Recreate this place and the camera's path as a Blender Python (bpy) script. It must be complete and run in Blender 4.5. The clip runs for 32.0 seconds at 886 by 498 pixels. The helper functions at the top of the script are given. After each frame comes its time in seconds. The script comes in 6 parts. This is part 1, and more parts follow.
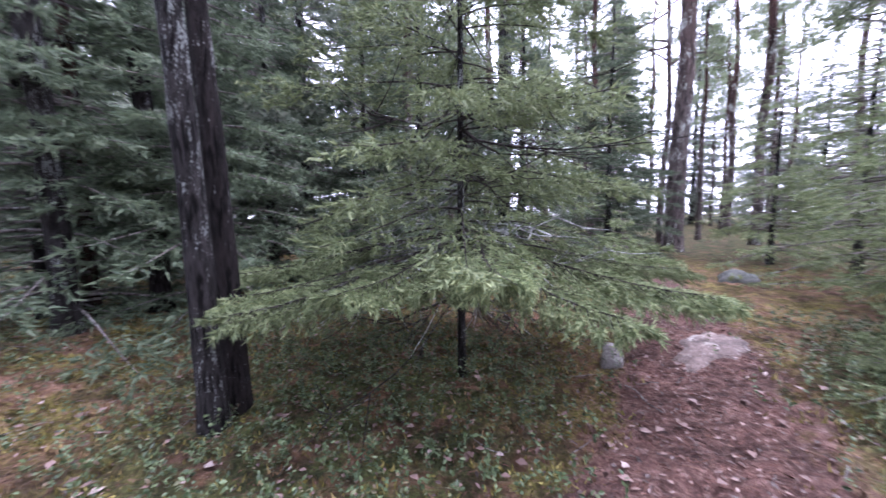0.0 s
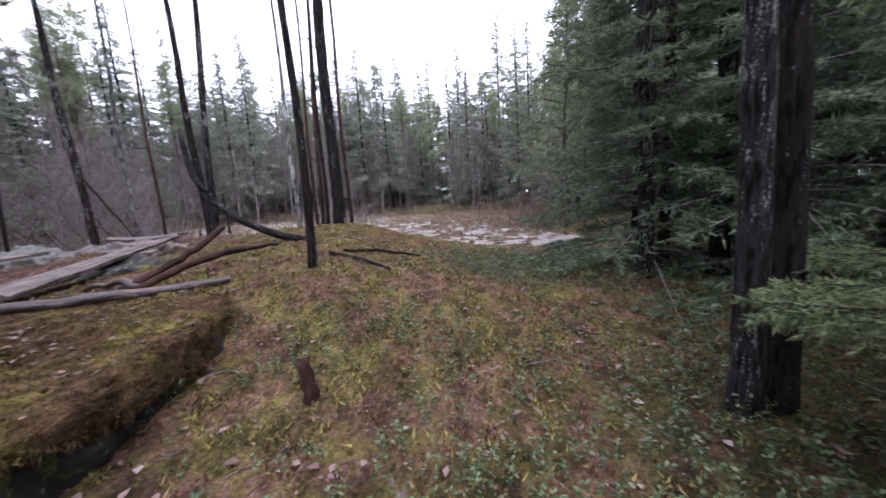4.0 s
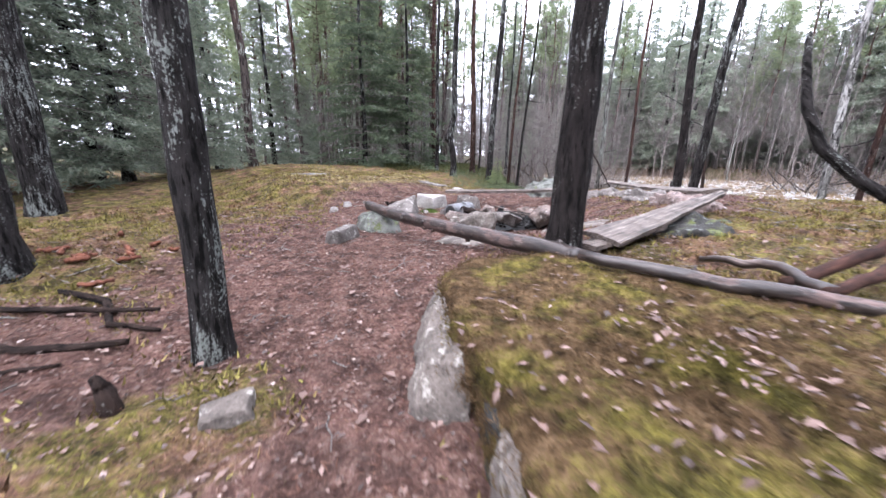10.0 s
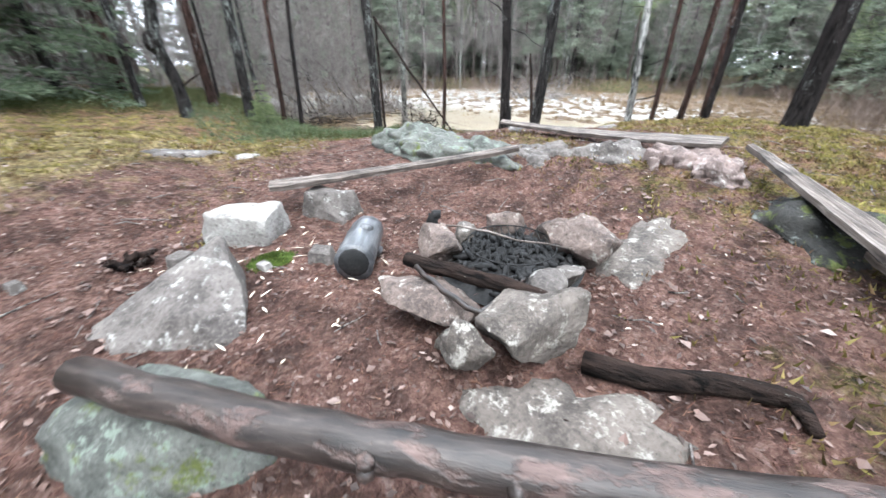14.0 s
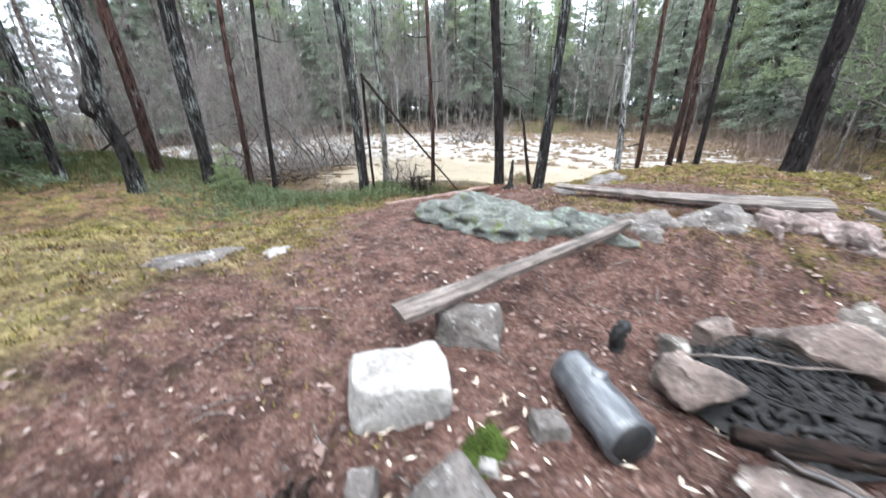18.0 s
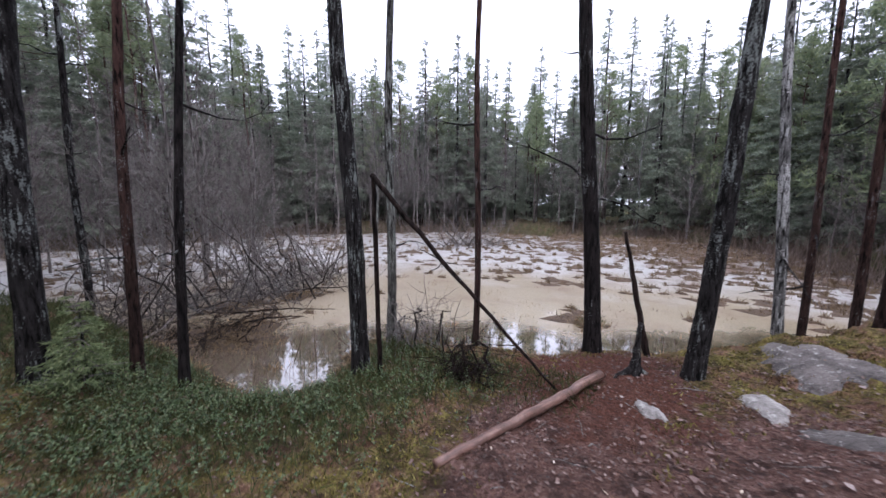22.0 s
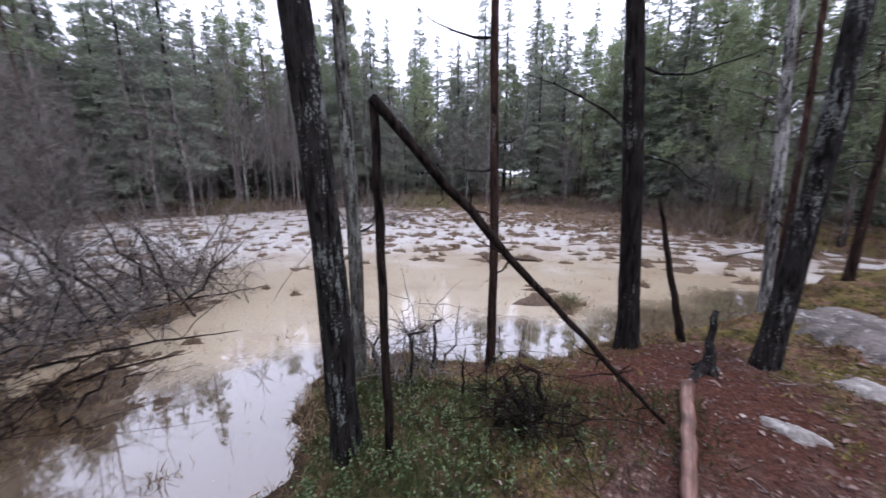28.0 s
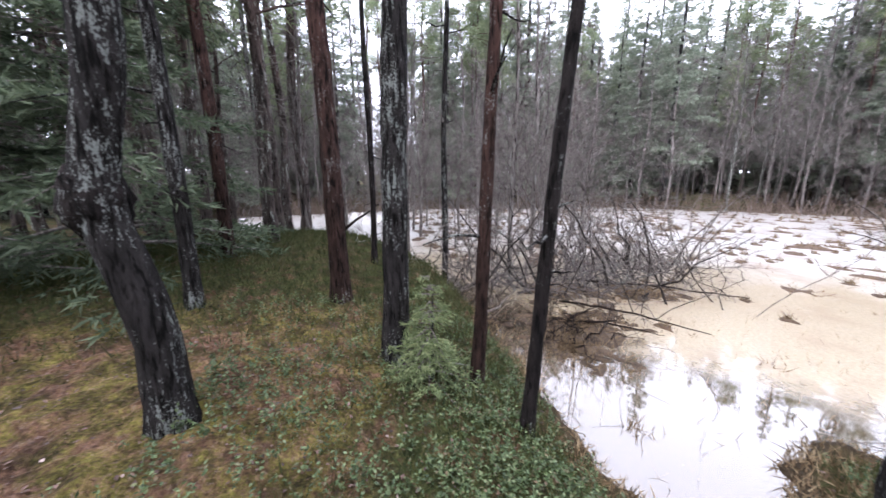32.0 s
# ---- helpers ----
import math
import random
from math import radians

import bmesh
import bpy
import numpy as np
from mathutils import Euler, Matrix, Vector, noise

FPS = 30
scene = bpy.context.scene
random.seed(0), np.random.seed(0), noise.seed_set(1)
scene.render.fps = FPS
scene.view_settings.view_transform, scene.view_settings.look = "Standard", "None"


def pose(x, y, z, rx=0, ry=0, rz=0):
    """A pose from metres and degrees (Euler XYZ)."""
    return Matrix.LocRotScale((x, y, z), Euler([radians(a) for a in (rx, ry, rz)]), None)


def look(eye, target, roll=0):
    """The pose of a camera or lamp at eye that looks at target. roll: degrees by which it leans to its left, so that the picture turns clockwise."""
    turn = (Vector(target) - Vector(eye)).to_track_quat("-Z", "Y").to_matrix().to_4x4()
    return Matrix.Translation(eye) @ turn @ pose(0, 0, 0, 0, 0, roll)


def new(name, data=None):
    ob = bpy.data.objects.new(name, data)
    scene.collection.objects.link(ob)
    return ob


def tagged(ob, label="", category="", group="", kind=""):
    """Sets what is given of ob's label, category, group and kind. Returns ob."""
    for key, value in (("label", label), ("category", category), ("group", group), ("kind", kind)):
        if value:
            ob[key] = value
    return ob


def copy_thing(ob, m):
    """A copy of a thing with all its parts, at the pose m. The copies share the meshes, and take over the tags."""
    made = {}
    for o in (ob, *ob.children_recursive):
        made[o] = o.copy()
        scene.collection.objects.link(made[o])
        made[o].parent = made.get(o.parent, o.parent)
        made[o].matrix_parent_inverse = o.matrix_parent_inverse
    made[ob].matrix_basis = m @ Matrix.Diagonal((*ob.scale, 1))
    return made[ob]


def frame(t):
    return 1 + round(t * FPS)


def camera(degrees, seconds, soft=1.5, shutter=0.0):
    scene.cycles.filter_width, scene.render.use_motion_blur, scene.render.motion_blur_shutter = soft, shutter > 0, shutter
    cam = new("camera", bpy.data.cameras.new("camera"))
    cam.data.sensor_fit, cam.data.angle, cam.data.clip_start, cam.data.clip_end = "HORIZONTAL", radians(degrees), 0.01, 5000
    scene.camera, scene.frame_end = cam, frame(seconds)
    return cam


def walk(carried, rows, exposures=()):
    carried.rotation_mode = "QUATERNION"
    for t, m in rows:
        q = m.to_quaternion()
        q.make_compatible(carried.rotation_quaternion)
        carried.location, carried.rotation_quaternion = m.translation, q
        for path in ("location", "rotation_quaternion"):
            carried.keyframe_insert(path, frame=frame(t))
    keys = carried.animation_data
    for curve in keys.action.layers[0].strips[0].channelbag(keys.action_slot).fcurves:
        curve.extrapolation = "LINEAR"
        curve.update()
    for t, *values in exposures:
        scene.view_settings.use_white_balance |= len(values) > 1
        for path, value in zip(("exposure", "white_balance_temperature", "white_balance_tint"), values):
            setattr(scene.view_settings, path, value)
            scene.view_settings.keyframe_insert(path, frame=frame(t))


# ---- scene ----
cam = camera(103.6, 32.0, soft=1.5, shutter=0.5)

EXPOSURES = [(0, 2.65, 5480, 33), (2, 2.05, 5600, 33), (3.5, 1.65, 5750, 28), (6, 1.55, 5900, 24), (8, 1.78, 5900, 22), (10, 2.62, 5900, 19), (13, 2.8, 5850, 11), (14, 2.72, 5850, 6), (17, 2.6, 5850, 6), (18, 2.65, 5850, 7), (19, 2.45, 5850, 9), (20, 1.75, 5850, 14), (21, 1.4, 5850, 18), (22, 1.22, 5750, 21), (23, 1.2, 5750, 21), (25, 1.15, 5700, 23), (28, 1.25, 5750, 23), (30, 1.65, 5850, 20), (32, 2.15, 5900, 19)]
PATH = [
    (0, (0.947, -1.95, 1.412), (2.303, -3.409, 1.226), -0.6),
    (0.5, (0.943, -1.983, 1.411), (2.516, -3.203, 1.217), -0.8),
    (1, (0.947, -2.003, 1.413), (2.702, -2.929, 1.165), -1.3),
    (1.5, (0.928, -2.07, 1.409), (2.852, -2.581, 1.222), 0.5),
    (2, (0.94, -2.047, 1.446), (2.922, -2.148, 1.194), -1.4),
    (2.5, (0.932, -2.05, 1.458), (2.892, -1.746, 1.2), -1.9),
    (3, (0.915, -2.053, 1.466), (2.792, -1.424, 1.184), -2.5),
    (3.5, (0.912, -2.064, 1.48), (2.69, -1.198, 1.183), -3.3),
    (5.5, (0.841, -1.786, 1.413), (2.158, -0.313, 1.1), -2.1),
    (6, (0.81, -1.771, 1.412), (1.962, -0.171, 1.075), -2.1),
    (6.5, (0.769, -1.745, 1.411), (1.763, -0.046, 1.056), -2.0),
    (7, (0.716, -1.684, 1.41), (1.564, 0.089, 1.039), -1.5),
    (7.5, (0.633, -1.554, 1.421), (1.302, 0.289, 1.023), -0.4),
    (8, (0.528, -1.326, 1.434), (1.089, 0.548, 1.017), 0.8),
    (8.5, (0.421, -1.116, 1.444), (0.764, 0.805, 1.003), 1.7),
    (9, (0.317, -0.758, 1.436), (0.428, 1.183, 0.968), 2.1),
    (9.5, (0.188, -0.397, 1.449), (0.211, 1.537, 0.942), 1.9),
    (10, (0.0, 0.0, 1.5), (0.0, 1.93, 0.977), 1.0),
    (10.5, (-0.206, 0.452, 1.518), (-0.118, 2.392, 1.039), 0.8),
    (11, (-0.387, 0.959, 1.6), (-0.174, 2.881, 1.091), 1.4),
    (11.5, (-0.56, 1.392, 1.776), (-0.223, 3.28, 1.208), 0.2),
    (12, (-0.664, 1.811, 1.756), (-0.309, 3.679, 1.135), -0.4),
    (12.5, (-0.657, 2.287, 1.792), (-0.185, 4.091, 1.069), -0.9),
    (13, (-0.702, 2.755, 1.764), (-0.01, 4.464, 0.99), -1.3),
    (13.5, (-0.706, 3.161, 1.744), (0.24, 4.709, 0.902), 0.6),
    (14, (-0.686, 3.525, 1.722), (0.472, 4.864, 0.79), 0.2),
    (14.5, (-0.723, 3.721, 1.747), (0.562, 4.911, 0.781), 0.8),
    (16.5, (-0.928, 4.121, 1.743), (0.52, 5.152, 0.826), 2.9),
    (17, (-1.021, 4.441, 1.767), (0.391, 5.515, 0.843), 2.5),
    (17.5, (-1.094, 4.833, 1.82), (0.369, 5.87, 0.934), 3.2),
    (18, (-1.202, 5.251, 1.979), (0.274, 6.373, 1.228), -0.9),
    (18.5, (-1.125, 5.734, 2.078), (0.394, 6.893, 1.485), -1.0),
    (19, (-0.873, 6.153, 2.167), (0.74, 7.246, 1.715), 1.3),
    (19.5, (-0.619, 6.547, 2.276), (1.041, 7.586, 1.873), -0.0),
    (20, (-0.204, 6.846, 2.265), (1.444, 7.951, 2.011), -0.2),
    (20.5, (0.177, 7.151, 2.251), (1.863, 8.202, 2.019), 1.0),
    (21, (0.45, 7.583, 2.251), (2.138, 8.608, 1.935), 0.8),
    (21.5, (0.759, 8.009, 2.285), (2.446, 9.052, 2.025), 1.6),
    (22, (1.017, 8.392, 2.311), (2.706, 9.431, 2.053), 0.3),
    (22.5, (1.233, 8.77, 2.335), (2.943, 9.741, 1.969), -0.3),
    (23, (1.491, 9.149, 2.279), (3.212, 10.103, 1.923), -1.1),
    (23.5, (1.715, 9.441, 2.243), (3.476, 10.305, 1.853), 0.9),
    (24, (1.889, 9.806, 2.253), (3.717, 10.549, 1.931), -0.5),
    (24.5, (2.02, 10.083, 2.262), (3.883, 10.733, 1.932), -0.1),
    (25, (2.053, 10.256, 2.226), (3.947, 10.804, 1.891), -0.1),
    (25.5, (2.032, 10.342, 2.229), (3.956, 10.719, 1.833), -0.8),
    (27.5, (2.004, 10.297, 2.168), (3.955, 10.501, 1.779), -1.0),
    (28, (2.007, 10.319, 2.196), (3.925, 10.711, 1.788), -0.4),
    (28.5, (1.997, 10.357, 2.187), (3.848, 10.989, 1.77), -0.4),
    (29, (1.958, 10.386, 2.172), (3.709, 11.26, 1.762), -0.1),
    (29.5, (1.917, 10.445, 2.18), (3.517, 11.563, 1.746), -0.2),
    (30, (1.843, 10.499, 2.193), (3.203, 11.894, 1.741), -0.7),
    (30.5, (1.779, 10.526, 2.196), (2.839, 12.163, 1.754), -0.8),
    (31, (1.693, 10.529, 2.197), (2.481, 12.318, 1.773), -0.8),
    (31.5, (1.613, 10.533, 2.202), (2.176, 12.403, 1.773), -0.5),
    (32, (1.526, 10.572, 2.217), (1.919, 12.486, 1.79), -0.2),
]
walk(cam, [(t, look(eye, target, roll)) for t, eye, target, roll in PATH], EXPOSURES)

# ---- world, light, exposure ----
world = bpy.data.worlds.new("overcast")
scene.world = world
world.use_nodes = True
wn, wl = world.node_tree.nodes, world.node_tree.links
sky = wn.new("ShaderNodeTexSky")
sky.sky_type = "NISHITA"
sky.sun_disc = False
sky.sun_elevation, sky.sun_rotation = radians(68), radians(225)
sky.dust_density, sky.air_density = 4.0, 1.0
cloud = wn.new("ShaderNodeMix")
cloud.data_type = "RGBA"
cloud.inputs[0].default_value = 0.8
cloud.inputs[7].default_value = (11.5, 11.8, 12.4, 1)
wl.new(sky.outputs[0], cloud.inputs[6])
wl.new(cloud.outputs[2], wn["Background"].inputs[0])
wn["Background"].inputs[1].default_value = 0.1
sun = new("sun", bpy.data.lights.new("sun", "SUN"))
sun.data.energy, sun.data.angle, sun.data.color = 1.5, radians(60), (1, 0.97, 0.93)
sun.matrix_world = pose(0, 0, 30, 22, 0, -45)

# ---- materials ----


def material(name, rough=0.9, spec=0.3):
    m = bpy.data.materials.new(name)
    m.use_nodes = True
    b = m.node_tree.nodes["Principled BSDF"]
    b.inputs["Roughness"].default_value = rough
    b.inputs["Specular IOR Level"].default_value = spec
    return m, m.node_tree.nodes, m.node_tree.links, b


def noise_tex(n, l, vec, scale, detail=4, rough=0.6, stretch=None):
    t = n.new("ShaderNodeTexNoise")
    t.inputs["Scale"].default_value, t.inputs["Detail"].default_value, t.inputs["Roughness"].default_value = scale, detail, rough
    if stretch:
        mp = n.new("ShaderNodeMapping")
        mp.inputs["Scale"].default_value = stretch
        l.new(vec, mp.inputs[0])
        vec = mp.outputs[0]
    l.new(vec, t.inputs["Vector"])
    return t.outputs[0]


def ramp(n, l, fac, stops):
    r = n.new("ShaderNodeValToRGB")
    e = r.color_ramp.elements
    for i, (p, c) in enumerate(stops):
        el = e[i] if i < 2 else e.new(p)
        el.position, el.color = p, (*c, 1)
    l.new(fac, r.inputs[0])
    return r.outputs[0]


def mix(n, l, fac, a, b):
    x = n.new("ShaderNodeMix")
    x.data_type = "RGBA"
    for s, v in ((0, fac), (6, a), (7, b)):
        if hasattr(v, "is_output"):
            l.new(v, x.inputs[s])
        else:
            x.inputs[s].default_value = (*v, 1) if isinstance(v, tuple) else v
    return x.outputs[2]


def calc(n, l, op, a, b=0.5, clamp=False):
    x = n.new("ShaderNodeMath")
    x.operation, x.use_clamp = op, clamp
    for s, v in ((0, a), (1, b)):
        if hasattr(v, "is_output"):
            l.new(v, x.inputs[s])
        else:
            x.inputs[s].default_value = v
    return x.outputs[0]


def step(n, l, v, lo, hi):
    x = n.new("ShaderNodeMapRange")
    x.inputs[1].default_value, x.inputs[2].default_value = lo, hi
    l.new(v, x.inputs[0])
    return x.outputs[0]


def bump(n, l, b, height, strength=0.5, distance=0.02):
    x = n.new("ShaderNodeBump")
    x.inputs["Strength"].default_value, x.inputs["Distance"].default_value = strength, distance
    l.new(height, x.inputs["Height"])
    l.new(x.outputs[0], b.inputs["Normal"])


def coords(n, kind="Object"):
    return n.new("ShaderNodeTexCoord").outputs[kind]


def make_ground():
    m, n, l, b = material("forest_floor", 0.95, 0.15)
    pos = n.new("ShaderNodeNewGeometry").outputs["Position"]

    def attr(name):
        a = n.new("ShaderNodeAttribute")
        a.attribute_name = name
        return a.outputs["Fac"]
    big = noise_tex(n, l, pos, 0.9, 4)
    mid = noise_tex(n, l, pos, 5, 5, 0.65)
    fine = noise_tex(n, l, pos, 38, 5, 0.7)
    tiny = noise_tex(n, l, pos, 140, 3, 0.7)
    dirt = ramp(n, l, fine, [(0.3, (0.03, 0.0145, 0.0125)), (0.46, (0.084, 0.042, 0.034)), (0.58, (0.138, 0.076, 0.062)), (0.75, (0.25, 0.18, 0.155))])
    dirt = mix(n, l, step(n, l, mid, 0.35, 0.7), dirt, mix(n, l, 0.5, dirt, (0.1, 0.065, 0.05)))
    warp = n.new("ShaderNodeVectorMath")
    warp.operation = "MULTIPLY_ADD"
    wt = n.new("ShaderNodeTexNoise")
    wt.inputs["Scale"].default_value = 20
    l.new(pos, wt.inputs["Vector"])
    l.new(wt.outputs[1], warp.inputs[0])
    warp.inputs[1].default_value = (0.05, 0.05, 0.05)
    l.new(pos, warp.inputs[2])

    def flakes(scale):
        v = n.new("ShaderNodeTexVoronoi")
        v.inputs["Scale"].default_value = scale
        l.new(warp.outputs[0], v.inputs["Vector"])
        sx = n.new("ShaderNodeSeparateXYZ")
        l.new(v.outputs["Color"], sx.inputs[0])
        return sx.outputs[0], v.outputs["Distance"]
    fl, fdist = flakes(34)
    fl2, _ = flakes(85)
    lit = ramp(n, l, calc(n, l, "ADD", calc(n, l, "MULTIPLY", fl, 0.6), calc(n, l, "MULTIPLY", fl2, 0.4)), [(0.12, (0.03, 0.016, 0.013)), (0.4, (0.1, 0.055, 0.044)), (0.65, (0.17, 0.1, 0.078)), (0.85, (0.25, 0.17, 0.145)), (0.97, (0.34, 0.27, 0.24))])
    dirt = mix(n, l, 0.42, dirt, lit)
    moss = ramp(n, l, calc(n, l, "ADD", calc(n, l, "MULTIPLY", fine, 0.5), calc(n, l, "MULTIPLY", mid, 0.5)), [(0.36, (0.016, 0.013, 0.005)), (0.46, (0.08, 0.068, 0.018)), (0.58, (0.19, 0.168, 0.04)), (0.75, (0.31, 0.28, 0.1))])
    brown = ramp(n, l, fine, [(0.32, (0.028, 0.015, 0.009)), (0.48, (0.135, 0.073, 0.037)), (0.68, (0.26, 0.155, 0.082))])
    blot = noise_tex(n, l, pos, 2.3, 6, 0.7)
    brown = mix(n, l, 0.45, brown, lit)
    moss = mix(n, l, step(n, l, calc(n, l, "ADD", calc(n, l, "MULTIPLY", blot, 0.6), calc(n, l, "MULTIPLY", mid, 0.4)), 0.47, 0.56), moss, brown)
    moss = mix(n, l, step(n, l, fl2, 0.6, 0.8), moss, mix(n, l, 0.5, moss, brown))
    grass = ramp(n, l, fine, [(0.3, (0.014, 0.018, 0.006)), (0.5, (0.05, 0.058, 0.018)), (0.7, (0.105, 0.115, 0.04))])
    grass = mix(n, l, step(n, l, mid, 0.47, 0.62), grass, mix(n, l, 0.5, brown, (0.08, 0.045, 0.022)))
    wob = calc(n, l, "ADD", calc(n, l, "MULTIPLY", calc(n, l, "SUBTRACT", mid, 0.5), 1.3), calc(n, l, "MULTIPLY", calc(n, l, "SUBTRACT", big, 0.5), 0.8))
    fd = step(n, l, calc(n, l, "ADD", attr("dirt"), wob), 0.38, 0.62)
    fg = step(n, l, calc(n, l, "ADD", attr("grass"), wob), 0.38, 0.62)
    c = mix(n, l, fg, moss, grass)
    c = mix(n, l, fd, c, dirt)
    straw = ramp(n, l, fine, [(0.3, (0.06, 0.045, 0.018)), (0.5, (0.2, 0.16, 0.068)), (0.7, (0.37, 0.315, 0.16))])
    fs = calc(n, l, "MULTIPLY", step(n, l, calc(n, l, "ADD", attr("straw"), wob), 0.35, 0.75), 0.75)
    c = mix(n, l, fs, c, straw)
    tone = noise_tex(n, l, pos, 4.2, 6, 0.72)
    dark = n.new("ShaderNodeHueSaturation")
    dark.inputs["Value"].default_value = 0.42
    l.new(c, dark.inputs["Color"])
    lite = n.new("ShaderNodeHueSaturation")
    lite.inputs["Value"].default_value = 1.3
    l.new(c, lite.inputs["Color"])
    c = mix(n, l, step(n, l, tone, 0.38, 0.6), dark.outputs[0], lite.outputs[0])
    red = step(n, l, calc(n, l, "ADD", attr("needles"), wob), 0.4, 0.7)
    c = mix(n, l, red, c, ramp(n, l, fine, [(0.3, (0.025, 0.011, 0.008)), (0.5, (0.085, 0.034, 0.022)), (0.7, (0.16, 0.075, 0.052))]))
    mud = step(n, l, attr("wet"), 0.3, 0.8)
    c = mix(n, l, mud, c, (0.045, 0.032, 0.018))
    l.new(c, b.inputs["Base Color"])
    h = calc(n, l, "ADD", calc(n, l, "MULTIPLY", mid, 1.4), calc(n, l, "ADD", calc(n, l, "ADD", fine, calc(n, l, "MULTIPLY", fl, 0.5)), calc(n, l, "MULTIPLY", tiny, 0.4)))
    bump(n, l, b, h, 1.0, 0.05)
    return m


def make_pelt():
    m, n, l, b = material("moss_pelt", 0.95, 0.1)
    oc = coords(n)
    blot = noise_tex(n, l, oc, 2.6, 5, 0.7)
    mid = noise_tex(n, l, oc, 11, 5, 0.7)
    fine = noise_tex(n, l, oc, 60, 4, 0.7)
    moss = ramp(n, l, mid, [(0.3, (0.016, 0.014, 0.004)), (0.45, (0.065, 0.056, 0.013)), (0.6, (0.155, 0.13, 0.03)), (0.75, (0.25, 0.21, 0.06))])
    brown = ramp(n, l, mid, [(0.3, (0.02, 0.012, 0.006)), (0.5, (0.08, 0.049, 0.024)), (0.7, (0.16, 0.105, 0.057))])
    c = mix(n, l, step(n, l, calc(n, l, "ADD", calc(n, l, "MULTIPLY", blot, 0.75), calc(n, l, "MULTIPLY", fine, 0.25)), 0.42, 0.52), moss, brown)
    c = mix(n, l, step(n, l, fine, 0.5, 0.3), c, mix(n, l, 0.6, c, (0.02, 0.016, 0.006)))
    l.new(c, b.inputs["Base Color"])
    bump(n, l, b, calc(n, l, "ADD", calc(n, l, "MULTIPLY", mid, 2), fine), 1.0, 0.03)
    return m


def make_shoots():
    """Moss shoots that go from yellow-green to brown in patches."""
    m, n, l, b = material("moss_shoots", 0.9, 0.1)
    pos = n.new("ShaderNodeNewGeometry")
    blot = noise_tex(n, l, pos.outputs["Position"], 2.3, 6, 0.7)
    mid = noise_tex(n, l, pos.outputs["Position"], 9, 4, 0.7)
    r = pos.outputs["Random Per Island"]
    green = ramp(n, l, calc(n, l, "ADD", calc(n, l, "MULTIPLY", mid, 0.6), calc(n, l, "MULTIPLY", r, 0.4)), [(0.25, (0.028, 0.024, 0.008)), (0.5, (0.13, 0.112, 0.03)), (0.75, (0.27, 0.235, 0.08))])
    brown = ramp(n, l, r, [(0.0, (0.03, 0.017, 0.009)), (0.6, (0.12, 0.07, 0.035)), (1.0, (0.21, 0.14, 0.075))])
    f = step(n, l, calc(n, l, "ADD", calc(n, l, "MULTIPLY", blot, 0.7), calc(n, l, "MULTIPLY", mid, 0.3)), 0.48, 0.56)
    l.new(mix(n, l, f, green, brown), b.inputs["Base Color"])
    return m


def make_bark(name, low, high, lichen, lichen_col=(0.42, 0.45, 0.4), red=None, scale=1.0):
    m, n, l, b = material(name, 0.95, 0.1)
    oc = coords(n)
    ridge = noise_tex(n, l, oc, 22 * scale, 5, 0.65, (1, 1, 0.22))
    fine = noise_tex(n, l, oc, 90 * scale, 4, 0.7)
    c = ramp(n, l, ridge, [(0.32, low), (0.5, tuple((p + q) / 2 for p, q in zip(low, high))), (0.68, high)])
    if red:
        z = n.new("ShaderNodeSeparateXYZ")
        l.new(oc, z.inputs[0])
        up = step(n, l, calc(n, l, "ADD", z.outputs[2], calc(n, l, "MULTIPLY", ridge, 1.5)), red[0], red[1])
        c = mix(n, l, up, c, ramp(n, l, ridge, [(0.3, (0.026, 0.014, 0.012)), (0.6, (0.075, 0.04, 0.032))]))
    crack = noise_tex(n, l, oc, 34 * scale, 4, 0.6, (1, 1, 0.16))
    c = mix(n, l, step(n, l, crack, 0.47, 0.38), c, tuple(v * 0.35 for v in low))
    patch = noise_tex(n, l, oc, 85 * scale, 4, 0.65, (1, 1, 0.6))
    big = noise_tex(n, l, oc, 3.0, 5, 0.65, (1, 1, 0.5))
    plate = calc(n, l, "ADD", calc(n, l, "MULTIPLY", crack, 0.55), calc(n, l, "MULTIPLY", patch, 0.6))
    f = step(n, l, calc(n, l, "ADD", plate, calc(n, l, "MULTIPLY", big, 0.75)), 1.1 - lichen, 1.15 - lichen)
    c = mix(n, l, f, c, mix(n, l, fine, tuple(v * 0.7 for v in lichen_col), lichen_col))
    l.new(c, b.inputs["Base Color"])
    bump(n, l, b, calc(n, l, "ADD", calc(n, l, "ADD", ridge, crack), calc(n, l, "MULTIPLY", fine, 0.3)), 1.0, 0.035)
    return m


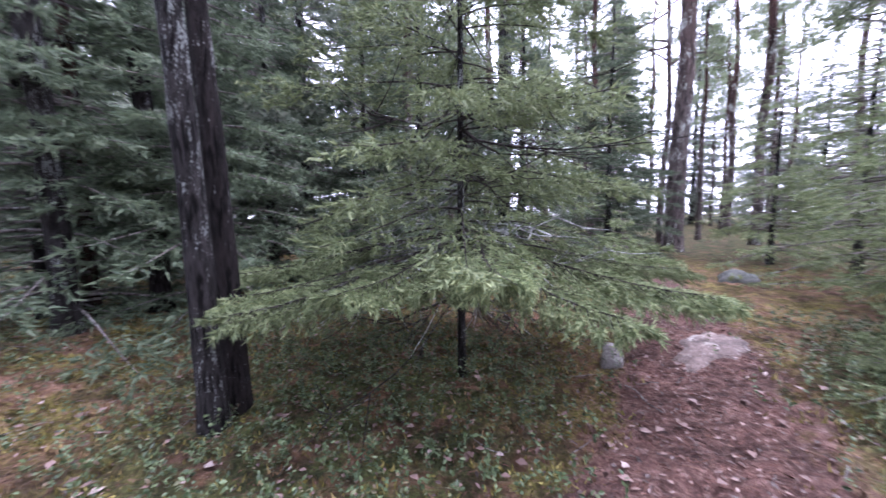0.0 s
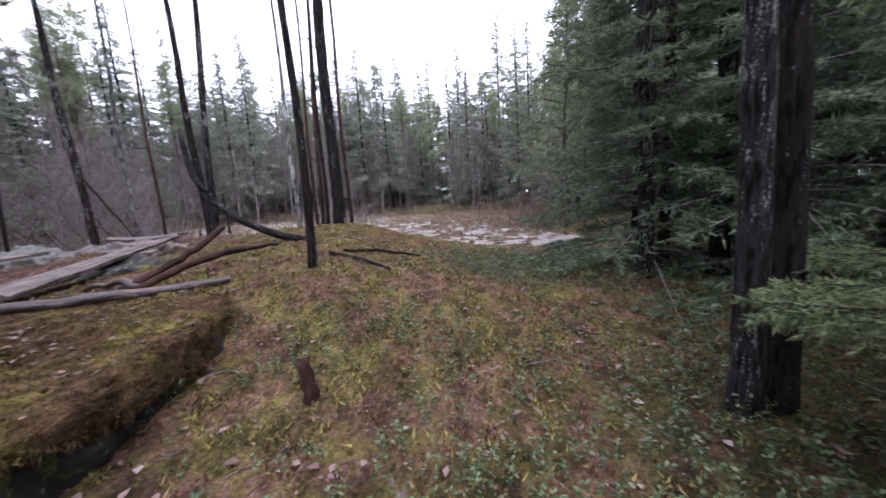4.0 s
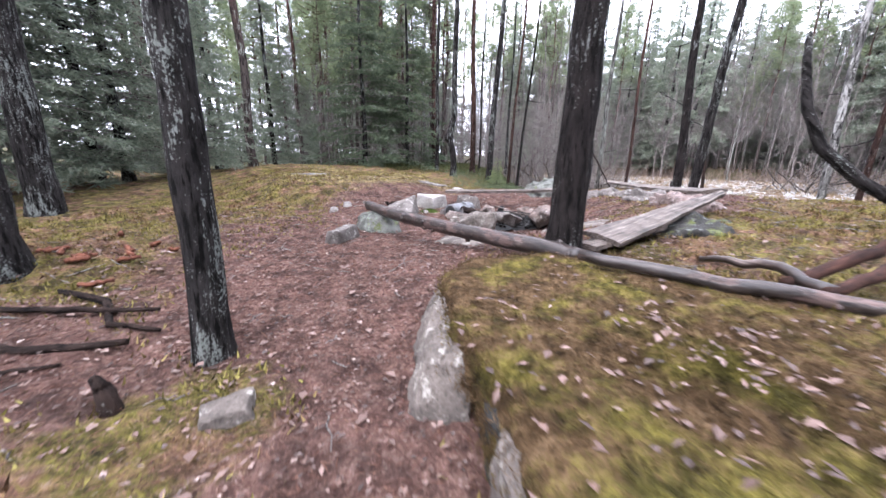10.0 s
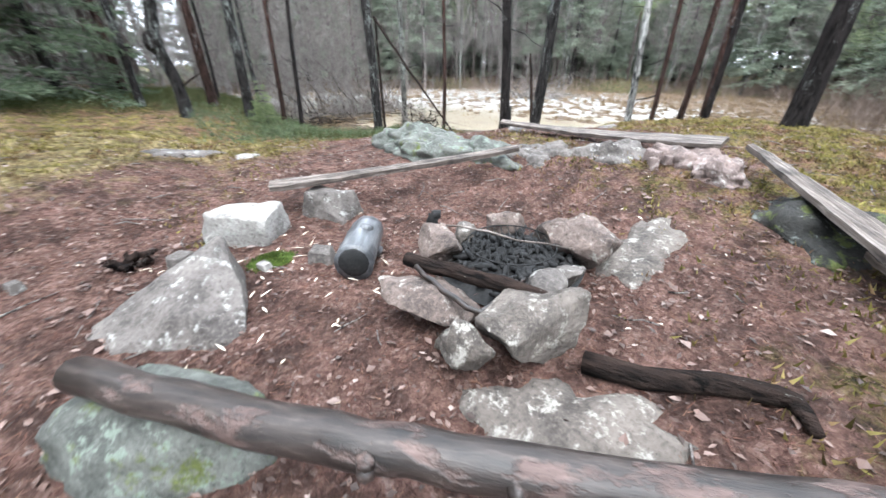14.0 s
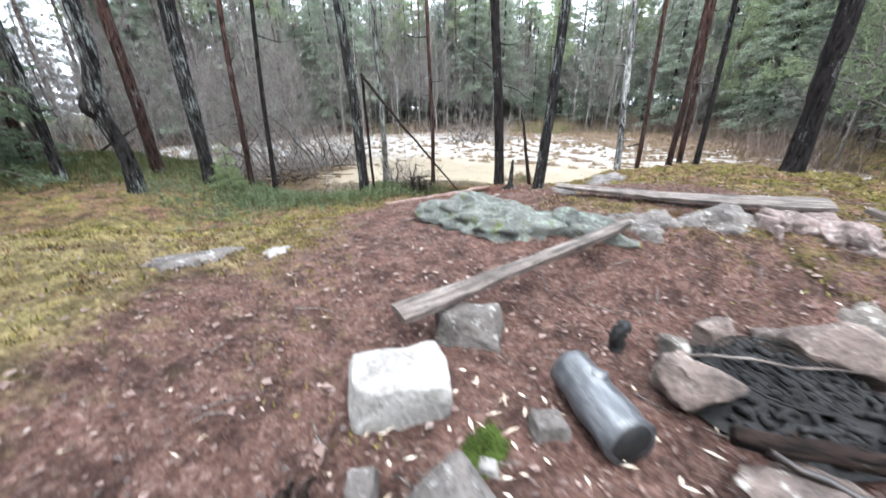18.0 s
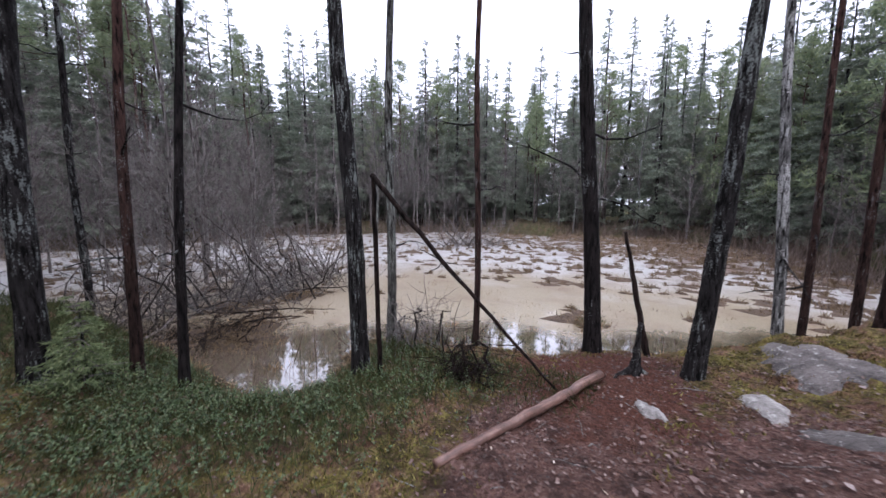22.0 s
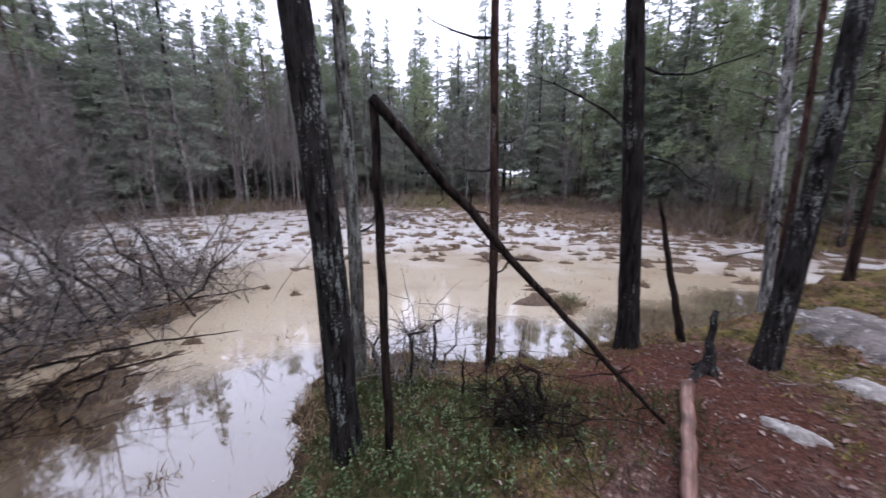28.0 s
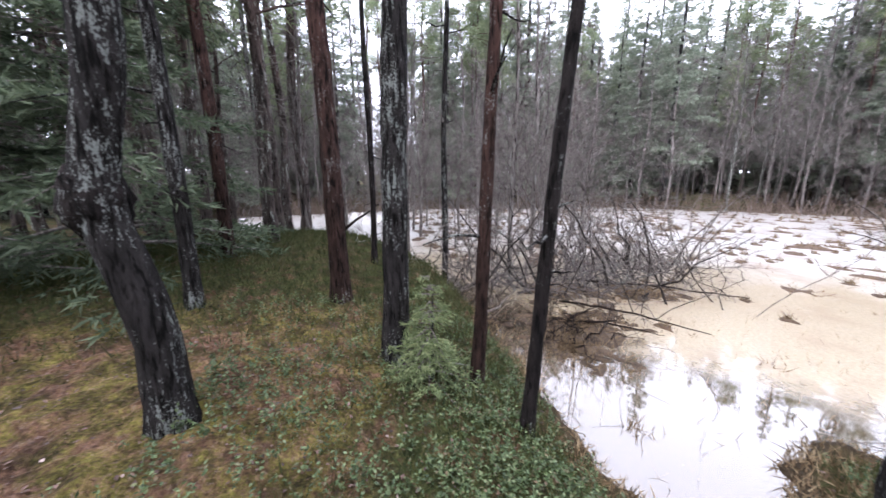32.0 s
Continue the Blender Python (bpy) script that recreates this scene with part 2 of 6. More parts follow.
def make_rock(name, dark, light, moss=0.0, lichen=0.25, speck=(0.45, 0.46, 0.42)):
    m, n, l, b = material(name, 0.85, 0.3)
    oc = coords(n)
    big = noise_tex(n, l, oc, 4, 5, 0.65)
    fine = noise_tex(n, l, oc, 45, 5, 0.7)
    c = ramp(n, l, big, [(0.3, dark), (0.68, light)])
    c = mix(n, l, step(n, l, fine, 0.5, 0.95), c, tuple(min(1, v * 1.3) for v in light))
    c = mix(n, l, step(n, l, fine, 0.46, 0.2), c, tuple(v * 0.6 for v in dark))
    pl = noise_tex(n, l, oc, 11, 5, 0.75)
    c = mix(n, l, step(n, l, pl, 0.72 - lichen, 0.8 - lichen), c, mix(n, l, fine, tuple(v * 0.6 for v in speck), speck))
    if moss:
        pm = noise_tex(n, l, oc, 6, 5, 0.7)
        c = mix(n, l, step(n, l, pm, 0.75 - moss, 0.82 - moss), c, mix(n, l, fine, (0.03, 0.045, 0.012), (0.11, 0.12, 0.03)))
    l.new(c, b.inputs["Base Color"])
    bump(n, l, b, calc(n, l, "ADD", calc(n, l, "MULTIPLY", big, 3), fine), 0.7, 0.02)
    return m


def make_wood(name, stops, stretch, scale=30, rough=0.75, spec=0.3):
    m, n, l, b = material(name, rough, spec)
    oc = coords(n)
    grain = noise_tex(n, l, oc, scale, 5, 0.65, stretch)
    blot = noise_tex(n, l, oc, 5, 4)
    c = ramp(n, l, grain, stops)
    c = mix(n, l, step(n, l, blot, 0.45, 0.75), c, tuple(v * 0.4 for v in stops[0][1]))
    l.new(c, b.inputs["Base Color"])
    bump(n, l, b, grain, 0.6, 0.008)
    return m


def make_varied(name, stops, rough=0.8, spec=0.25, trans=0.0, island=True):
    m, n, l, b = material(name, rough, spec)
    if island:
        r = n.new("ShaderNodeNewGeometry").outputs["Random Per Island"]
    else:
        r = noise_tex(n, l, coords(n), 1.2, 5, 0.7)
    o = n.new("ShaderNodeObjectInfo").outputs["Random"]
    c = ramp(n, l, r, stops)
    hsv = n.new("ShaderNodeHueSaturation")
    l.new(calc(n, l, "ADD", calc(n, l, "MULTIPLY", o, 0.5), 0.75), hsv.inputs["Value"])
    l.new(c, hsv.inputs["Color"])
    l.new(hsv.outputs[0], b.inputs["Base Color"])
    if trans:
        t = n.new("ShaderNodeBsdfTranslucent")
        l.new(hsv.outputs[0], t.inputs[0])
        ms = n.new("ShaderNodeMixShader")
        ms.inputs[0].default_value = trans
        l.new(b.outputs[0], ms.inputs[1])
        l.new(t.outputs[0], ms.inputs[2])
        l.new(ms.outputs[0], n["Material Output"].inputs[0])
    return m


def make_water():
    m, n, l, b = material("bog_water", 0.05, 0.6)
    b.inputs["IOR"].default_value = 1.7
    b.inputs["Coat Weight"].default_value, b.inputs["Coat IOR"].default_value = 1.0, 1.6
    pos = n.new("ShaderNodeNewGeometry").outputs["Position"]
    a = n.new("ShaderNodeAttribute")
    a.attribute_name = "slush"
    big = noise_tex(n, l, pos, 0.55, 5, 0.6)
    mid = noise_tex(n, l, pos, 3.0, 5, 0.65)
    fine = noise_tex(n, l, pos, 25, 4, 0.7)
    f = calc(n, l, "ADD", a.outputs["Fac"], calc(n, l, "MULTIPLY", calc(n, l, "SUBTRACT", mid, 0.5), 0.9))
    f = step(n, l, f, 0.2, 0.95)
    ice = ramp(n, l, fine, [(0.25, (0.17, 0.125, 0.072)), (0.5, (0.31, 0.25, 0.16)), (0.75, (0.42, 0.36, 0.255))])
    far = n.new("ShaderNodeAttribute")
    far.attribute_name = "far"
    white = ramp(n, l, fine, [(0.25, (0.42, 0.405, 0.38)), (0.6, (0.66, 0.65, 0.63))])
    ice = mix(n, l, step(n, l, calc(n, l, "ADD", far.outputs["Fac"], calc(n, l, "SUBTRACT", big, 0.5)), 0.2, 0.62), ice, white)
    stain = noise_tex(n, l, pos, 1.1, 6, 0.7, (1, 0.55, 1))
    ice = mix(n, l, step(n, l, stain, 0.5, 0.66), ice, mix(n, l, 0.65, ice, (0.2, 0.13, 0.075)))
    rusty = n.new("ShaderNodeAttribute")
    rusty.attribute_name = "rusty"
    patchy = noise_tex(n, l, pos, 0.9, 6, 0.75, (0.6, 1, 1))
    ice = mix(n, l, step(n, l, calc(n, l, "ADD", rusty.outputs["Fac"], calc(n, l, "MULTIPLY", calc(n, l, "SUBTRACT", patchy, 0.5), 2.2)), 0.35, 0.6), ice, mix(n, l, fine, (0.1, 0.05, 0.028), (0.2, 0.11, 0.065)))
    l.new(mix(n, l, f, (0.075, 0.055, 0.035), ice), b.inputs["Base Color"])
    l.new(calc(n, l, "ADD", calc(n, l, "MULTIPLY", f, 0.34), 0.03), b.inputs["Roughness"])
    bump(n, l, b, calc(n, l, "MULTIPLY", calc(n, l, "ADD", fine, mid), f), 0.25, 0.02)
    return m


def make_log():
    """Wet dark bark with bare pinkish patches."""
    m, n, l, b = material("half_barked_log", 0.5, 0.35)
    oc = coords(n)
    grain = noise_tex(n, l, oc, 26, 5, 0.7, (1, 1, 0.16))
    patch = noise_tex(n, l, oc, 5.5, 6, 0.62, (1, 1, 0.55))
    bark = ramp(n, l, grain, [(0.35, (0.008, 0.0065, 0.006)), (0.55, (0.032, 0.024, 0.021)), (0.75, (0.085, 0.066, 0.058))])
    bare = ramp(n, l, grain, [(0.3, (0.035, 0.021, 0.018)), (0.55, (0.085, 0.056, 0.049)), (0.8, (0.16, 0.115, 0.1))])
    f = step(n, l, calc(n, l, "ADD", patch, calc(n, l, "MULTIPLY", grain, 0.15)), 0.6, 0.66)
    l.new(mix(n, l, f, bark, bare), b.inputs["Base Color"])
    l.new(calc(n, l, "ADD", calc(n, l, "MULTIPLY", f, 0.25), 0.42), b.inputs["Roughness"])
    bump(n, l, b, calc(n, l, "SUBTRACT", grain, calc(n, l, "MULTIPLY", f, 0.8)), 0.8, 0.008)
    return m


M = {
    "bench": make_log(),
    "ground": make_ground(),
    "bark": make_bark("dark_pine_bark", (0.005, 0.0042, 0.004), (0.026, 0.021, 0.02), 0.03, (0.2, 0.21, 0.2)),
    "bark_lichen": make_bark("lichen_covered_bark", (0.006, 0.0052, 0.005), (0.034, 0.03, 0.029), 0.085, (0.2, 0.215, 0.2)),
    "bark_red": make_bark("red_pine_bark", (0.01, 0.0065, 0.0055), (0.045, 0.026, 0.021), 0.03, (0.2, 0.2, 0.19), red=(1.5, 4.5)),
    # bark of the background pines, base colour lightened to stand for haze
    "bark_haze": make_bark("hazed_pine_bark", (0.034, 0.028, 0.026), (0.115, 0.092, 0.082), 0.06, red=(4, 8), scale=0.6),
    "birch": make_bark("birch_bark", (0.03, 0.028, 0.025), (0.15, 0.145, 0.13), 0.1, (0.27, 0.29, 0.26)),
    "birch_white": make_bark("white_birch_bark", (0.012, 0.011, 0.01), (0.19, 0.184, 0.176), 0.14, (0.46, 0.45, 0.43)),
    # grey twig colour, lifted further to carry some of the distance haze
    "twig": make_bark("grey_twig_bark", (0.08, 0.068, 0.063), (0.25, 0.222, 0.206), 0.06, (0.28, 0.29, 0.27)),
    "dead_twig": make_bark("dark_dead_twigs", (0.012, 0.01, 0.009), (0.06, 0.05, 0.044), 0.03, (0.2, 0.21, 0.19)),
    "lichen_twig": make_bark("lichen_crusted_twigs", (0.1, 0.1, 0.095), (0.3, 0.31, 0.3), 0.12, (0.45, 0.47, 0.45)),
    "dead": make_bark("wet_dead_wood", (0.006, 0.0045, 0.004), (0.032, 0.021, 0.017), 0.0, (0.2, 0.2, 0.18)),
    "needles": make_varied("spruce_needles", [(0.0, (0.05, 0.072, 0.044)), (0.5, (0.09, 0.12, 0.072)), (1.0, (0.145, 0.178, 0.11))], 0.6, 0.25, 0.45),
    # paler than the nearer spruce needles: distance haze put into the colour
    "needles_haze": make_varied("hazed_spruce_needles", [(0.0, (0.12, 0.147, 0.11)), (0.5, (0.185, 0.215, 0.16)), (1.0, (0.25, 0.28, 0.21))], 0.65, 0.2, 0.5),
    "needles_near": make_varied("young_spruce_needles", [(0.0, (0.075, 0.1, 0.046)), (0.5, (0.14, 0.175, 0.08)), (1.0, (0.23, 0.265, 0.128))], 0.6, 0.25, 0.4),
    "pine_needles": make_varied("pine_needles", [(0.0, (0.09, 0.118, 0.066)), (0.5, (0.16, 0.195, 0.105)), (1.0, (0.225, 0.255, 0.145))], 0.6, 0.25, 0.5),
    "rock": make_rock("grey_granite", (0.025, 0.021, 0.019), (0.145, 0.127, 0.116), 0.03, 0.15, (0.34, 0.33, 0.31)),
    "rock_brown": make_rock("brown_sooty_stone", (0.025, 0.02, 0.018), (0.17, 0.128, 0.11), 0.0, 0.15, (0.32, 0.3, 0.27)),
    "rock_mottled": make_rock("mottled_pale_stone", (0.02, 0.017, 0.015), (0.14, 0.118, 0.102), 0.02, 0.17, (0.3, 0.28, 0.25)),
    "rock_lichen": make_rock("lichen_grown_rock", (0.022, 0.024, 0.021), (0.12, 0.121, 0.108), 0.17, 0.18, (0.17, 0.198, 0.165)),
    "rock_pink": make_rock("pinkish_granite", (0.05, 0.037, 0.033), (0.23, 0.175, 0.16), 0.04, 0.16, (0.34, 0.31, 0.29)),
    "rock_white": make_rock("pale_quartz_stone", (0.09, 0.08, 0.073), (0.32, 0.3, 0.28), 0.05, 0.16, (0.4, 0.39, 0.36)),
    # near-black base holds the shade under the boulder's moss overhang; lichen specks on top
    "rock_shaded": make_rock("shaded_boulder_stone", (0.005, 0.0045, 0.004), (0.03, 0.028, 0.025), 0.2, 0.14, (0.17, 0.185, 0.17)),
    "log": make_wood("wet_barkless_log", [(0.4, (0.01, 0.0075, 0.0065)), (0.57, (0.036, 0.024, 0.02)), (0.76, (0.17, 0.13, 0.11))], (1, 1, 0.14), 18, 0.45, 0.4),
    "peeled": make_wood("peeled_reddish_wood", [(0.3, (0.05, 0.027, 0.021)), (0.52, (0.15, 0.084, 0.064)), (0.8, (0.3, 0.205, 0.17))], (1, 1, 0.08), 30, 0.45, 0.4),
    "chunk": make_wood("wet_grey_log_bark", [(0.3, (0.02, 0.02, 0.022)), (0.5, (0.075, 0.077, 0.083)), (0.75, (0.19, 0.19, 0.195))], (1, 1, 0.15), 18, 0.35, 0.5),
    "plank": make_wood("weathered_grey_plank", [(0.34, (0.022, 0.016, 0.013)), (0.53, (0.105, 0.084, 0.072)), (0.75, (0.26, 0.228, 0.206))], (1, 1, 0.04), 45, 0.7, 0.3),
    "char": make_wood("charred_wood", [(0.3, (0.006, 0.006, 0.006)), (0.6, (0.02, 0.019, 0.019)), (0.8, (0.04, 0.039, 0.038))], (1, 1, 0.3), 40, 0.75, 0.25),
    "iron": make_wood("sooty_iron", [(0.3, (0.008, 0.008, 0.008)), (0.7, (0.026, 0.025, 0.025))], (1, 1, 1), 60, 0.75, 0.15),
    "rotten_bright": make_wood("red_orange_bark", [(0.3, (0.05, 0.018, 0.011)), (0.6, (0.15, 0.058, 0.034)), (0.8, (0.26, 0.13, 0.08))], (1, 1, 0.2), 30, 0.85, 0.2),
    "rotten": make_wood("rotten_red_wood", [(0.3, (0.01, 0.005, 0.004)), (0.6, (0.04, 0.018, 0.013)), (0.8, (0.1, 0.05, 0.034))], (1, 1, 0.15), 40, 0.9, 0.2),
    "leaves": make_varied("fallen_leaves", [(0.0, (0.029, 0.017, 0.013)), (0.4, (0.066, 0.038, 0.03)), (0.75, (0.12, 0.072, 0.057)), (0.95, (0.16, 0.106, 0.089)), (1.0, (0.27, 0.21, 0.185))], 0.55, 0.4),
    "pale_leaves": make_varied("faded_birch_leaves", [(0.0, (0.075, 0.045, 0.036)), (0.6, (0.14, 0.092, 0.078)), (0.93, (0.18, 0.128, 0.112)), (1.0, (0.27, 0.22, 0.2))], 0.6, 0.3),
    "rust": make_varied("rusty_needles", [(0.0, (0.035, 0.015, 0.011)), (0.6, (0.105, 0.046, 0.032)), (1.0, (0.2, 0.11, 0.075))], 0.8, 0.2),
    "chips": make_varied("pale_wood_chips", [(0.0, (0.35, 0.27, 0.2)), (1.0, (0.62, 0.55, 0.46))], 0.7, 0.3),
    "berry": make_varied("lingonberry_leaves", [(0.0, (0.022, 0.038, 0.013)), (0.5, (0.055, 0.084, 0.03)), (0.85, (0.11, 0.148, 0.066)), (1.0, (0.09, 0.05, 0.03))], 0.5, 0.35, 0.15),
    "moss": make_shoots(),
    "grass": make_varied("bog_grass", [(0.0, (0.07, 0.045, 0.025)), (0.5, (0.16, 0.11, 0.06)), (1.0, (0.26, 0.2, 0.12))], 0.8, 0.2, 0.2),
    "heath": make_varied("heath_grass", [(0.0, (0.024, 0.036, 0.011)), (0.6, (0.056, 0.072, 0.022)), (1.0, (0.112, 0.096, 0.040))], 0.8, 0.2, 0.2),
    "moss_pelt": make_pelt(),
    "green_moss": make_varied("bright_green_moss", [(0.0, (0.02, 0.034, 0.007)), (0.6, (0.055, 0.08, 0.016)), (1.0, (0.11, 0.14, 0.03))], 0.9, 0.1, 0.0),
    "mud": make_rock("wet_bog_mud", (0.014, 0.01, 0.0075), (0.075, 0.05, 0.03), 0.0, 0.12, (0.12, 0.085, 0.05)),
    "peat": make_rock("peat", (0.028, 0.019, 0.012), (0.1, 0.066, 0.042), 0.0, 0.12, (0.15, 0.11, 0.065)),
    # brown brushwood, its colour also raised for haze
    "brush": make_varied("bare_brushwood", [(0.0, (0.08, 0.058, 0.046)), (0.6, (0.16, 0.12, 0.098)), (1.0, (0.25, 0.2, 0.17))], 0.9, 0.1, 0.1),
    "water": make_water(),
}

# ---- mesh helpers ----
rng = np.random.default_rng(7)


class Soup:
    """Gathers points and faces of one mesh."""

    def __init__(self):
        self.v, self.f, self.n = [], [], 0

    def add(self, verts, faces):
        verts = np.asarray(verts, float)
        self.v.append(verts)
        self.f.extend((np.asarray(faces) + self.n).tolist())
        self.n += len(verts)

    def mesh(self, name, smooth=True):
        me = bpy.data.meshes.new(name)
        me.from_pydata(np.concatenate(self.v).tolist() if self.v else [], [], self.f)
        if smooth:
            me.polygons.foreach_set("use_smooth", [True] * len(me.polygons))
        return me


def part(name, soup, mat, parent=None, label="", smooth=True):
    me = soup.mesh(name, smooth) if isinstance(soup, Soup) else soup
    me.materials.append(M[mat])
    ob = new(name, me)
    ob.parent = parent
    return tagged(ob, label)


def thing(name, label, category, at=(0, 0, 0), group="", kind=""):
    ob = new(name)
    ob.empty_display_size = 0.1
    ob.matrix_world = Matrix.Translation(at)
    return tagged(ob, label, category, group, kind)


def unit(a):
    return a / (np.linalg.norm(a, axis=-1, keepdims=True) + 1e-9)


def tube(s, pts, radii, n=8, rough=0.0, cap=True):
    """A tapered tube along pts."""
    pts, radii = np.asarray(pts, float), np.asarray(radii, float)
    k = len(pts)
    t = unit(np.gradient(pts, axis=0))
    ref = np.array([0.31, 0.95, 0.05]) if abs(t[:, 2]).mean() > 0.7 else np.array([0.05, 0.1, 1.0])
    a = unit(np.cross(t, ref))
    b = np.cross(t, a)
    ang = np.linspace(0, 2 * np.pi, n, endpoint=False)
    r = radii[:, None] * (1 + (rough * rng.standard_normal((k, n)) if rough else 0))
    v = pts[:, None] + r[..., None] * (np.cos(ang)[None, :, None] * a[:, None] + np.sin(ang)[None, :, None] * b[:, None])
    i, j = np.meshgrid(np.arange(k - 1), np.arange(n), indexing="ij")
    j2 = (j + 1) % n
    q = np.stack([i * n + j, i * n + j2, (i + 1) * n + j2, (i + 1) * n + j], -1).reshape(-1, 4)
    s.add(v.reshape(-1, 3), q)
    if cap:
        s.f.append(list(range(s.n - n, s.n)))
        s.f.append(list(range(s.n - k * n + n - 1, s.n - k * n - 1, -1)))


def bend(p0, p1, k=8, sag=0.0, wob=0.0):
    """Points from p0 to p1 with a sag and small wobble."""
    u = np.linspace(0, 1, k)[:, None]
    p = (1 - u) * np.asarray(p0, float) + u * np.asarray(p1, float)
    p[:, 2] -= sag * 4 * (u * (1 - u))[:, 0]
    if wob:
        w = rng.standard_normal((k, 3)) * wob
        w[0] = w[-1] = 0
        p += w
    return p


def blades(s, base, way, length, width, droop=None):
    """One thin triangle for each base point, vectorised."""
    base, way = np.asarray(base, float), unit(np.asarray(way, float))
    side = unit(np.cross(way, rng.standard_normal(way.shape)))
    length = np.broadcast_to(length, (len(base),))[:, None]
    width = np.broadcast_to(width, (len(base),))[:, None]
    tip = base + way * length
    v = np.stack([base - side * width / 2, base + side * width / 2, tip], 1).reshape(-1, 3)
    s.add(v, np.arange(len(v)).reshape(-1, 3))


def leaves(s, base, way, length, width, flat=0.5):
    """One kite-shaped, folded leaf (two triangles) for each base point."""
    base, way = np.asarray(base, float), unit(np.asarray(way, float))
    nrm = rng.standard_normal(way.shape) * (1 - flat) + np.array([0, 0, 1.0]) * flat
    side = unit(np.cross(way, nrm))
    up = np.cross(side, way)
    length = np.broadcast_to(length, (len(base),))[:, None]
    width = np.broadcast_to(width, (len(base),))[:, None]
    mid = base + way * length * 0.5
    v = np.stack([base, mid - side * width / 2 + up * width * 0.18, base + way * length, mid + side * width / 2 + up * width * 0.18], 1).reshape(-1, 3)
    k = np.arange(len(base))[:, None] * 4
    s.add(v, np.concatenate([k + [0, 1, 2], k + [0, 2, 3]]))


# ---- terrain ----
SPOTS = [(3.60, -2.67, 0.10), (2.00, -0.39, 0.31), (3.30, 1.13, 0.90), (4.06, 1.02, 0.79), (5.96, 3.08, 1.05), (1.00, 2.85, 0.68), (1.59, 2.22, 0.78), (-0.93, 1.36, 0.27), (-1.3, 1.76, 0.46), (0.34, -1.49, 0.19), (-1.11, 4.14, 0.47), (0.33, 4.16, 0.50), (-0.25, 6.14, 0.61), (0.33, 5.41, 0.55), (1.24, 4.45, 0.53), (1.62, 3.03, 0.79), (2.79, 3.62, 0.95), (3.20, 5.06, 0.98)]
SPOTS += [(3.26, 6.19, 0.98), (2.12, 7.53, 0.73), (0.97, 8.00, 0.69), (-1.95, 8.29, 0.96), (-3.87, 4.53, 0.61), (-4.07, 12.32, 1.03), (5.00, 8.81, 0.35), (5.91, 8.90, 0.29), (5.40, 7.96, 0.49), (6.35, 5.75, 0.78), (5.99, 4.17, 0.96), (2.35, 13.26, 0.39), (2.48, 12.52, 0.28), (0.38, 13.33, 0.81), (1.21, 14.53, 0.77), (-0.29, 15.66, 1.05), (2.44, 10.59, 0.40), (3.99, 11.24, 0.22)]
SPOTS += [(5.0, -0.4, 0.42), (5.5, 0.5, 0.52), (6.4, 1.3, 0.5), (7.3, 2.3, 0.52), (8.1, 3.3, 0.45), (7.4, 0.2, 0.25), (8.4, 1.6, 0.2), (6.9, -1.2, 0.3), (8.4, -1.6, 0.2), (6.75, 4.3, 1.08), (4.8, 2.2, 0.98)]
SPOTS = np.array(SPOTS)
SHORE = np.array([(3.06, 12.32), (3.09, 13.00), (3.18, 13.63), (3.06, 14.47), (3.06, 16.04), (1.67, 18.39), (0.56, 20.37), (-4.95, 24.15), (-9.5, 28.5), (-5.0, 31.0), (4.0, 33.0), (17.0, 31.5), (25.5, 24.5), (30.5, 14.5), (30.5, 6.8),
                  (22.0, 2.0), (15.4, 2.2), (12.4, -1.0), (9.27, 0.05), (8.92, 4.05), (8.21, 6.16), (7.39, 7.00), (7.13, 7.99), (6.42, 9.21), (6.01, 9.77), (5.81, 10.54), (5.71, 11.72), (5.25, 12.31), (4.78, 12.28), (4.16, 12.09), (3.91, 11.90), (3.44, 11.93)])


def shore_distance(x, y):
    """Distance to the waterline; negative over the bog."""
    p = np.stack([x, y], -1)[..., None, :]
    a, b = SHORE, np.roll(SHORE, -1, 0)
    ab = b - a
    u = np.clip(((p - a) * ab).sum(-1) / (ab * ab).sum(-1), 0, 1)
    d = np.linalg.norm(p - a - u[..., None] * ab, axis=-1).min(-1)
    cross = ((a[:, 1] > p[..., 1]) != (b[:, 1] > p[..., 1])) & (p[..., 0] < ab[:, 0] * (p[..., 1] - a[:, 1]) / (ab[:, 1] + 1e-12) + a[:, 0])
    return np.where(cross.sum(-1) % 2 == 1, -d, d) + waves(x * 1.3 + 2, y * 1.3) * 0.22


def waves(x, y):
    return (np.sin(x * 1.7 + np.sin(y * 1.3)) * np.sin(y * 1.9 + 1.1 * np.sin(x * 0.9)) * 0.5 + np.sin(x * 4.3 + 2 * np.sin(y * 2.7)) * np.sin(y * 4.9 + np.sin(x * 3.1)) * 0.3
            + np.sin(x * 9.7 + 1.5 * np.sin(y * 6.1)) * np.sin(y * 10.3 + 1.7 * np.sin(x * 7.3)) * 0.2)


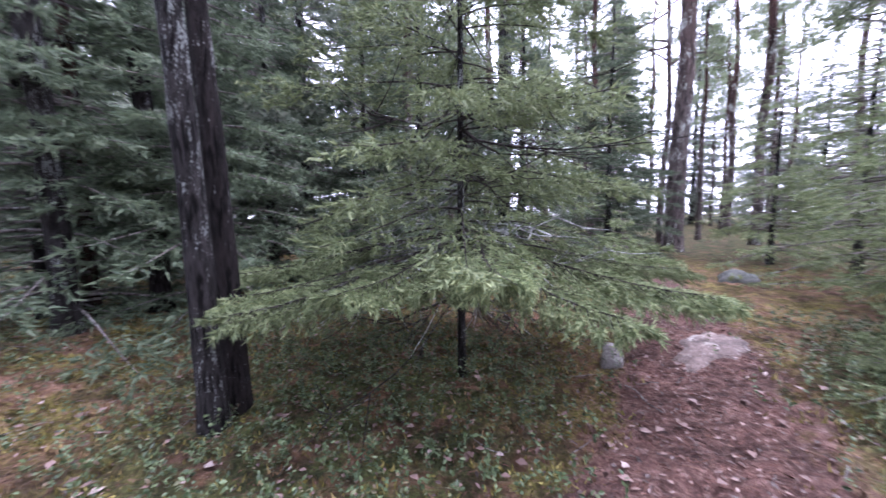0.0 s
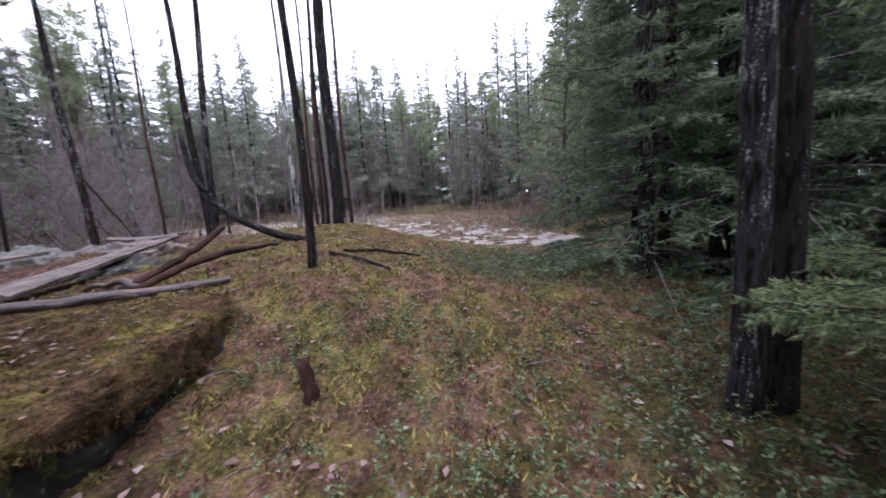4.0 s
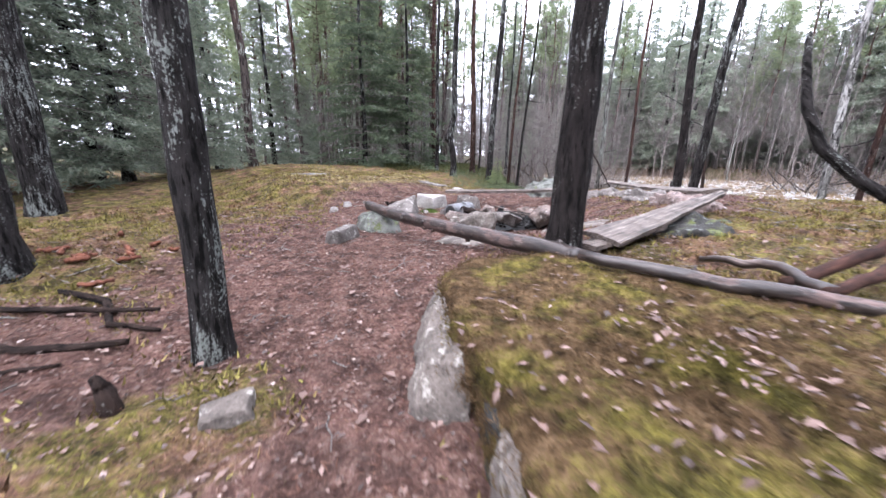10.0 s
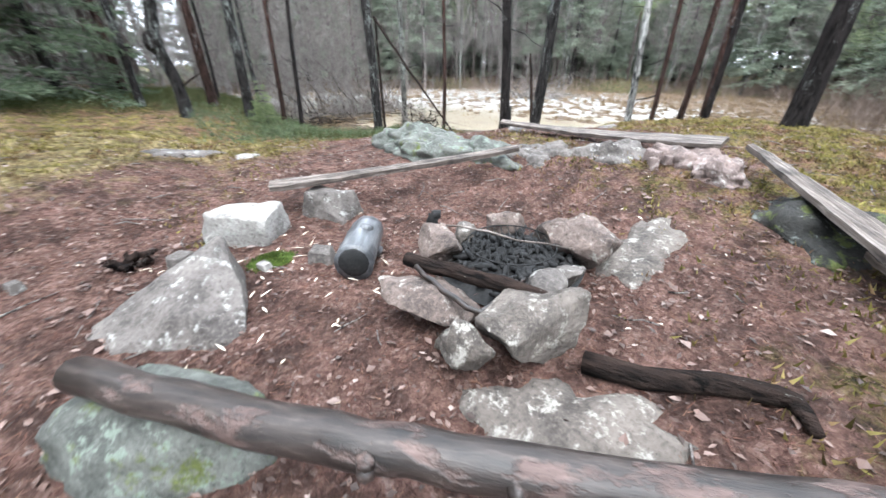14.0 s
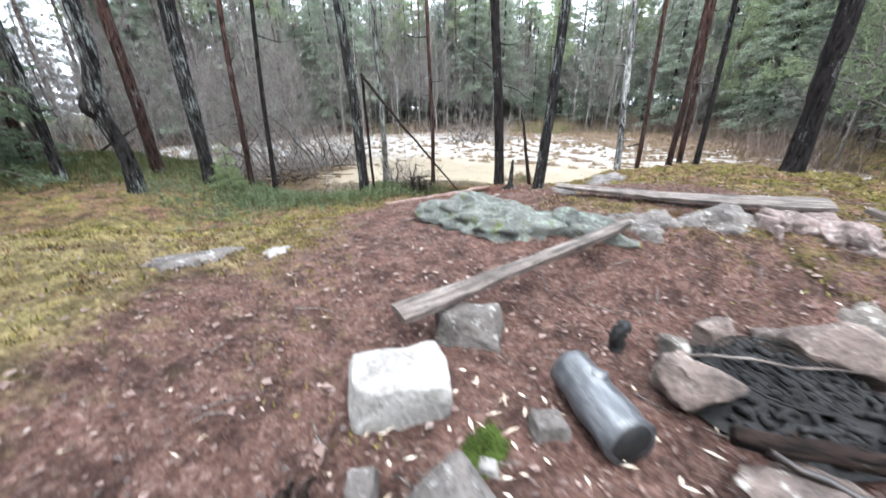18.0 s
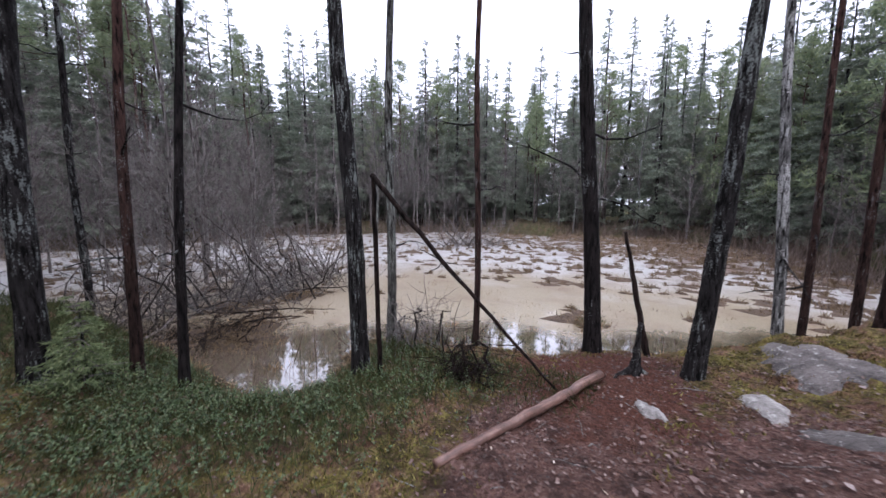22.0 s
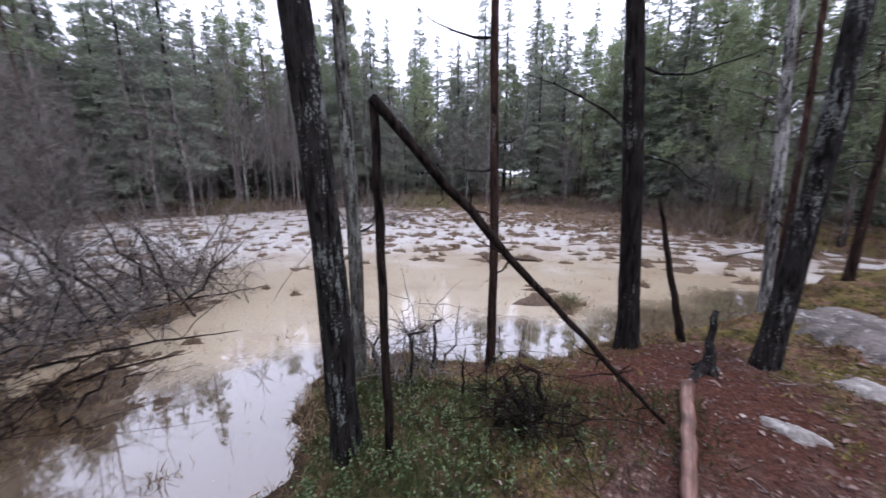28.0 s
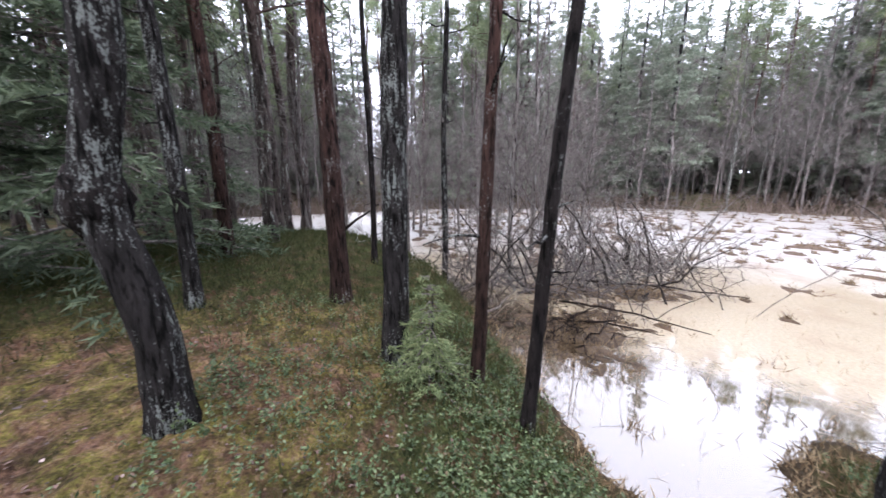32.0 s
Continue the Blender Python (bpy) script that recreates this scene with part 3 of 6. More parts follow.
def ground_z(x, y):
    x, y = np.asarray(x, float), np.asarray(y, float)
    d2 = (x[..., None] - SPOTS[:, 0]) ** 2 + (y[..., None] - SPOTS[:, 1]) ** 2
    w = np.exp(-d2 / 1.3) + 0.02 / (d2 + 0.6) ** 1.5 + 1e-9
    z = (w * SPOTS[:, 2]).sum(-1) / w.sum(-1)
    sd = shore_distance(x, y)
    bank = np.clip(sd / 0.7, 0, 1)
    bank = bank * bank * (3 - 2 * bank)
    z = np.where(sd > 0, 0.03 + (z - 0.03) * bank, np.maximum(-0.5, 0.02 + sd * 0.5))
    far = np.clip((np.hypot(x - 6, y - 8) - 26) / 60, 0, 1)
    return z + waves(x, y) * 0.035 * np.clip(sd, 0, 1) + far * 0.8 * (sd > 0)


TRAIL = [[(2.65, -9.1, 0.35), (1.62, -6.0, 0.38), (1.3, -4.85, 0.42), (1.08, -3.8, 0.45), (0.65, -2.6, 0.5), (-0.00, -1.04, 0.7), (-0.66, 0.38, 1.0), (-0.85, 2.30, 1.5), (-0.82, 4.06, 1.75), (0.42, 5.06, 2.0), (0.96, 6.64, 1.7), (2.18, 8.32, 0.8), (3.76, 9.09, 0.7), (5.20, 8.61, 0.7)],
         [(-0.65, 0.87, 0.9), (-2.50, 1.35, 0.9), (-4.39, 0.36, 0.9)], [(2.57, 7.90, 0.9), (4.27, 7.10, 0.8), (3.59, 4.96, 0.7)], [(-1.0, 5.2, 1.0), (-1.2, 6.9, 0.6), (-0.4, 8.0, 0.4)]]


def trail_depth(x, y):
    """About 1 in the middle of the trodden ground, 0 off it."""
    best = np.zeros(np.shape(x))
    for line in TRAIL:
        for (ax, ay, ar), (bx, by, br) in zip(line, line[1:]):
            u = np.clip(((x - ax) * (bx - ax) + (y - ay) * (by - ay)) / ((bx - ax) ** 2 + (by - ay) ** 2), 0, 1)
            d = np.hypot(x - ax - u * (bx - ax), y - ay - u * (by - ay)) / (ar + u * (br - ar))
            best = np.maximum(best, np.clip(1.3 - d * 0.7, 0, 1))
    return best * (1 - 0.95 * np.exp(-((x + 1.1) ** 2 + (y - 1.25) ** 2) / 0.2)) * (1 - 0.8 * np.exp(-((x + 1.7) ** 2 + (y - 0.7) ** 2) / 0.3))


def green_depth(x, y):
    """Heath and lingonberry ground: the shore strip, the far wood and round the young spruce."""
    g = np.clip(1.1 - np.abs(shore_distance(x, y) - 0.6) / 1.6, 0, 1) * (y > 8.8) * (x < 5)
    g = np.maximum(g, np.clip(1.2 - np.hypot((x - 3.4) / 2.4, (y + 3.6) / 2.3), 0, 1))
    g = np.maximum(g, np.clip(1.2 - np.hypot((x - 0.1) / 0.9, (y + 5.4) / 2.0), 0, 1))
    g = np.maximum(g, np.clip(1.2 - np.hypot((x - 5.6) / 1.6, (y + 0.4) / 1.6), 0, 0.8))
    g = np.maximum(g, np.clip((y - 13.0) / 2.5, 0, 0.75) * (x < 4))
    return np.maximum(g, np.clip((np.hypot(x - 2, y - 5) - 13) / 5, 0, 0.9))


def spread(lo, a, b, hi, fine):
    left = a - np.geomspace(fine, a - lo, 22)[::-1]
    right = b + np.geomspace(fine, hi - b, 22)
    return np.concatenate([left, np.arange(a, b + fine / 2, fine), right])


gx, gy = spread(-260, -4.5, 8, 260, 0.055), spread(-260, -6.5, 15, 260, 0.055)
GX, GY = np.meshgrid(gx, gy)
flat_x, flat_y = GX.ravel(), GY.ravel()
gz = np.concatenate([ground_z(a, b) for a, b in zip(np.array_split(flat_x, 60), np.array_split(flat_y, 60))])
sd_all = np.concatenate([shore_distance(a, b) for a, b in zip(np.array_split(flat_x, 60), np.array_split(flat_y, 60))])
dirt_all, green_all = trail_depth(flat_x, flat_y), green_depth(flat_x, flat_y)
lump = waves(flat_x * 1.9 + 5, flat_y * 1.9) * waves(flat_x * 2.3, flat_y * 2.3 + 7)
gz = gz + rng.standard_normal(len(gz)) * 0.007 * (sd_all > 0) + 0.09 * np.clip(lump, -0.3, 0.6) * (1 - dirt_all) * (sd_all > 0.2) * (np.hypot(flat_x - 2, flat_y - 5) < 16) + 0.02 * np.sin(flat_x * 21 + 3 * np.sin(flat_y * 9)) * np.sin(flat_y * 19 + 2 * np.sin(flat_x * 8)) * (1 - dirt_all) * (sd_all > 0.2)
nx, ny = len(gx), len(gy)
i, j = np.meshgrid(np.arange(ny - 1), np.arange(nx - 1), indexing="ij")
quads = np.stack([i * nx + j, i * nx + j + 1, (i + 1) * nx + j + 1, (i + 1) * nx + j], -1).reshape(-1, 4)
s = Soup()
s.add(np.stack([flat_x, flat_y, gz], -1), quads)
ground = part("ground", s, "ground", None, "forest floor of red-brown needles, moss and heath")
tagged(ground, "", "ground", "", "structure")
for key, val in (("dirt", dirt_all * (1 - np.clip(green_all - 0.3, 0, 1) * 0.3)), ("grass", green_all), ("straw", np.clip(1.35 - np.hypot((flat_x + 1.6) / 3.2, (flat_y - 8.9) / 2.3), 0, 1) * (1 - 0.6 * dirt_all)), ("needles", np.clip(1.2 - np.hypot((flat_x - 5.0) / 1.5, (flat_y - 8.9) / 1.5), 0, 0.9)), ("wet", np.clip(1 - sd_all / 0.25, 0, 1))):
    at = ground.data.attributes.new(key, "FLOAT", "POINT")
    at.data.foreach_set("value", val.astype(np.float32))

# bog: open water at the bank, pale slush further out
wx, wy = np.arange(-16, 44, 0.3), np.arange(-6, 46, 0.3)
WX, WY = np.meshgrid(wx, wy)
fx, fy = WX.ravel(), WY.ravel()
wsd = np.concatenate([shore_distance(a, b) for a, b in zip(np.array_split(fx, 40), np.array_split(fy, 40))])
keep = (wsd < 0.6).reshape(WX.shape)
i, j = np.meshgrid(np.arange(len(wy) - 1), np.arange(len(wx) - 1), indexing="ij")
ok = keep[:-1, :-1] | keep[1:, 1:] | keep[1:, :-1] | keep[:-1, 1:]
n0 = len(wx)
quads = np.stack([i * n0 + j, i * n0 + j + 1, (i + 1) * n0 + j + 1, (i + 1) * n0 + j], -1)[ok]
s = Soup()
s.add(np.stack([fx, fy, np.zeros(len(fx))], -1), quads)
water = part("water", s, "water", None, "still bog water with pale slush and open patches by the bank")
tagged(water, "", "water", "", "structure")
pool = np.exp(-(((fx - 4.2) / 1.2) ** 2 + ((fy - 12.9) / 1.3) ** 2)) + np.exp(-(((fx - 6.5) / 0.9) ** 2 + ((fy - 10.6) / 0.9) ** 2)) + 0.9 * np.exp(-(((fx - 3.4) / 1.2) ** 2 + ((fy - 14.6) / 1.3) ** 2)) + 0.75 * np.exp(-(((fx - 7.5) / 1.0) ** 2 + ((fy - 8.0) / 0.9) ** 2)) + 0.7 * np.exp(-(((fx - 8.7) / 1.0) ** 2 + ((fy - 6.3) / 0.9) ** 2))
slush = np.clip(np.clip(-wsd / 1.3, 0, 1) * 1.1 - pool * 1.0, 0, 1)
# far: turns the slush from beige to white with distance from (2, 10)
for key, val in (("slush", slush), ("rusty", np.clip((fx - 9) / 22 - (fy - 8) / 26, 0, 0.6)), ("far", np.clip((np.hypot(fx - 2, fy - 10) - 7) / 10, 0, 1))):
    at = water.data.attributes.new(key, "FLOAT", "POINT")
    at.data.foreach_set("value", val.astype(np.float32))


def gz1(x, y):
    return float(ground_z(np.array([x]), np.array([y]))[0])


# ---- trees ----


def trunk_soup(base_d, height, lean=(0, 0), n=12, wob=0.02, flare=1.45, gap=0.3, curve=None, rough=0.05):
    s = Soup()
    k = max(8, int(height / gap))
    u = np.linspace(0, 1, k)
    z = u * height - 0.15
    p = np.stack([lean[0] * z + wob * np.sin(z * 1.3 + lean[0] * 40), lean[1] * z + wob * np.cos(z * 1.1 + 2), z], -1)
    if curve:
        p[:, :2] += np.array([[c(v) for c in curve] for v in z])
    r = base_d / 2 * ((1 - u) ** 0.8 * 0.92 + 0.08) * (1 + (flare - 1) * np.exp(-np.clip(z + 0.1, 0, 9) / 0.16))
    tube(s, p, r, n, rough)
    return s, p, r


def snags(s, p, r, count, z0, z1, lmax=0.9, up=0.1):
    """Bare side branches on a trunk."""
    for _ in range(count):
        z = rng.uniform(z0, z1)
        c = np.array([np.interp(z, p[:, 2], p[:, 0]), np.interp(z, p[:, 2], p[:, 1]), z])
        a, ln = rng.uniform(0, 2 * np.pi), lmax * rng.uniform(0.15, 1) ** 1.5
        d = np.array([math.cos(a), math.sin(a), rng.normal(up, 0.25)])
        q = bend(c, c + d * ln, 5, rng.uniform(-0.1, 0.15) * ln, 0.02 * ln)
        tube(s, q, np.linspace(0.012 + 0.006 * ln, 0.003, 5), 4, 0, False)
        for _ in range(int(ln * 4)):
            h = q[rng.integers(1, 5)]
            e = h + (d * 0.5 + rng.standard_normal(3) * 0.5) * ln * 0.3
            tube(s, bend(h, e, 3), [0.005, 0.003, 0.001], 3, 0, False)


def pine_crown(height, seed, start=0.55, reach=2.2, clumps=6, count=26):
    g = np.random.default_rng(seed)
    limbs, tufts = Soup(), Soup()
    for k in range(count):
        u = start + (1 - start) * (k + g.uniform(0, 1)) / count
        a = g.uniform(0, 2 * np.pi)
        ln = reach * (1.15 - (u - start) / (1 - start)) * g.uniform(0.5, 1.1)
        c = np.array([0, 0, u * height])
        d = np.array([math.cos(a), math.sin(a), g.uniform(-0.05, 0.5)])
        q = bend(c, c + d * ln, 5, g.uniform(-0.1, 0.15) * ln)
        tube(limbs, q, np.linspace(0.035, 0.008, 5), 4, 0, False)
        for _ in range(clumps):
            o = c + d * ln * g.uniform(0.35, 1.08) + g.standard_normal(3) * 0.22
            w = g.standard_normal((16, 3)) + [0, 0, 0.3]
            blades(tufts, o + g.standard_normal((16, 3)) * 0.13, w, g.uniform(0.2, 0.42, 16), 0.05)
    return limbs, tufts


def spruce_soups(height, radius, seed, low=0.04, gap=0.34, sprays=9, needle=0.16, width=0.05, per=5, dead=0.0, power=0.85, limb=1.0):
    """Limbs and needle sprays of a spruce, drooping, uneven."""
    g = np.random.default_rng(seed)
    limbs, tufts, bare = Soup(), Soup(), Soup()
    z = low * height
    while z < height * 0.985:
        u = z / height
        for _ in range(g.integers(5, 9)):
            a = g.uniform(0, 2 * np.pi)
            ln = max(0.08, radius * (1 - u) ** power * g.uniform(0.6, 1.15))
            c = np.array([0, 0, z + g.uniform(-0.6, 0.6) * gap])
            small = 0.4 + 0.6 * min(1, (1 - u) * 2.2)
            d = np.array([math.cos(a), math.sin(a), 0.0])
            k = 7
            v = np.linspace(0, 1, k)
            q = c + v[:, None] * d * ln
            q[:, 2] += ln * (0.12 * v - 0.42 * v ** 2 + 0.16 * v ** 4 + (0.35 * v if u > 0.8 else 0))
            tube(limbs, q, np.linspace((0.008 + 0.008 * ln) * limb, 0.002, k), 4, 0, False)
            ns = max(3, int(sprays * ln / radius + 2))
            t = g.uniform(0.12 + dead * (1 - u), 1.0, ns)
            side = np.cross(d, [0, 0, 1.0])
            for w in t:
                b = np.array([np.interp(w, v, q[:, c2]) for c2 in range(3)])
                for sgn in (-1, 1):
                    tl = ln * 0.34 * (1.15 - w) + 0.1 * small
                    td = unit(d * 0.75 + sgn * side * g.uniform(0.4, 0.9) + np.array([0, 0, g.uniform(-0.55, 0.02)]))
                    at = g.uniform(0, 1, (per, 1))
                    nb = b + td * tl * at
                    nw = td * 0.9 + g.standard_normal((per, 3)) * 0.55
                    blades(tufts, nb, nw, needle * small * g.uniform(0.6, 1.2, per), width * small)
            blades(tufts, q[-1] + np.zeros((3, 3)), d + g.standard_normal((3, 3)) * 0.3, needle * small, width * small)
        z += gap * g.uniform(0.75, 1.25)
    blades(tufts, np.zeros((12, 3)) + [0, 0, height * 0.96] + g.uniform(0, 1, (12, 1)) * [0, 0, height * 0.035], g.standard_normal((12, 3)) * 0.35 + [0, 0, 1], needle * 0.6, width * 0.4)
    return limbs, tufts


def make_tree(kind, name, label, at, base_d, height, lean=(0, 0), bark="bark", branches=6, crown=True, seed=1, curve=None, reach=1.6, zr=(1.2, 6), n=14, start=0.6, lmax=0.9):
    z = gz1(at[0], at[1])
    t = thing(name, label, "tree", (at[0], at[1], z - 0.02))
    s, p, r = trunk_soup(base_d, height, lean, n, curve=curve, gap=0.22)
    part("trunk", s, bark, t)
    for _ in range(branches):
        b = Soup()
        snags(b, p, r, 1, zr[0], min(zr[1], height * 0.9), lmax)
        part("branch", b, "bark_lichen", t)
    if crown:
        limbs, tufts = pine_crown(height, seed, start, reach, 4, 11)
        off = np.array([lean[0] * height * 0.8, lean[1] * height * 0.8, 0])
        for q in (limbs, tufts):
            q.v = [w + off for w in q.v]
        tagged(part("limb_work", limbs, "bark_red", t), kind="stuff")
        tagged(part("crown", tufts, "pine_needles", t), kind="stuff")
    return t

# ---- trees that stand near the walk ----
NEAR = [
    # name, place, width, height, lean, bark, bare branches, label
    ("pine_tree", (0.97, 2.79), 0.27, 13, (0.02, 0.02), "bark", 3, "dark pine trunk beside the fireplace logs"),
    ("pine_tree", (-1.31, 1.78), 0.19, 12, (0.02, 0.02), "bark_lichen", 2, "slim pine trunk flecked with pale lichen by the trail"),
    ("pine_tree", (-3.54, 2.59), 0.36, 14, (0.03, 0.04), "bark_lichen", 2, "thick rough-barked pine at the trail's edge"),
    ("pine_tree", (-5.48, 4.74), 0.36, 14, (0.02, 0.03), "bark_lichen", 2, "thick rough-barked pine in the moss"),
    ("pine_tree", (3.2, 1.02), 0.088, 9, (0.0, 0.0), "bark", 10, "thin dark pine on the mossy mound"),
    ("pine_tree", (6.45, 4.22), 0.28, 15, (0.01, 0.0), "bark", 6, "tall dark pine on the mossy crest"),
    ("pine_tree", (8.37, 5.85), 0.12, 14, (0.0, 0.0), "bark_red", 6, "slim red-barked pine behind the mound"),
    ("pine_tree", (3.44, -2.48), 0.16, 12, (0.0, 0.02), "bark_lichen", 5, "lichen-grey pine trunk in the lingonberry"),
    ("pine_tree", (3.54, -2.66), 0.15, 12, (0.0, 0.03), "bark", 4, "dark pine trunk close behind another"),
    ("pine_tree", (5.69, -1.88), 0.2, 12, (0.0, 0.01), "bark_lichen", 12, "dead grey trunk among spruces"),
    ("pine_tree", (6.30, -2.66), 0.22, 13, (0.02, 0.0), "bark", 8, "dark trunk among spruces"),
    ("pine_tree", (6.70, -2.07), 0.16, 13, (0.0, -0.01), "bark_red", 8, "slim red trunk among spruces"),
    ("pine_tree", (4.61, -7.59), 0.3, 16, (0.0, 0.0), "bark_lichen", 6, "tall pine trunk behind the young spruce"),
    ("pine_tree", (2.62, -12.03), 0.42, 17, (-0.02, 0.02), "bark_haze", 4, "red-topped pine beside the trail"),
    ("pine_tree", (1.67, 13.54), 0.24, 13, (0.04, 0.0), "bark_lichen", 8, "lichen-blue pine trunk on the bank"),
    ("pine_tree", (2.36, 13.26), 0.12, 10, (0.04, -0.02), "bark_red", 12, "slim red-barked pine at the water"),
    ("pine_tree", (2.58, 12.68), 0.105, 9, (0.06, -0.02), "bark", 12, "thin dark pine leaning over the water"),
    ("pine_tree", (4.07, 11.48), 0.22, 13, (-0.03, 0.025), "bark_lichen", 4, "lichen-spotted pine at the tip of the bank"),
    ("pine_tree", (5.09, 11.87), 0.15, 11, (0.01, -0.01), "birch", 4, "grey alder trunk standing in the water"),
    ("pine_tree", (5.36, 10.52), 0.095, 11, (0.0, 0.0), "bark_red", 5, "thin dead pine at the waterline"),
    ("pine_tree", (5.93, 9.04), 0.22, 13, (0.0, 0.065), "bark", 6, "straight dark pine at the waterline"),
    ("pine_tree", (5.52, 7.96), 0.2, 12, (0.03, -0.07), "bark_lichen", 6, "dark pine leaning away over the shore"),
    ("birch_tree", (7.35, 6.88), 0.14, 12, (0.03, 0.05), "birch_white", 8, "white-barked birch at the bog's edge"),
    ("pine_tree", (7.69, 6.57), 0.1, 12, (0.02, 0.0), "bark_red", 14, "slim pine at the bog's edge"),
    ("pine_tree", (7.41, 5.95), 0.11, 13, (0.03, -0.02), "bark_red", 14, "red-barked pine leaning at the bog's edge"),
    ("pine_tree", (7.20, 5.49), 0.1, 12, (0.02, 0.0), "bark", 14, "slim dark pine at the bog's edge"),
    ("pine_tree", (1.16, 14.59), 0.22, 14, (-0.03, 0.0), "bark_red", 6, "red-brown pine in the heath"),
    ("pine_tree", (-0.49, 15.96), 0.18, 14, (-0.01, 0.01), "bark_red", 6, "red-barked pine in the heath"),
    ("pine_tree", (1.54, 16.01), 0.09, 11, (0.0, 0.0), "bark", 6, "thin dark pine in the heath"),
    ("pine_tree", (-0.31, 14.45), 0.16, 11, (0.0, 0.0), "bark_lichen", 10, "grey trunk beside a spruce"),
    ("pine_tree", (2.98, 17.58), 0.14, 12, (0.01, 0.0), "bark_lichen", 10, "slim grey trunk near the water"),
]
for k, (name, at, d, h, lean, bark, br, label) in enumerate(NEAR):
    make_tree("pine", name, label, at, d, h, lean, bark, br, True, 100 + k, reach=1.5 if d < 0.2 else 2.2, start=0.7, zr=(1.0, 6.5), lmax=0.8 if d < 0.16 else 1.1)

# crooked pine with a burl
crooked = make_tree("pine", "pine_tree", "crooked pine with a dark burl and lichen-white foot", (0.31, 12.69), 0.23, 12, (0.0, 0.0), "bark_lichen", 3, True, 77, n=16,
          curve=(lambda z: -0.16 * math.exp(-((z - 1.35) / 0.5) ** 2), lambda z: 0.0), zr=(3, 7))
bm = bmesh.new()
bmesh.ops.create_icosphere(bm, subdivisions=3, radius=1)
for v in bm.verts:
    v.co *= 1 + 0.25 * noise.noise(v.co * 2.2 + Vector((3, 1, 0))) + 0.1 * noise.noise(v.co * 6)
    v.co = Vector((v.co.x * 0.15 - 0.17, v.co.y * 0.15, v.co.z * 0.19 + 1.33))
burl = bpy.data.meshes.new("burl")
bm.to_mesh(burl)
bm.free()
burl.polygons.foreach_set("use_smooth", [True] * len(burl.polygons))
part("burl", burl, "bark", crooked, "dark swollen burl")

# young spruce close to the trail, long lit lower boughs
zz = gz1(2.72, -4.07)
young = thing("spruce_tree", "young spruce with sparse grey boughs beside the trail", "tree", (2.72, -4.07, zz))
s, p, r = trunk_soup(0.065, 6.5, (0.0, 0.0), 8, 0.01, gap=0.3)
part("trunk", s, "bark_lichen", young)
rng = np.random.default_rng(11)
limbs, tufts = spruce_soups(6.5, 1.75, 21, low=0.21, gap=0.22, sprays=18, needle=0.06, width=0.012, per=22, dead=0.1, limb=0.45)
tagged(part("bough_work", limbs, "dead_twig", young, "thin dark boughs"), kind="stuff")
tagged(part("foliage", tufts, "needles_near", young), kind="stuff")


def long_bough(a, z, ln, g):
    """One long low bough: bare near the trunk, then flat fronds that droop."""
    limb, frond = Soup(), Soup()
    d = np.array([math.cos(a), math.sin(a), 0.0])
    side = np.array([-d[1], d[0], 0.0])
    v = np.linspace(0, 1, 9)
    q = np.array([0, 0, z]) + v[:, None] * d * ln
    q[:, 2] += ln * (-0.05 * v - 0.24 * v ** 2 + 0.14 * v ** 4)
    q += side * (0.06 * np.sin(v * 4 + a * 3))[:, None]
    tube(limb, q, np.linspace(0.01, 0.003, 9), 5, 0, False)
    for w in np.linspace(0.42, 1.0, 24):
        b = np.array([np.interp(w, v, q[:, c]) for c in range(3)])
        for sg in (-1, 1):
            tl = 0.42 * (1.12 - w) * g.uniform(0.7, 1.15) + 0.1
            td = unit(d * 0.8 + sg * side * g.uniform(0.55, 0.95) + np.array([0, 0, g.uniform(-0.5, -0.1)]))
            tube(limb, bend(b, b + td * tl, 4, 0.04 * tl), [0.004, 0.003, 0.002, 0.001], 3, 0, False)
            at = g.uniform(0, 1.05, (46, 1))
            nb = b + td * tl * at - np.array([0, 0, 0.12]) * tl * (at * (1 - at)) * 2
            blades(frond, nb, td * 1.0 + g.standard_normal((46, 3)) * 0.5, g.uniform(0.03, 0.055, 46), 0.011)
            for u in (0.35, 0.6, 0.85):
                c = b + td * tl * u
                hd = unit(td * 0.55 + sg * side * g.uniform(-0.3, 0.8) + np.array([0, 0, g.uniform(-0.7, -0.2)]))
                at = g.uniform(0, 1, (20, 1))
                blades(frond, c + hd * tl * 0.4 * at, hd + g.standard_normal((20, 3)) * 0.5, g.uniform(0.028, 0.05, 20), 0.01)
    part("bough", limb, "dead_twig", young)
    tagged(part("frond", frond, "needles_near", young, "bright green drooping frond"), kind="stuff")


g = np.random.default_rng(23)
for k in range(20):
    turn = k * 0.315 + g.uniform(-0.12, 0.12)
    long_bough(turn, g.uniform(1.05, 1.25), 1.15 + 0.55 * abs(math.sin(turn - 2.27)) + g.uniform(-0.08, 0.1), g)
dead_twigs, pale_twigs = Soup(), Soup()
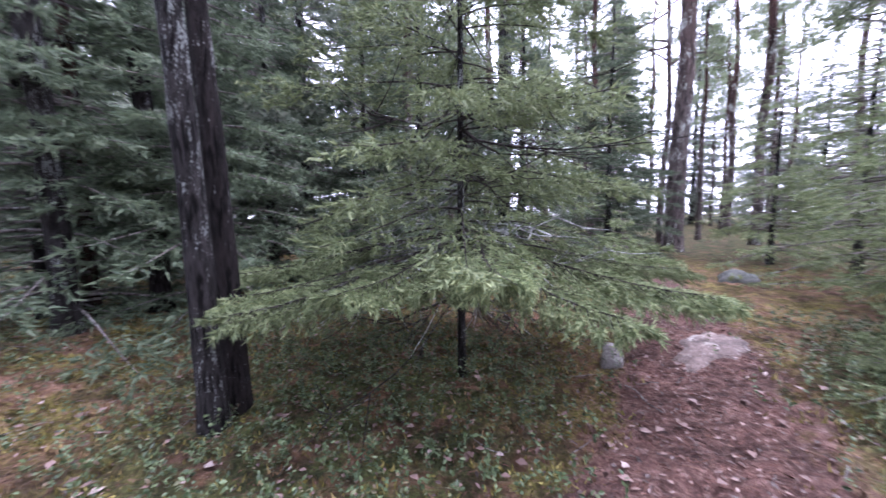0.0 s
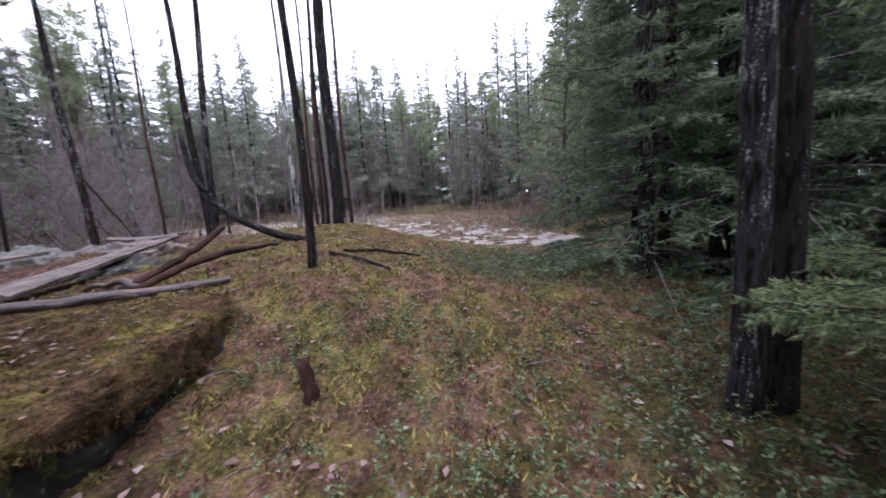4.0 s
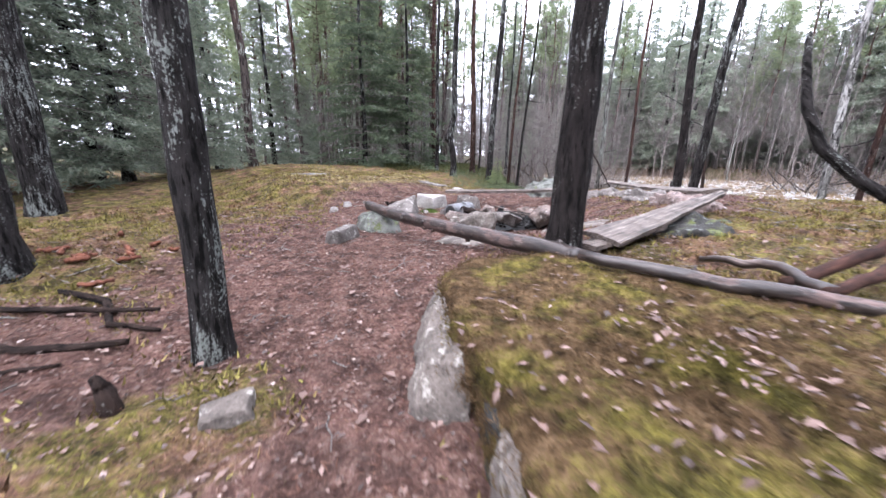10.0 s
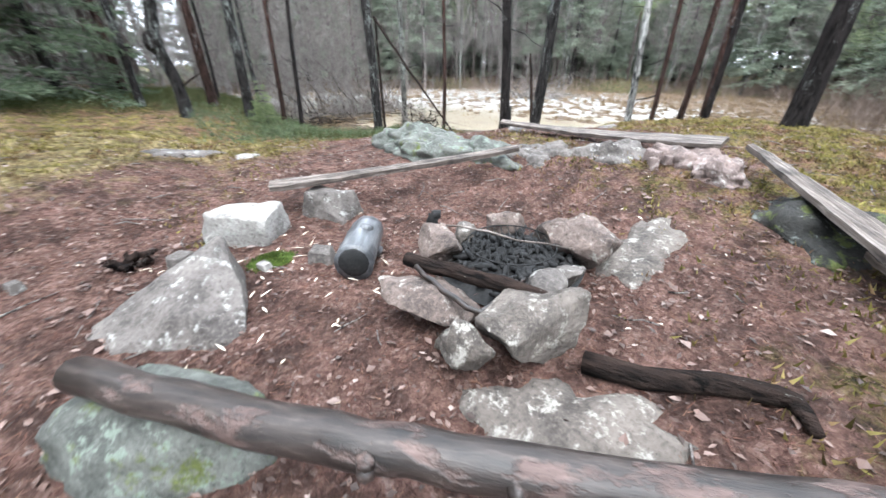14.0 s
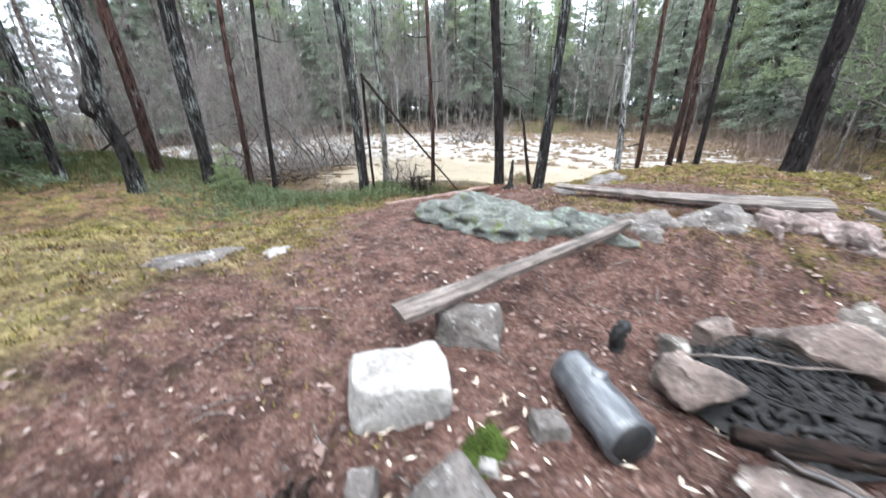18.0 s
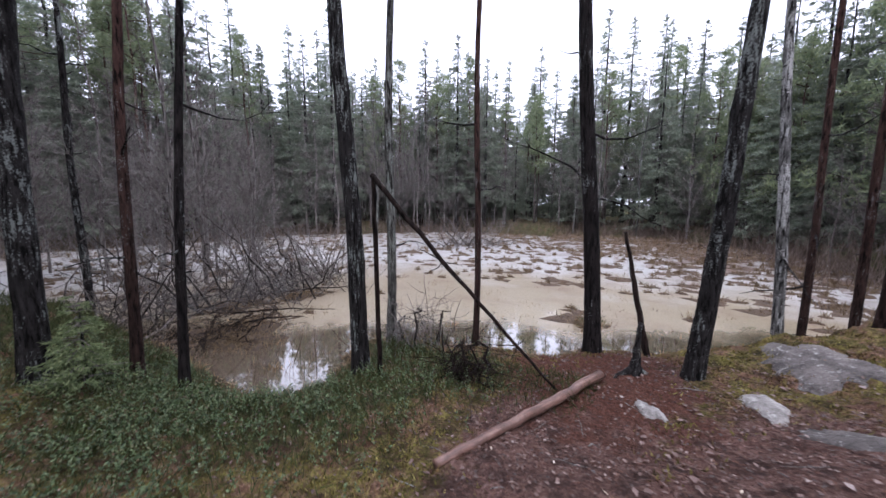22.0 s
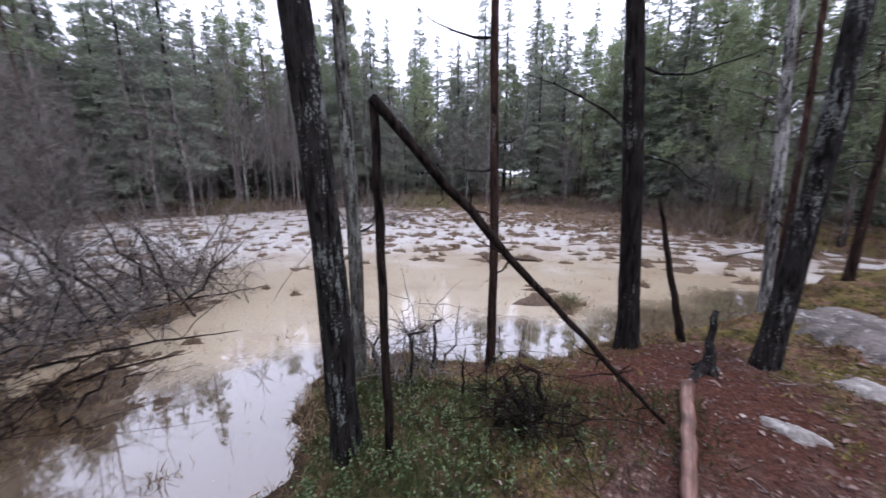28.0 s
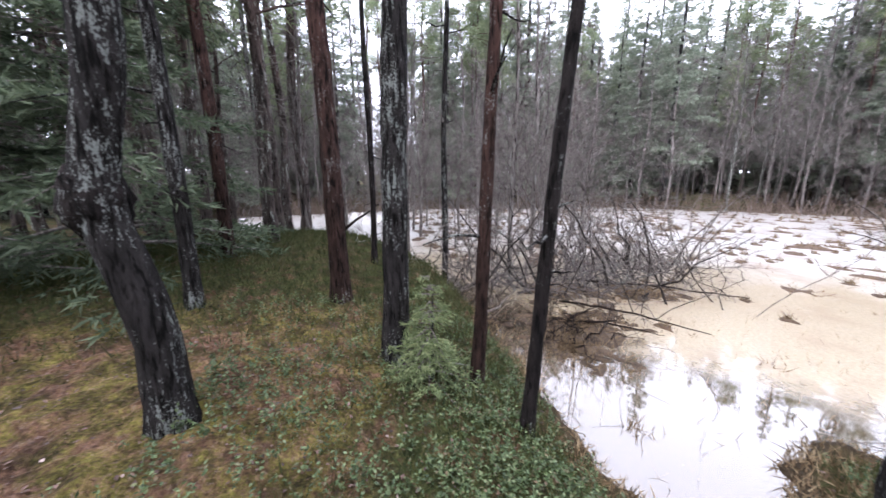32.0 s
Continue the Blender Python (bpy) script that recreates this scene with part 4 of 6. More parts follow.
for k in range(46):
    a, z = rng.uniform(0, 6.28), rng.uniform(0.55, 2.3)
    d = np.array([math.cos(a), math.sin(a), rng.uniform(-0.4, 0.15)])
    q = bend((0, 0, z), np.array([0, 0, z]) + d * rng.uniform(0.45, 1.25), 6, 0.08, 0.025)
    out = pale_twigs if 0.8 < z < 1.6 else dead_twigs
    tube(out, q, np.linspace(0.009, 0.003, 6), 4, 0, False)
    for _ in range(9):
        h = q[rng.integers(2, 6)]
        tube(out, bend(h, h + (d + rng.standard_normal(3) * 0.6) * 0.22, 3, 0.02), [0.005, 0.004, 0.002], 3, 0, False)
    if out is pale_twigs:
        blades(out, q[rng.integers(1, 6, 40)] + rng.standard_normal((40, 3)) * 0.012, rng.standard_normal((40, 3)), rng.uniform(0.012, 0.035, 40), 0.012)
tagged(part("dead_twig_work", dead_twigs, "dead_twig", young, "bare dark twigs"), kind="stuff")
tagged(part("lichen_twig_work", pale_twigs, "lichen_twig", young, "bare twigs crusted with pale lichen"), kind="stuff")


def spruce_kind(height, radius, seed, label, mat="needles", **kw):
    t = thing("spruce_tree", label, "tree", (0, 0, -200))
    s, p, r = trunk_soup(height * 0.018 + 0.04, height, (0, 0), 8, 0.02, gap=0.6)
    part("trunk", s, "bark_lichen", t)
    limbs, tufts = spruce_soups(height, radius, seed, **kw)
    tagged(part("bough_work", limbs, "twig", t), kind="stuff")
    tagged(part("foliage", tufts, mat, t), kind="stuff")
    return t


def stand(proto, x, y, scale=1.0, turn=0.0, sink=0.05):
    m = Matrix.Translation((x, y, gz1(x, y) - sink)) @ Matrix.Rotation(turn, 4, "Z") @ Matrix.Scale(scale, 4)
    c = copy_thing(proto, Matrix.Identity(4))
    c.matrix_basis = m
    return c


rng = np.random.default_rng(5)
spr_small = spruce_kind(1.0, 0.42, 31, "small light-green spruce sapling", "needles_near", low=0.06, gap=0.1, sprays=9, needle=0.05, width=0.012, per=9)
spr_young = spruce_kind(3.2, 1.25, 36, "young light-green spruce with thin boughs beside the trail", "needles_near", low=0.1, gap=0.17, sprays=12, needle=0.06, width=0.013, per=11, dead=0.15)
spr_mid = spruce_kind(7.5, 1.9, 32, "dense dark spruce with drooping boughs", low=0.05, gap=0.26, sprays=15, needle=0.11, width=0.026, per=10)
spr_a = spruce_kind(15, 3.1, 33, "tall dark spruce in the forest edge", "needles_haze", low=0.04, gap=0.36, sprays=9, needle=0.27, width=0.065, per=6, power=0.9)
spr_b = spruce_kind(12, 2.5, 34, "narrow dark spruce in the forest edge", "needles_haze", low=0.06, gap=0.36, sprays=8, needle=0.25, width=0.06, per=6, power=0.9)
spr_d = spruce_kind(12, 2.3, 37, "dense dark spruce behind the clearing", "needles_haze", low=0.04, gap=0.3, sprays=12, needle=0.14, width=0.032, per=9, power=0.9)
spr_c = spruce_kind(17, 3.0, 35, "tall ragged spruce in the forest edge", "needles_haze", low=0.15, gap=0.42, sprays=9, needle=0.28, width=0.065, per=6, power=0.9)


def pine_kind(height, d, seed, label, start, reach):
    t = thing("pine_tree", label, "tree", (0, 0, -200))
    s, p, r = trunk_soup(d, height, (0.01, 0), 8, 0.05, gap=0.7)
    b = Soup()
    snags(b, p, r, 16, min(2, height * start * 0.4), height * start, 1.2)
    part("trunk", s, "bark_haze", t)
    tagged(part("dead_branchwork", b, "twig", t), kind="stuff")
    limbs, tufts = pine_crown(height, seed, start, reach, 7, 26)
    tagged(part("limb_work", limbs, "bark_haze", t), kind="stuff")
    tagged(part("crown", tufts, "pine_needles", t), kind="stuff")
    return t


pine_a = pine_kind(15, 0.26, 41, "tall pine with a high thin crown", 0.55, 2.4)
pine_b = pine_kind(12, 0.18, 42, "slim pine with a long crown", 0.4, 1.8)
pine_d = pine_kind(9, 0.17, 44, "young pine with green boughs down to the bog's edge", 0.14, 2.5)
pine_c = pine_kind(17, 0.3, 43, "tall red-barked pine with a bare trunk", 0.65, 2.4)


def bare_kind(height, seed, label, mat, limbs_n=26):
    g = np.random.default_rng(seed)
    t = thing("birch_tree", label, "tree", (0, 0, -200))
    s, p, r = trunk_soup(0.035 + height * 0.009, height, (g.normal(0, 0.03), g.normal(0, 0.03)), 6, 0.05, gap=0.5)
    part("trunk", s, mat, t)
    b = Soup()
    for _ in range(limbs_n):
        z = height * g.uniform(0.12, 0.97)
        c = np.array([np.interp(z, p[:, 2], p[:, k]) for k in range(3)])
        a = g.uniform(0, 6.28)
        ln = (height - z) * 0.28 + 0.35
        d = np.array([math.cos(a), math.sin(a), g.uniform(0.5, 1.6)])
        q = bend(c, c + unit(d) * ln, 5, 0.04 * ln, 0.03)
        tube(b, q, np.linspace(0.012, 0.003, 5), 3, 0, False)
        w = g.integers(1, 5, 44)
        blades(b, q[w], unit(d) + g.standard_normal((44, 3)) * 0.6, g.uniform(0.2, 0.7, 44) * min(1, ln), 0.009)
    tagged(part("branchwork", b, "twig", t, "bare grey branches"), kind="stuff")
    return t


bare_a = bare_kind(7, 51, "bare young birch in the bog thicket", "twig")
bare_b = bare_kind(5, 52, "bare grey sapling in the bog thicket", "twig", 22)
bare_c = bare_kind(9, 53, "bare slender birch with a pale trunk", "birch", 30)

PLANTED = [(spr_small, 1.97, 13.3, 1.0), (spr_mid, 6.2, -1.9, 0.95), (spr_mid, 7.2, -1.7, 0.8), (spr_mid, 5.90, -3.15, 0.9), (spr_young, -0.04, -7.57, 1.0), (spr_young, -0.74, -6.57, 0.85), (spr_young, 0.87, -10.52, 1.1),
           (spr_young, -2.30, -8.46, 1.3), (spr_mid, 3.45, -9.78, 0.8), (spr_mid, 5.9, -5.4, 0.75), (spr_mid, -1.60, 15.56, 1.1), (spr_mid, -3.22, 14.56, 1.2), (spr_small, 0.21, -5.27, 0.8), (spr_d, -9.2, 5.2, 0.8), (spr_d, -8.2, 8.4, 0.9), (spr_d, -11, 3.2, 0.9), (spr_d, -7.6, 11.2, 0.8), (pine_a, -9.8, 11.8, 0.9), (pine_b, -7.4, 6.6, 0.9), (spr_young, -0.25, -5.6, 0.95), (spr_young, 0.0, -9.3, 1.2), (pine_b, -0.9, -12.6, 0.9), (pine_c, 1.2, -15.0, 0.9), (spr_mid, 4.6, -14.5, 0.9), (spr_small, 2.20, -6.36, 1.1), (spr_mid, 11.00, -2.34, 1.0), (spr_mid, 5.1, -5.9, 0.9), (spr_mid, 4.0, -7.2, 0.75), (spr_mid, 7.0, -4.3, 1.0)]
for proto, x, y, k in PLANTED:
    stand(proto, x, y, k, rng.uniform(0, 6.28))


def wood(count, x0, x1, y0, y1, kinds, lo=0.75, hi=1.2, space=1.5, margin=0.8):
    """A stand of trees on dry ground between the given bounds."""
    done = []
    for _ in range(count * 30):
        if len(done) >= count:
            break
        x, y = rng.uniform(x0, x1), rng.uniform(y0, y1)
        if float(shore_distance(np.array([x]), np.array([y]))[0]) < margin or any(math.hypot(x - a, y - b) < space for a, b in done):
            continue
        done.append((x, y))
        stand(kinds[rng.integers(len(kinds))], x, y, rng.uniform(lo, hi), rng.uniform(0, 6.28), 0.1)


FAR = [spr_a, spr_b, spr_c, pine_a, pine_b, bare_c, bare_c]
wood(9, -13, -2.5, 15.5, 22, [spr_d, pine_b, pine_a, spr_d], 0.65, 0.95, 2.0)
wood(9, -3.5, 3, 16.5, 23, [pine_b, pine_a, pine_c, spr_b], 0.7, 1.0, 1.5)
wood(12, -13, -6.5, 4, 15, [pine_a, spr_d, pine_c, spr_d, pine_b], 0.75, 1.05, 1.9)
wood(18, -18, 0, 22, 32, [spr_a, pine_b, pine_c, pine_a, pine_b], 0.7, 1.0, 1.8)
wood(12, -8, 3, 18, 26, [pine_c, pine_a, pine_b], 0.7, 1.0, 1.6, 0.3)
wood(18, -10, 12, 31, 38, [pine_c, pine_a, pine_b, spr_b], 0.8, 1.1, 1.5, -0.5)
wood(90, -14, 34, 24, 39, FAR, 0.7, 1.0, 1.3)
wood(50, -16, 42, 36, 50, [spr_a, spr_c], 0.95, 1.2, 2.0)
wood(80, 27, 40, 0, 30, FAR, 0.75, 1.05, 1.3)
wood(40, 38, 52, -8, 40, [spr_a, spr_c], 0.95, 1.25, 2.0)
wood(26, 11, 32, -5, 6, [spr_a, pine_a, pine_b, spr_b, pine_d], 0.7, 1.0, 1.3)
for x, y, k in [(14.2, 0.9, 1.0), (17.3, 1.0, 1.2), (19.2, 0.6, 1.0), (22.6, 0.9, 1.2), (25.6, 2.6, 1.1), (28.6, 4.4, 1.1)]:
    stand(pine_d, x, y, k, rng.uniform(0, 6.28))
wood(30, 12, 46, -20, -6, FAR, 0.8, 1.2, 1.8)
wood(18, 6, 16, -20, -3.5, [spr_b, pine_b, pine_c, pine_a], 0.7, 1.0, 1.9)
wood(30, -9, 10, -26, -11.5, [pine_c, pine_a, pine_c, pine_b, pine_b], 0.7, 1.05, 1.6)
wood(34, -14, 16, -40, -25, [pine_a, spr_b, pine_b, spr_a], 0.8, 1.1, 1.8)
# west stand, largely out of view, added for reflections
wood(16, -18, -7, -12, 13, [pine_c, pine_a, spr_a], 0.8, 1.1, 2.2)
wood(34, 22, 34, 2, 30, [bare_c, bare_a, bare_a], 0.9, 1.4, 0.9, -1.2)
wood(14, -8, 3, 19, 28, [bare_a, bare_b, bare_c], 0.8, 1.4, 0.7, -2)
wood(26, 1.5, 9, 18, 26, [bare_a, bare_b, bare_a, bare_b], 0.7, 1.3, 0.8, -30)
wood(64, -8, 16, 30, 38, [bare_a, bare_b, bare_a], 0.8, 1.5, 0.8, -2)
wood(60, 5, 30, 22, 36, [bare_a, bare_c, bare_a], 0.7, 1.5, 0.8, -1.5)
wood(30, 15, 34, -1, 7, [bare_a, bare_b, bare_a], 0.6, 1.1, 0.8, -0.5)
for proto in (spr_small, spr_young, spr_mid, spr_a, spr_b, spr_c, spr_d, pine_a, pine_b, pine_c, pine_d, bare_a, bare_b, bare_c):
    for o in (*proto.children, proto):
        bpy.data.objects.remove(o)

# ---- rocks ----


def hull_rock(name, pts, mat, label, seed, bevel=0.03, cuts=2, amp=0.012, category="stone", group=""):
    """An angular stone: the hull of its corners, edges worn, faces uneven."""
    c = Vector(pts[0]).lerp(Vector(pts[-1]), 0.5)
    bm = bmesh.new()
    for q in pts:
        bm.verts.new(Vector(q) - c)
    bmesh.ops.convex_hull(bm, input=bm.verts)
    bmesh.ops.delete(bm, geom=[v for v in bm.verts if not v.link_faces], context="VERTS")
    bmesh.ops.dissolve_limit(bm, angle_limit=0.09, verts=bm.verts, edges=bm.edges)
    bmesh.ops.bevel(bm, geom=bm.edges[:], offset=bevel * 0.6, segments=2, affect="EDGES", profile=0.6, clamp_overlap=True)
    bmesh.ops.triangulate(bm, faces=bm.faces)
    for _ in range(cuts):
        bmesh.ops.subdivide_edges(bm, edges=[e for e in bm.edges if e.calc_length() > 0.045], cuts=1)
        bmesh.ops.triangulate(bm, faces=bm.faces)
    for v in bm.verts:
        q = v.co * 6 + Vector((seed * 3.1, seed, 0))
        d = noise.noise_vector(q) * amp * 1.6 + noise.noise_vector(q * 3.5) * amp * 0.7
        v.co += d
    me = bpy.data.meshes.new(name)
    bm.to_mesh(me)
    bm.free()
    me.polygons.foreach_set("use_smooth", [True] * len(me.polygons))
    me.materials.append(M[mat])
    ob = new(name, me)
    ob.location = c
    return tagged(ob, label, category, group)


def block_pts(center, size, turn, seed, top=0.85, jitter=0.16):
    g = np.random.default_rng(seed)
    a = radians(turn)
    x, y, z = center
    out = []
    for sx in (-1, 1):
        for sy in (-1, 1):
            for sz in (0, 1):
                k = (top if sz else 1) * (1 + g.normal(0, jitter))
                px, py = sx * size[0] / 2 * k, sy * size[1] / 2 * k * (1 + g.normal(0, jitter))
                out.append((x + px * math.cos(a) - py * math.sin(a), y + px * math.sin(a) + py * math.cos(a), z + sz * size[2] * (1 + g.normal(0, jitter * 0.6)) - (0 if sz else 0.05)))
    for _ in range(3):
        px, py = size[0] * g.uniform(-0.5, 0.5), size[1] * g.uniform(-0.5, 0.5)
        out.append((x + px * math.cos(a) - py * math.sin(a), y + px * math.sin(a) + py * math.cos(a), z + size[2] * g.uniform(0.5, 1.08)))
    return out


def chunk_pts(center, size, turn, seed, count=13):
    """Corners of an irregular broken stone."""
    g = np.random.default_rng(seed)
    a = radians(turn)
    d = g.standard_normal((count, 3))
    d /= (np.abs(d) ** 3.2).sum(1, keepdims=True) ** (1 / 3.2)
    d *= g.uniform(0.82, 1.12, (count, 1))
    x, y, z = d[:, 0] * size[0] / 2, d[:, 1] * size[1] / 2, (d[:, 2] * 0.5 + 0.45) * size[2]
    return [(center[0] + p * math.cos(a) - q * math.sin(a), center[1] + p * math.sin(a) + q * math.cos(a), center[2] + r) for p, q, r in zip(x, y, z)]


def round_rock(name, center, size, turn, mat, label, seed, amp=0.18, sub=4, freq=1.6, sink=0.3, category="boulder", group=""):
    bm = bmesh.new()
    bmesh.ops.create_icosphere(bm, subdivisions=sub, radius=1)
    for v in bm.verts:
        q = v.co * freq + Vector((seed * 5.3, seed * 1.7, seed))
        v.co *= 1 + noise.noise(q) * amp * 1.6 + noise.noise(q * 2.7) * amp * 0.6 + noise.noise(q * 8) * amp * 0.16
        v.co.z = max(v.co.z, -sink * 1.6)
        v.co = Vector((v.co.x * size[0] / 2, v.co.y * size[1] / 2, v.co.z * size[2]))
    me = bpy.data.meshes.new(name)
    bm.to_mesh(me)
    bm.free()
    me.polygons.foreach_set("use_smooth", [True] * len(me.polygons))
    me.materials.append(M[mat])
    ob = new(name, me)
    ob.matrix_world = pose(*center, 0, 0, turn)
    return tagged(ob, label, category, group)


# mossy boulder: a broad flat-topped block with a moss pelt
def boulder_outline(a):
    c = np.array([1.02, 1.1])
    d = np.array([math.cos(a), math.sin(a)])
    ring = np.array([(0.2, 0.62), (0.3, 0.26), (0.42, 0.05), (0.56, -0.1), (0.8, -0.2), (1.2, -0.07), (1.82, 0.4), (2.12, 0.62), (2.34, 0.95), (2.3, 1.35), (2.05, 1.85), (1.42, 2.4), (0.75, 2.58), (0.2, 2.42), (0.0, 2.1), (0.06, 1.5), (0.16, 1.0)])
    best = 0.5
    for p, q in zip(ring, np.roll(ring, -1, 0)):
        e = q - p
        den = d[0] * e[1] - d[1] * e[0]
        if abs(den) < 1e-9:
            continue
        w = p - c
        t = (w[0] * e[1] - w[1] * e[0]) / den
        u = (w[0] * d[1] - w[1] * d[0]) / den
        if t > 0 and -1e-6 <= u <= 1 + 1e-6:
            best = t
    return best


def boulder_soup(lift, low, skirt_seed, k=120, rings=26, pelt=False):
    s = Soup()
    ang = np.linspace(0, 2 * np.pi, k, endpoint=False)
    rad = np.array([boulder_outline(a) for a in ang])
    rad = (rad + np.roll(rad, 1) + np.roll(rad, -1)) / 3
    rows = []
    for i in range(rings):
        u = i / (rings - 1)
        if u < 0.55:
            f, z = 0.02 + u / 0.55 * 0.88, 1.0
        else:
            w = (u - 0.55) / 0.45
            f, z = 0.9 + 0.1 * math.sin(min(1, w * 2.2) * math.pi / 2) - (0.045 if pelt else 0.15) * w, 1 - (1 - math.cos(min(1, w * 1.6) * math.pi / 2)) * 0.22 - max(0, w - 0.25) * (1 - low - (0.09 * np.sin(ang * 3 + 1) + 0.06 * np.sin(ang * 11) if pelt else 0)) / 0.75
        x, y = 1.02 + np.cos(ang) * rad * f, 1.1 + np.sin(ang) * rad * f
        top = 0.725 + 0.05 * np.clip((y - 0.6) / 2, 0, 1) + 0.02 * np.sin(3 * x + 1) * np.sin(2.4 * y)
        base = 0.08
        zz = base + (top - base) * z
        rows.append(np.stack([x, y, zz + lift * (1 if u < 0.6 else max(0, 1 - (u - 0.6) * 1.2))], -1))
    v = np.array(rows)
    flat = v.reshape(-1, 3)
    nrm = unit(flat - np.array([1.02, 1.1, 0.43]))
    amp = 0.05 if pelt else 0.11
    off = np.array([noise.noise(Vector(p) * 3.1 + Vector((skirt_seed, 0, 0))) + 0.5 * noise.noise(Vector(p) * 9) + (0.5 * noise.noise(Vector(p) * 25) if pelt else 0.4 * noise.noise(Vector(p) * 20)) for p in flat])
    flat = flat + nrm * (off * amp + (0.02 if pelt else 0))[:, None]
    i, j = np.meshgrid(np.arange(rings - 1), np.arange(k), indexing="ij")
    j2 = (j + 1) % k
    s.add(flat, np.stack([i * k + j, (i + 1) * k + j, (i + 1) * k + j2, i * k + j2], -1).reshape(-1, 4))
    return s, flat, (rings, k)


round_rock("stone", (2.18, 1.12, 0.6), (0.5, 0.42, 0.19), 20, "moss_pelt", "round stone capped with moss at the boulder's end", 71, 0.14, 4, 1.5, 0.4, "stone")
boulder = thing("boulder", "flat-topped granite boulder under a thick yellow-green moss pelt", "boulder", (0, 0, 0))
s, _, _ = boulder_soup(-0.07, 0.0, 3)
# shade of the overhung sides comes from the stone's dark colour
part("stone", s, "rock_shaded", boulder, "lichen-spotted stone sides with shade put into their dark colour")
s, pf, (pr, pk) = boulder_soup(0.03, 0.97, 8, 220, 40, True)
pelt = part("moss_pelt", s, "moss_pelt", boulder, "yellow-green moss pelt with brown needles")
top = pf.reshape(pr, pk, 3)
shoots = Soup()
pick = rng.integers(0, pr - 3, 60000), rng.integers(0, pk, 60000)
pts = top[pick] + rng.standard_normal((60000, 3)) * [0.03, 0.03, 0.004]
blades(shoots, pts, rng.standard_normal((60000, 3)) * 0.7 + [0, 0, 0.8], rng.uniform(0.008, 0.026, 60000), 0.006)
rim = top[-4:].reshape(-1, 3)
hang = rim[rng.integers(0, len(rim), 9000)] + rng.standard_normal((9000, 3)) * 0.015
blades(shoots, hang, rng.standard_normal((9000, 3)) * 0.35 + [0, 0, -0.9], rng.uniform(0.015, 0.05, 9000), 0.007)
tagged(part("moss_fuzz", shoots, "moss_pelt", pelt), "", "", "", "stuff")
fall = Soup()
pick = rng.integers(0, pr - 14, 420), rng.integers(0, pk, 420)
leaves(fall, top[pick] + rng.standard_normal((420, 3)) * [0.08, 0.08, 0.0] + [0, 0, 0.02], rng.standard_normal((420, 3)) * [1, 1, 0.2], rng.uniform(0.02, 0.06, 420), rng.uniform(0.012, 0.035, 420), 0.85)
tagged(part("fallen_leaves", fall, "leaves", pelt, "brown leaves fallen on the moss", False), kind="stuff")
hull_rock("stone", [(-0.2, 1.3, 0.3), (0.1, 1.15, 0.3), (-0.16, 2.3, 0.38), (0.15, 2.5, 0.4), (-0.04, 1.35, 0.62), (0.15, 1.25, 0.71), (0.02, 2.2, 0.68), (0.2, 2.45, 0.75), (0.17, 1.8, 0.77), (-0.08, 1.8, 0.62)], "rock_mottled", "pale lichen-spotted slab on the boulder's trail side", 93, 0.04, 3, 0.02)
hull_rock("stone", [(0.2, 0.42, 0.3), (0.38, 0.24, 0.3), (0.42, 0.5, 0.34), (0.16, 0.88, 0.32), (0.2, 0.52, 0.56), (0.33, 0.36, 0.58), (0.36, 0.6, 0.74), (0.18, 0.86, 0.74), (0.27, 0.5, 0.68), (0.17, 0.68, 0.7)], "rock_mottled", "pale split stone leaning on the mossy boulder", 91, 0.03, 3, 0.02)

# fireplace ring
FIRE = (0.94, 4.74)
RING = [((0.43, 4.2), (0.42, 0.3, 0.27), -40, "rock_mottled", "rough mottled stone of the fireplace ring"), ((0.13, 4.36), (0.22, 0.17, 0.19), -35, "rock_mottled", "small pointed stone of the fireplace ring"),
        ((0.23, 4.7), (0.48, 0.24, 0.2), -55, "rock_brown", "split brown stone of the fireplace ring"), ((0.64, 5.06), (0.3, 0.26, 0.22), 60, "rock_brown", "sooty stone of the fireplace ring"),
        ((0.95, 5.2), (0.24, 0.16, 0.15), 10, "rock_mottled", "pale stone of the fireplace ring"), ((1.2, 5.02), (0.26, 0.16, 0.2), -30, "rock_brown", "pale-topped stone with a sooty face"),
        ((1.33, 4.55), (0.5, 0.32, 0.25), 62, "rock_brown", "large sloping stone of the fireplace ring"), ((0.86, 4.2), (0.28, 0.14, 0.22), -30, "rock", "slanting slab of the fireplace ring")]
for k, ((x, y), size, turn, mat, label) in enumerate(RING):
    hull_rock("fire_stone", chunk_pts((x, y, gz1(x, y)), tuple(v * 1.3 for v in size), turn, 230 + k), mat, label, k, 0.016, 3, 0.02, "stone", "stones of the fireplace ring")
round_rock("fire_stone", (0.66, 4.28, 0.76), (0.24, 0.19, 0.07), 20, "rock", "smooth round grey stone on the fireplace ring", 14, 0.08, 3, 1.2, 0.6, "stone", "stones of the fireplace ring")
s = Soup()
g = np.random.default_rng(4)
rr, aa = np.meshgrid(np.linspace(0.01, 0.46, 9), np.linspace(0, 2 * np.pi, 32, endpoint=False))
bx, by = FIRE[0] + rr * np.cos(aa), FIRE[1] + rr * np.sin(aa)
bz = ground_z(bx, by) + 0.1 * (1 - (rr / 0.5) ** 2) + g.normal(0, 0.012, rr.shape)
i, j = np.meshgrid(np.arange(32), np.arange(8), indexing="ij")
s.add(np.stack([bx, by, bz], -1).reshape(-1, 3), np.stack([i * 9 + j, i * 9 + j + 1, (i + 1) % 32 * 9 + j + 1, (i + 1) % 32 * 9 + j], -1).reshape(-1, 4))
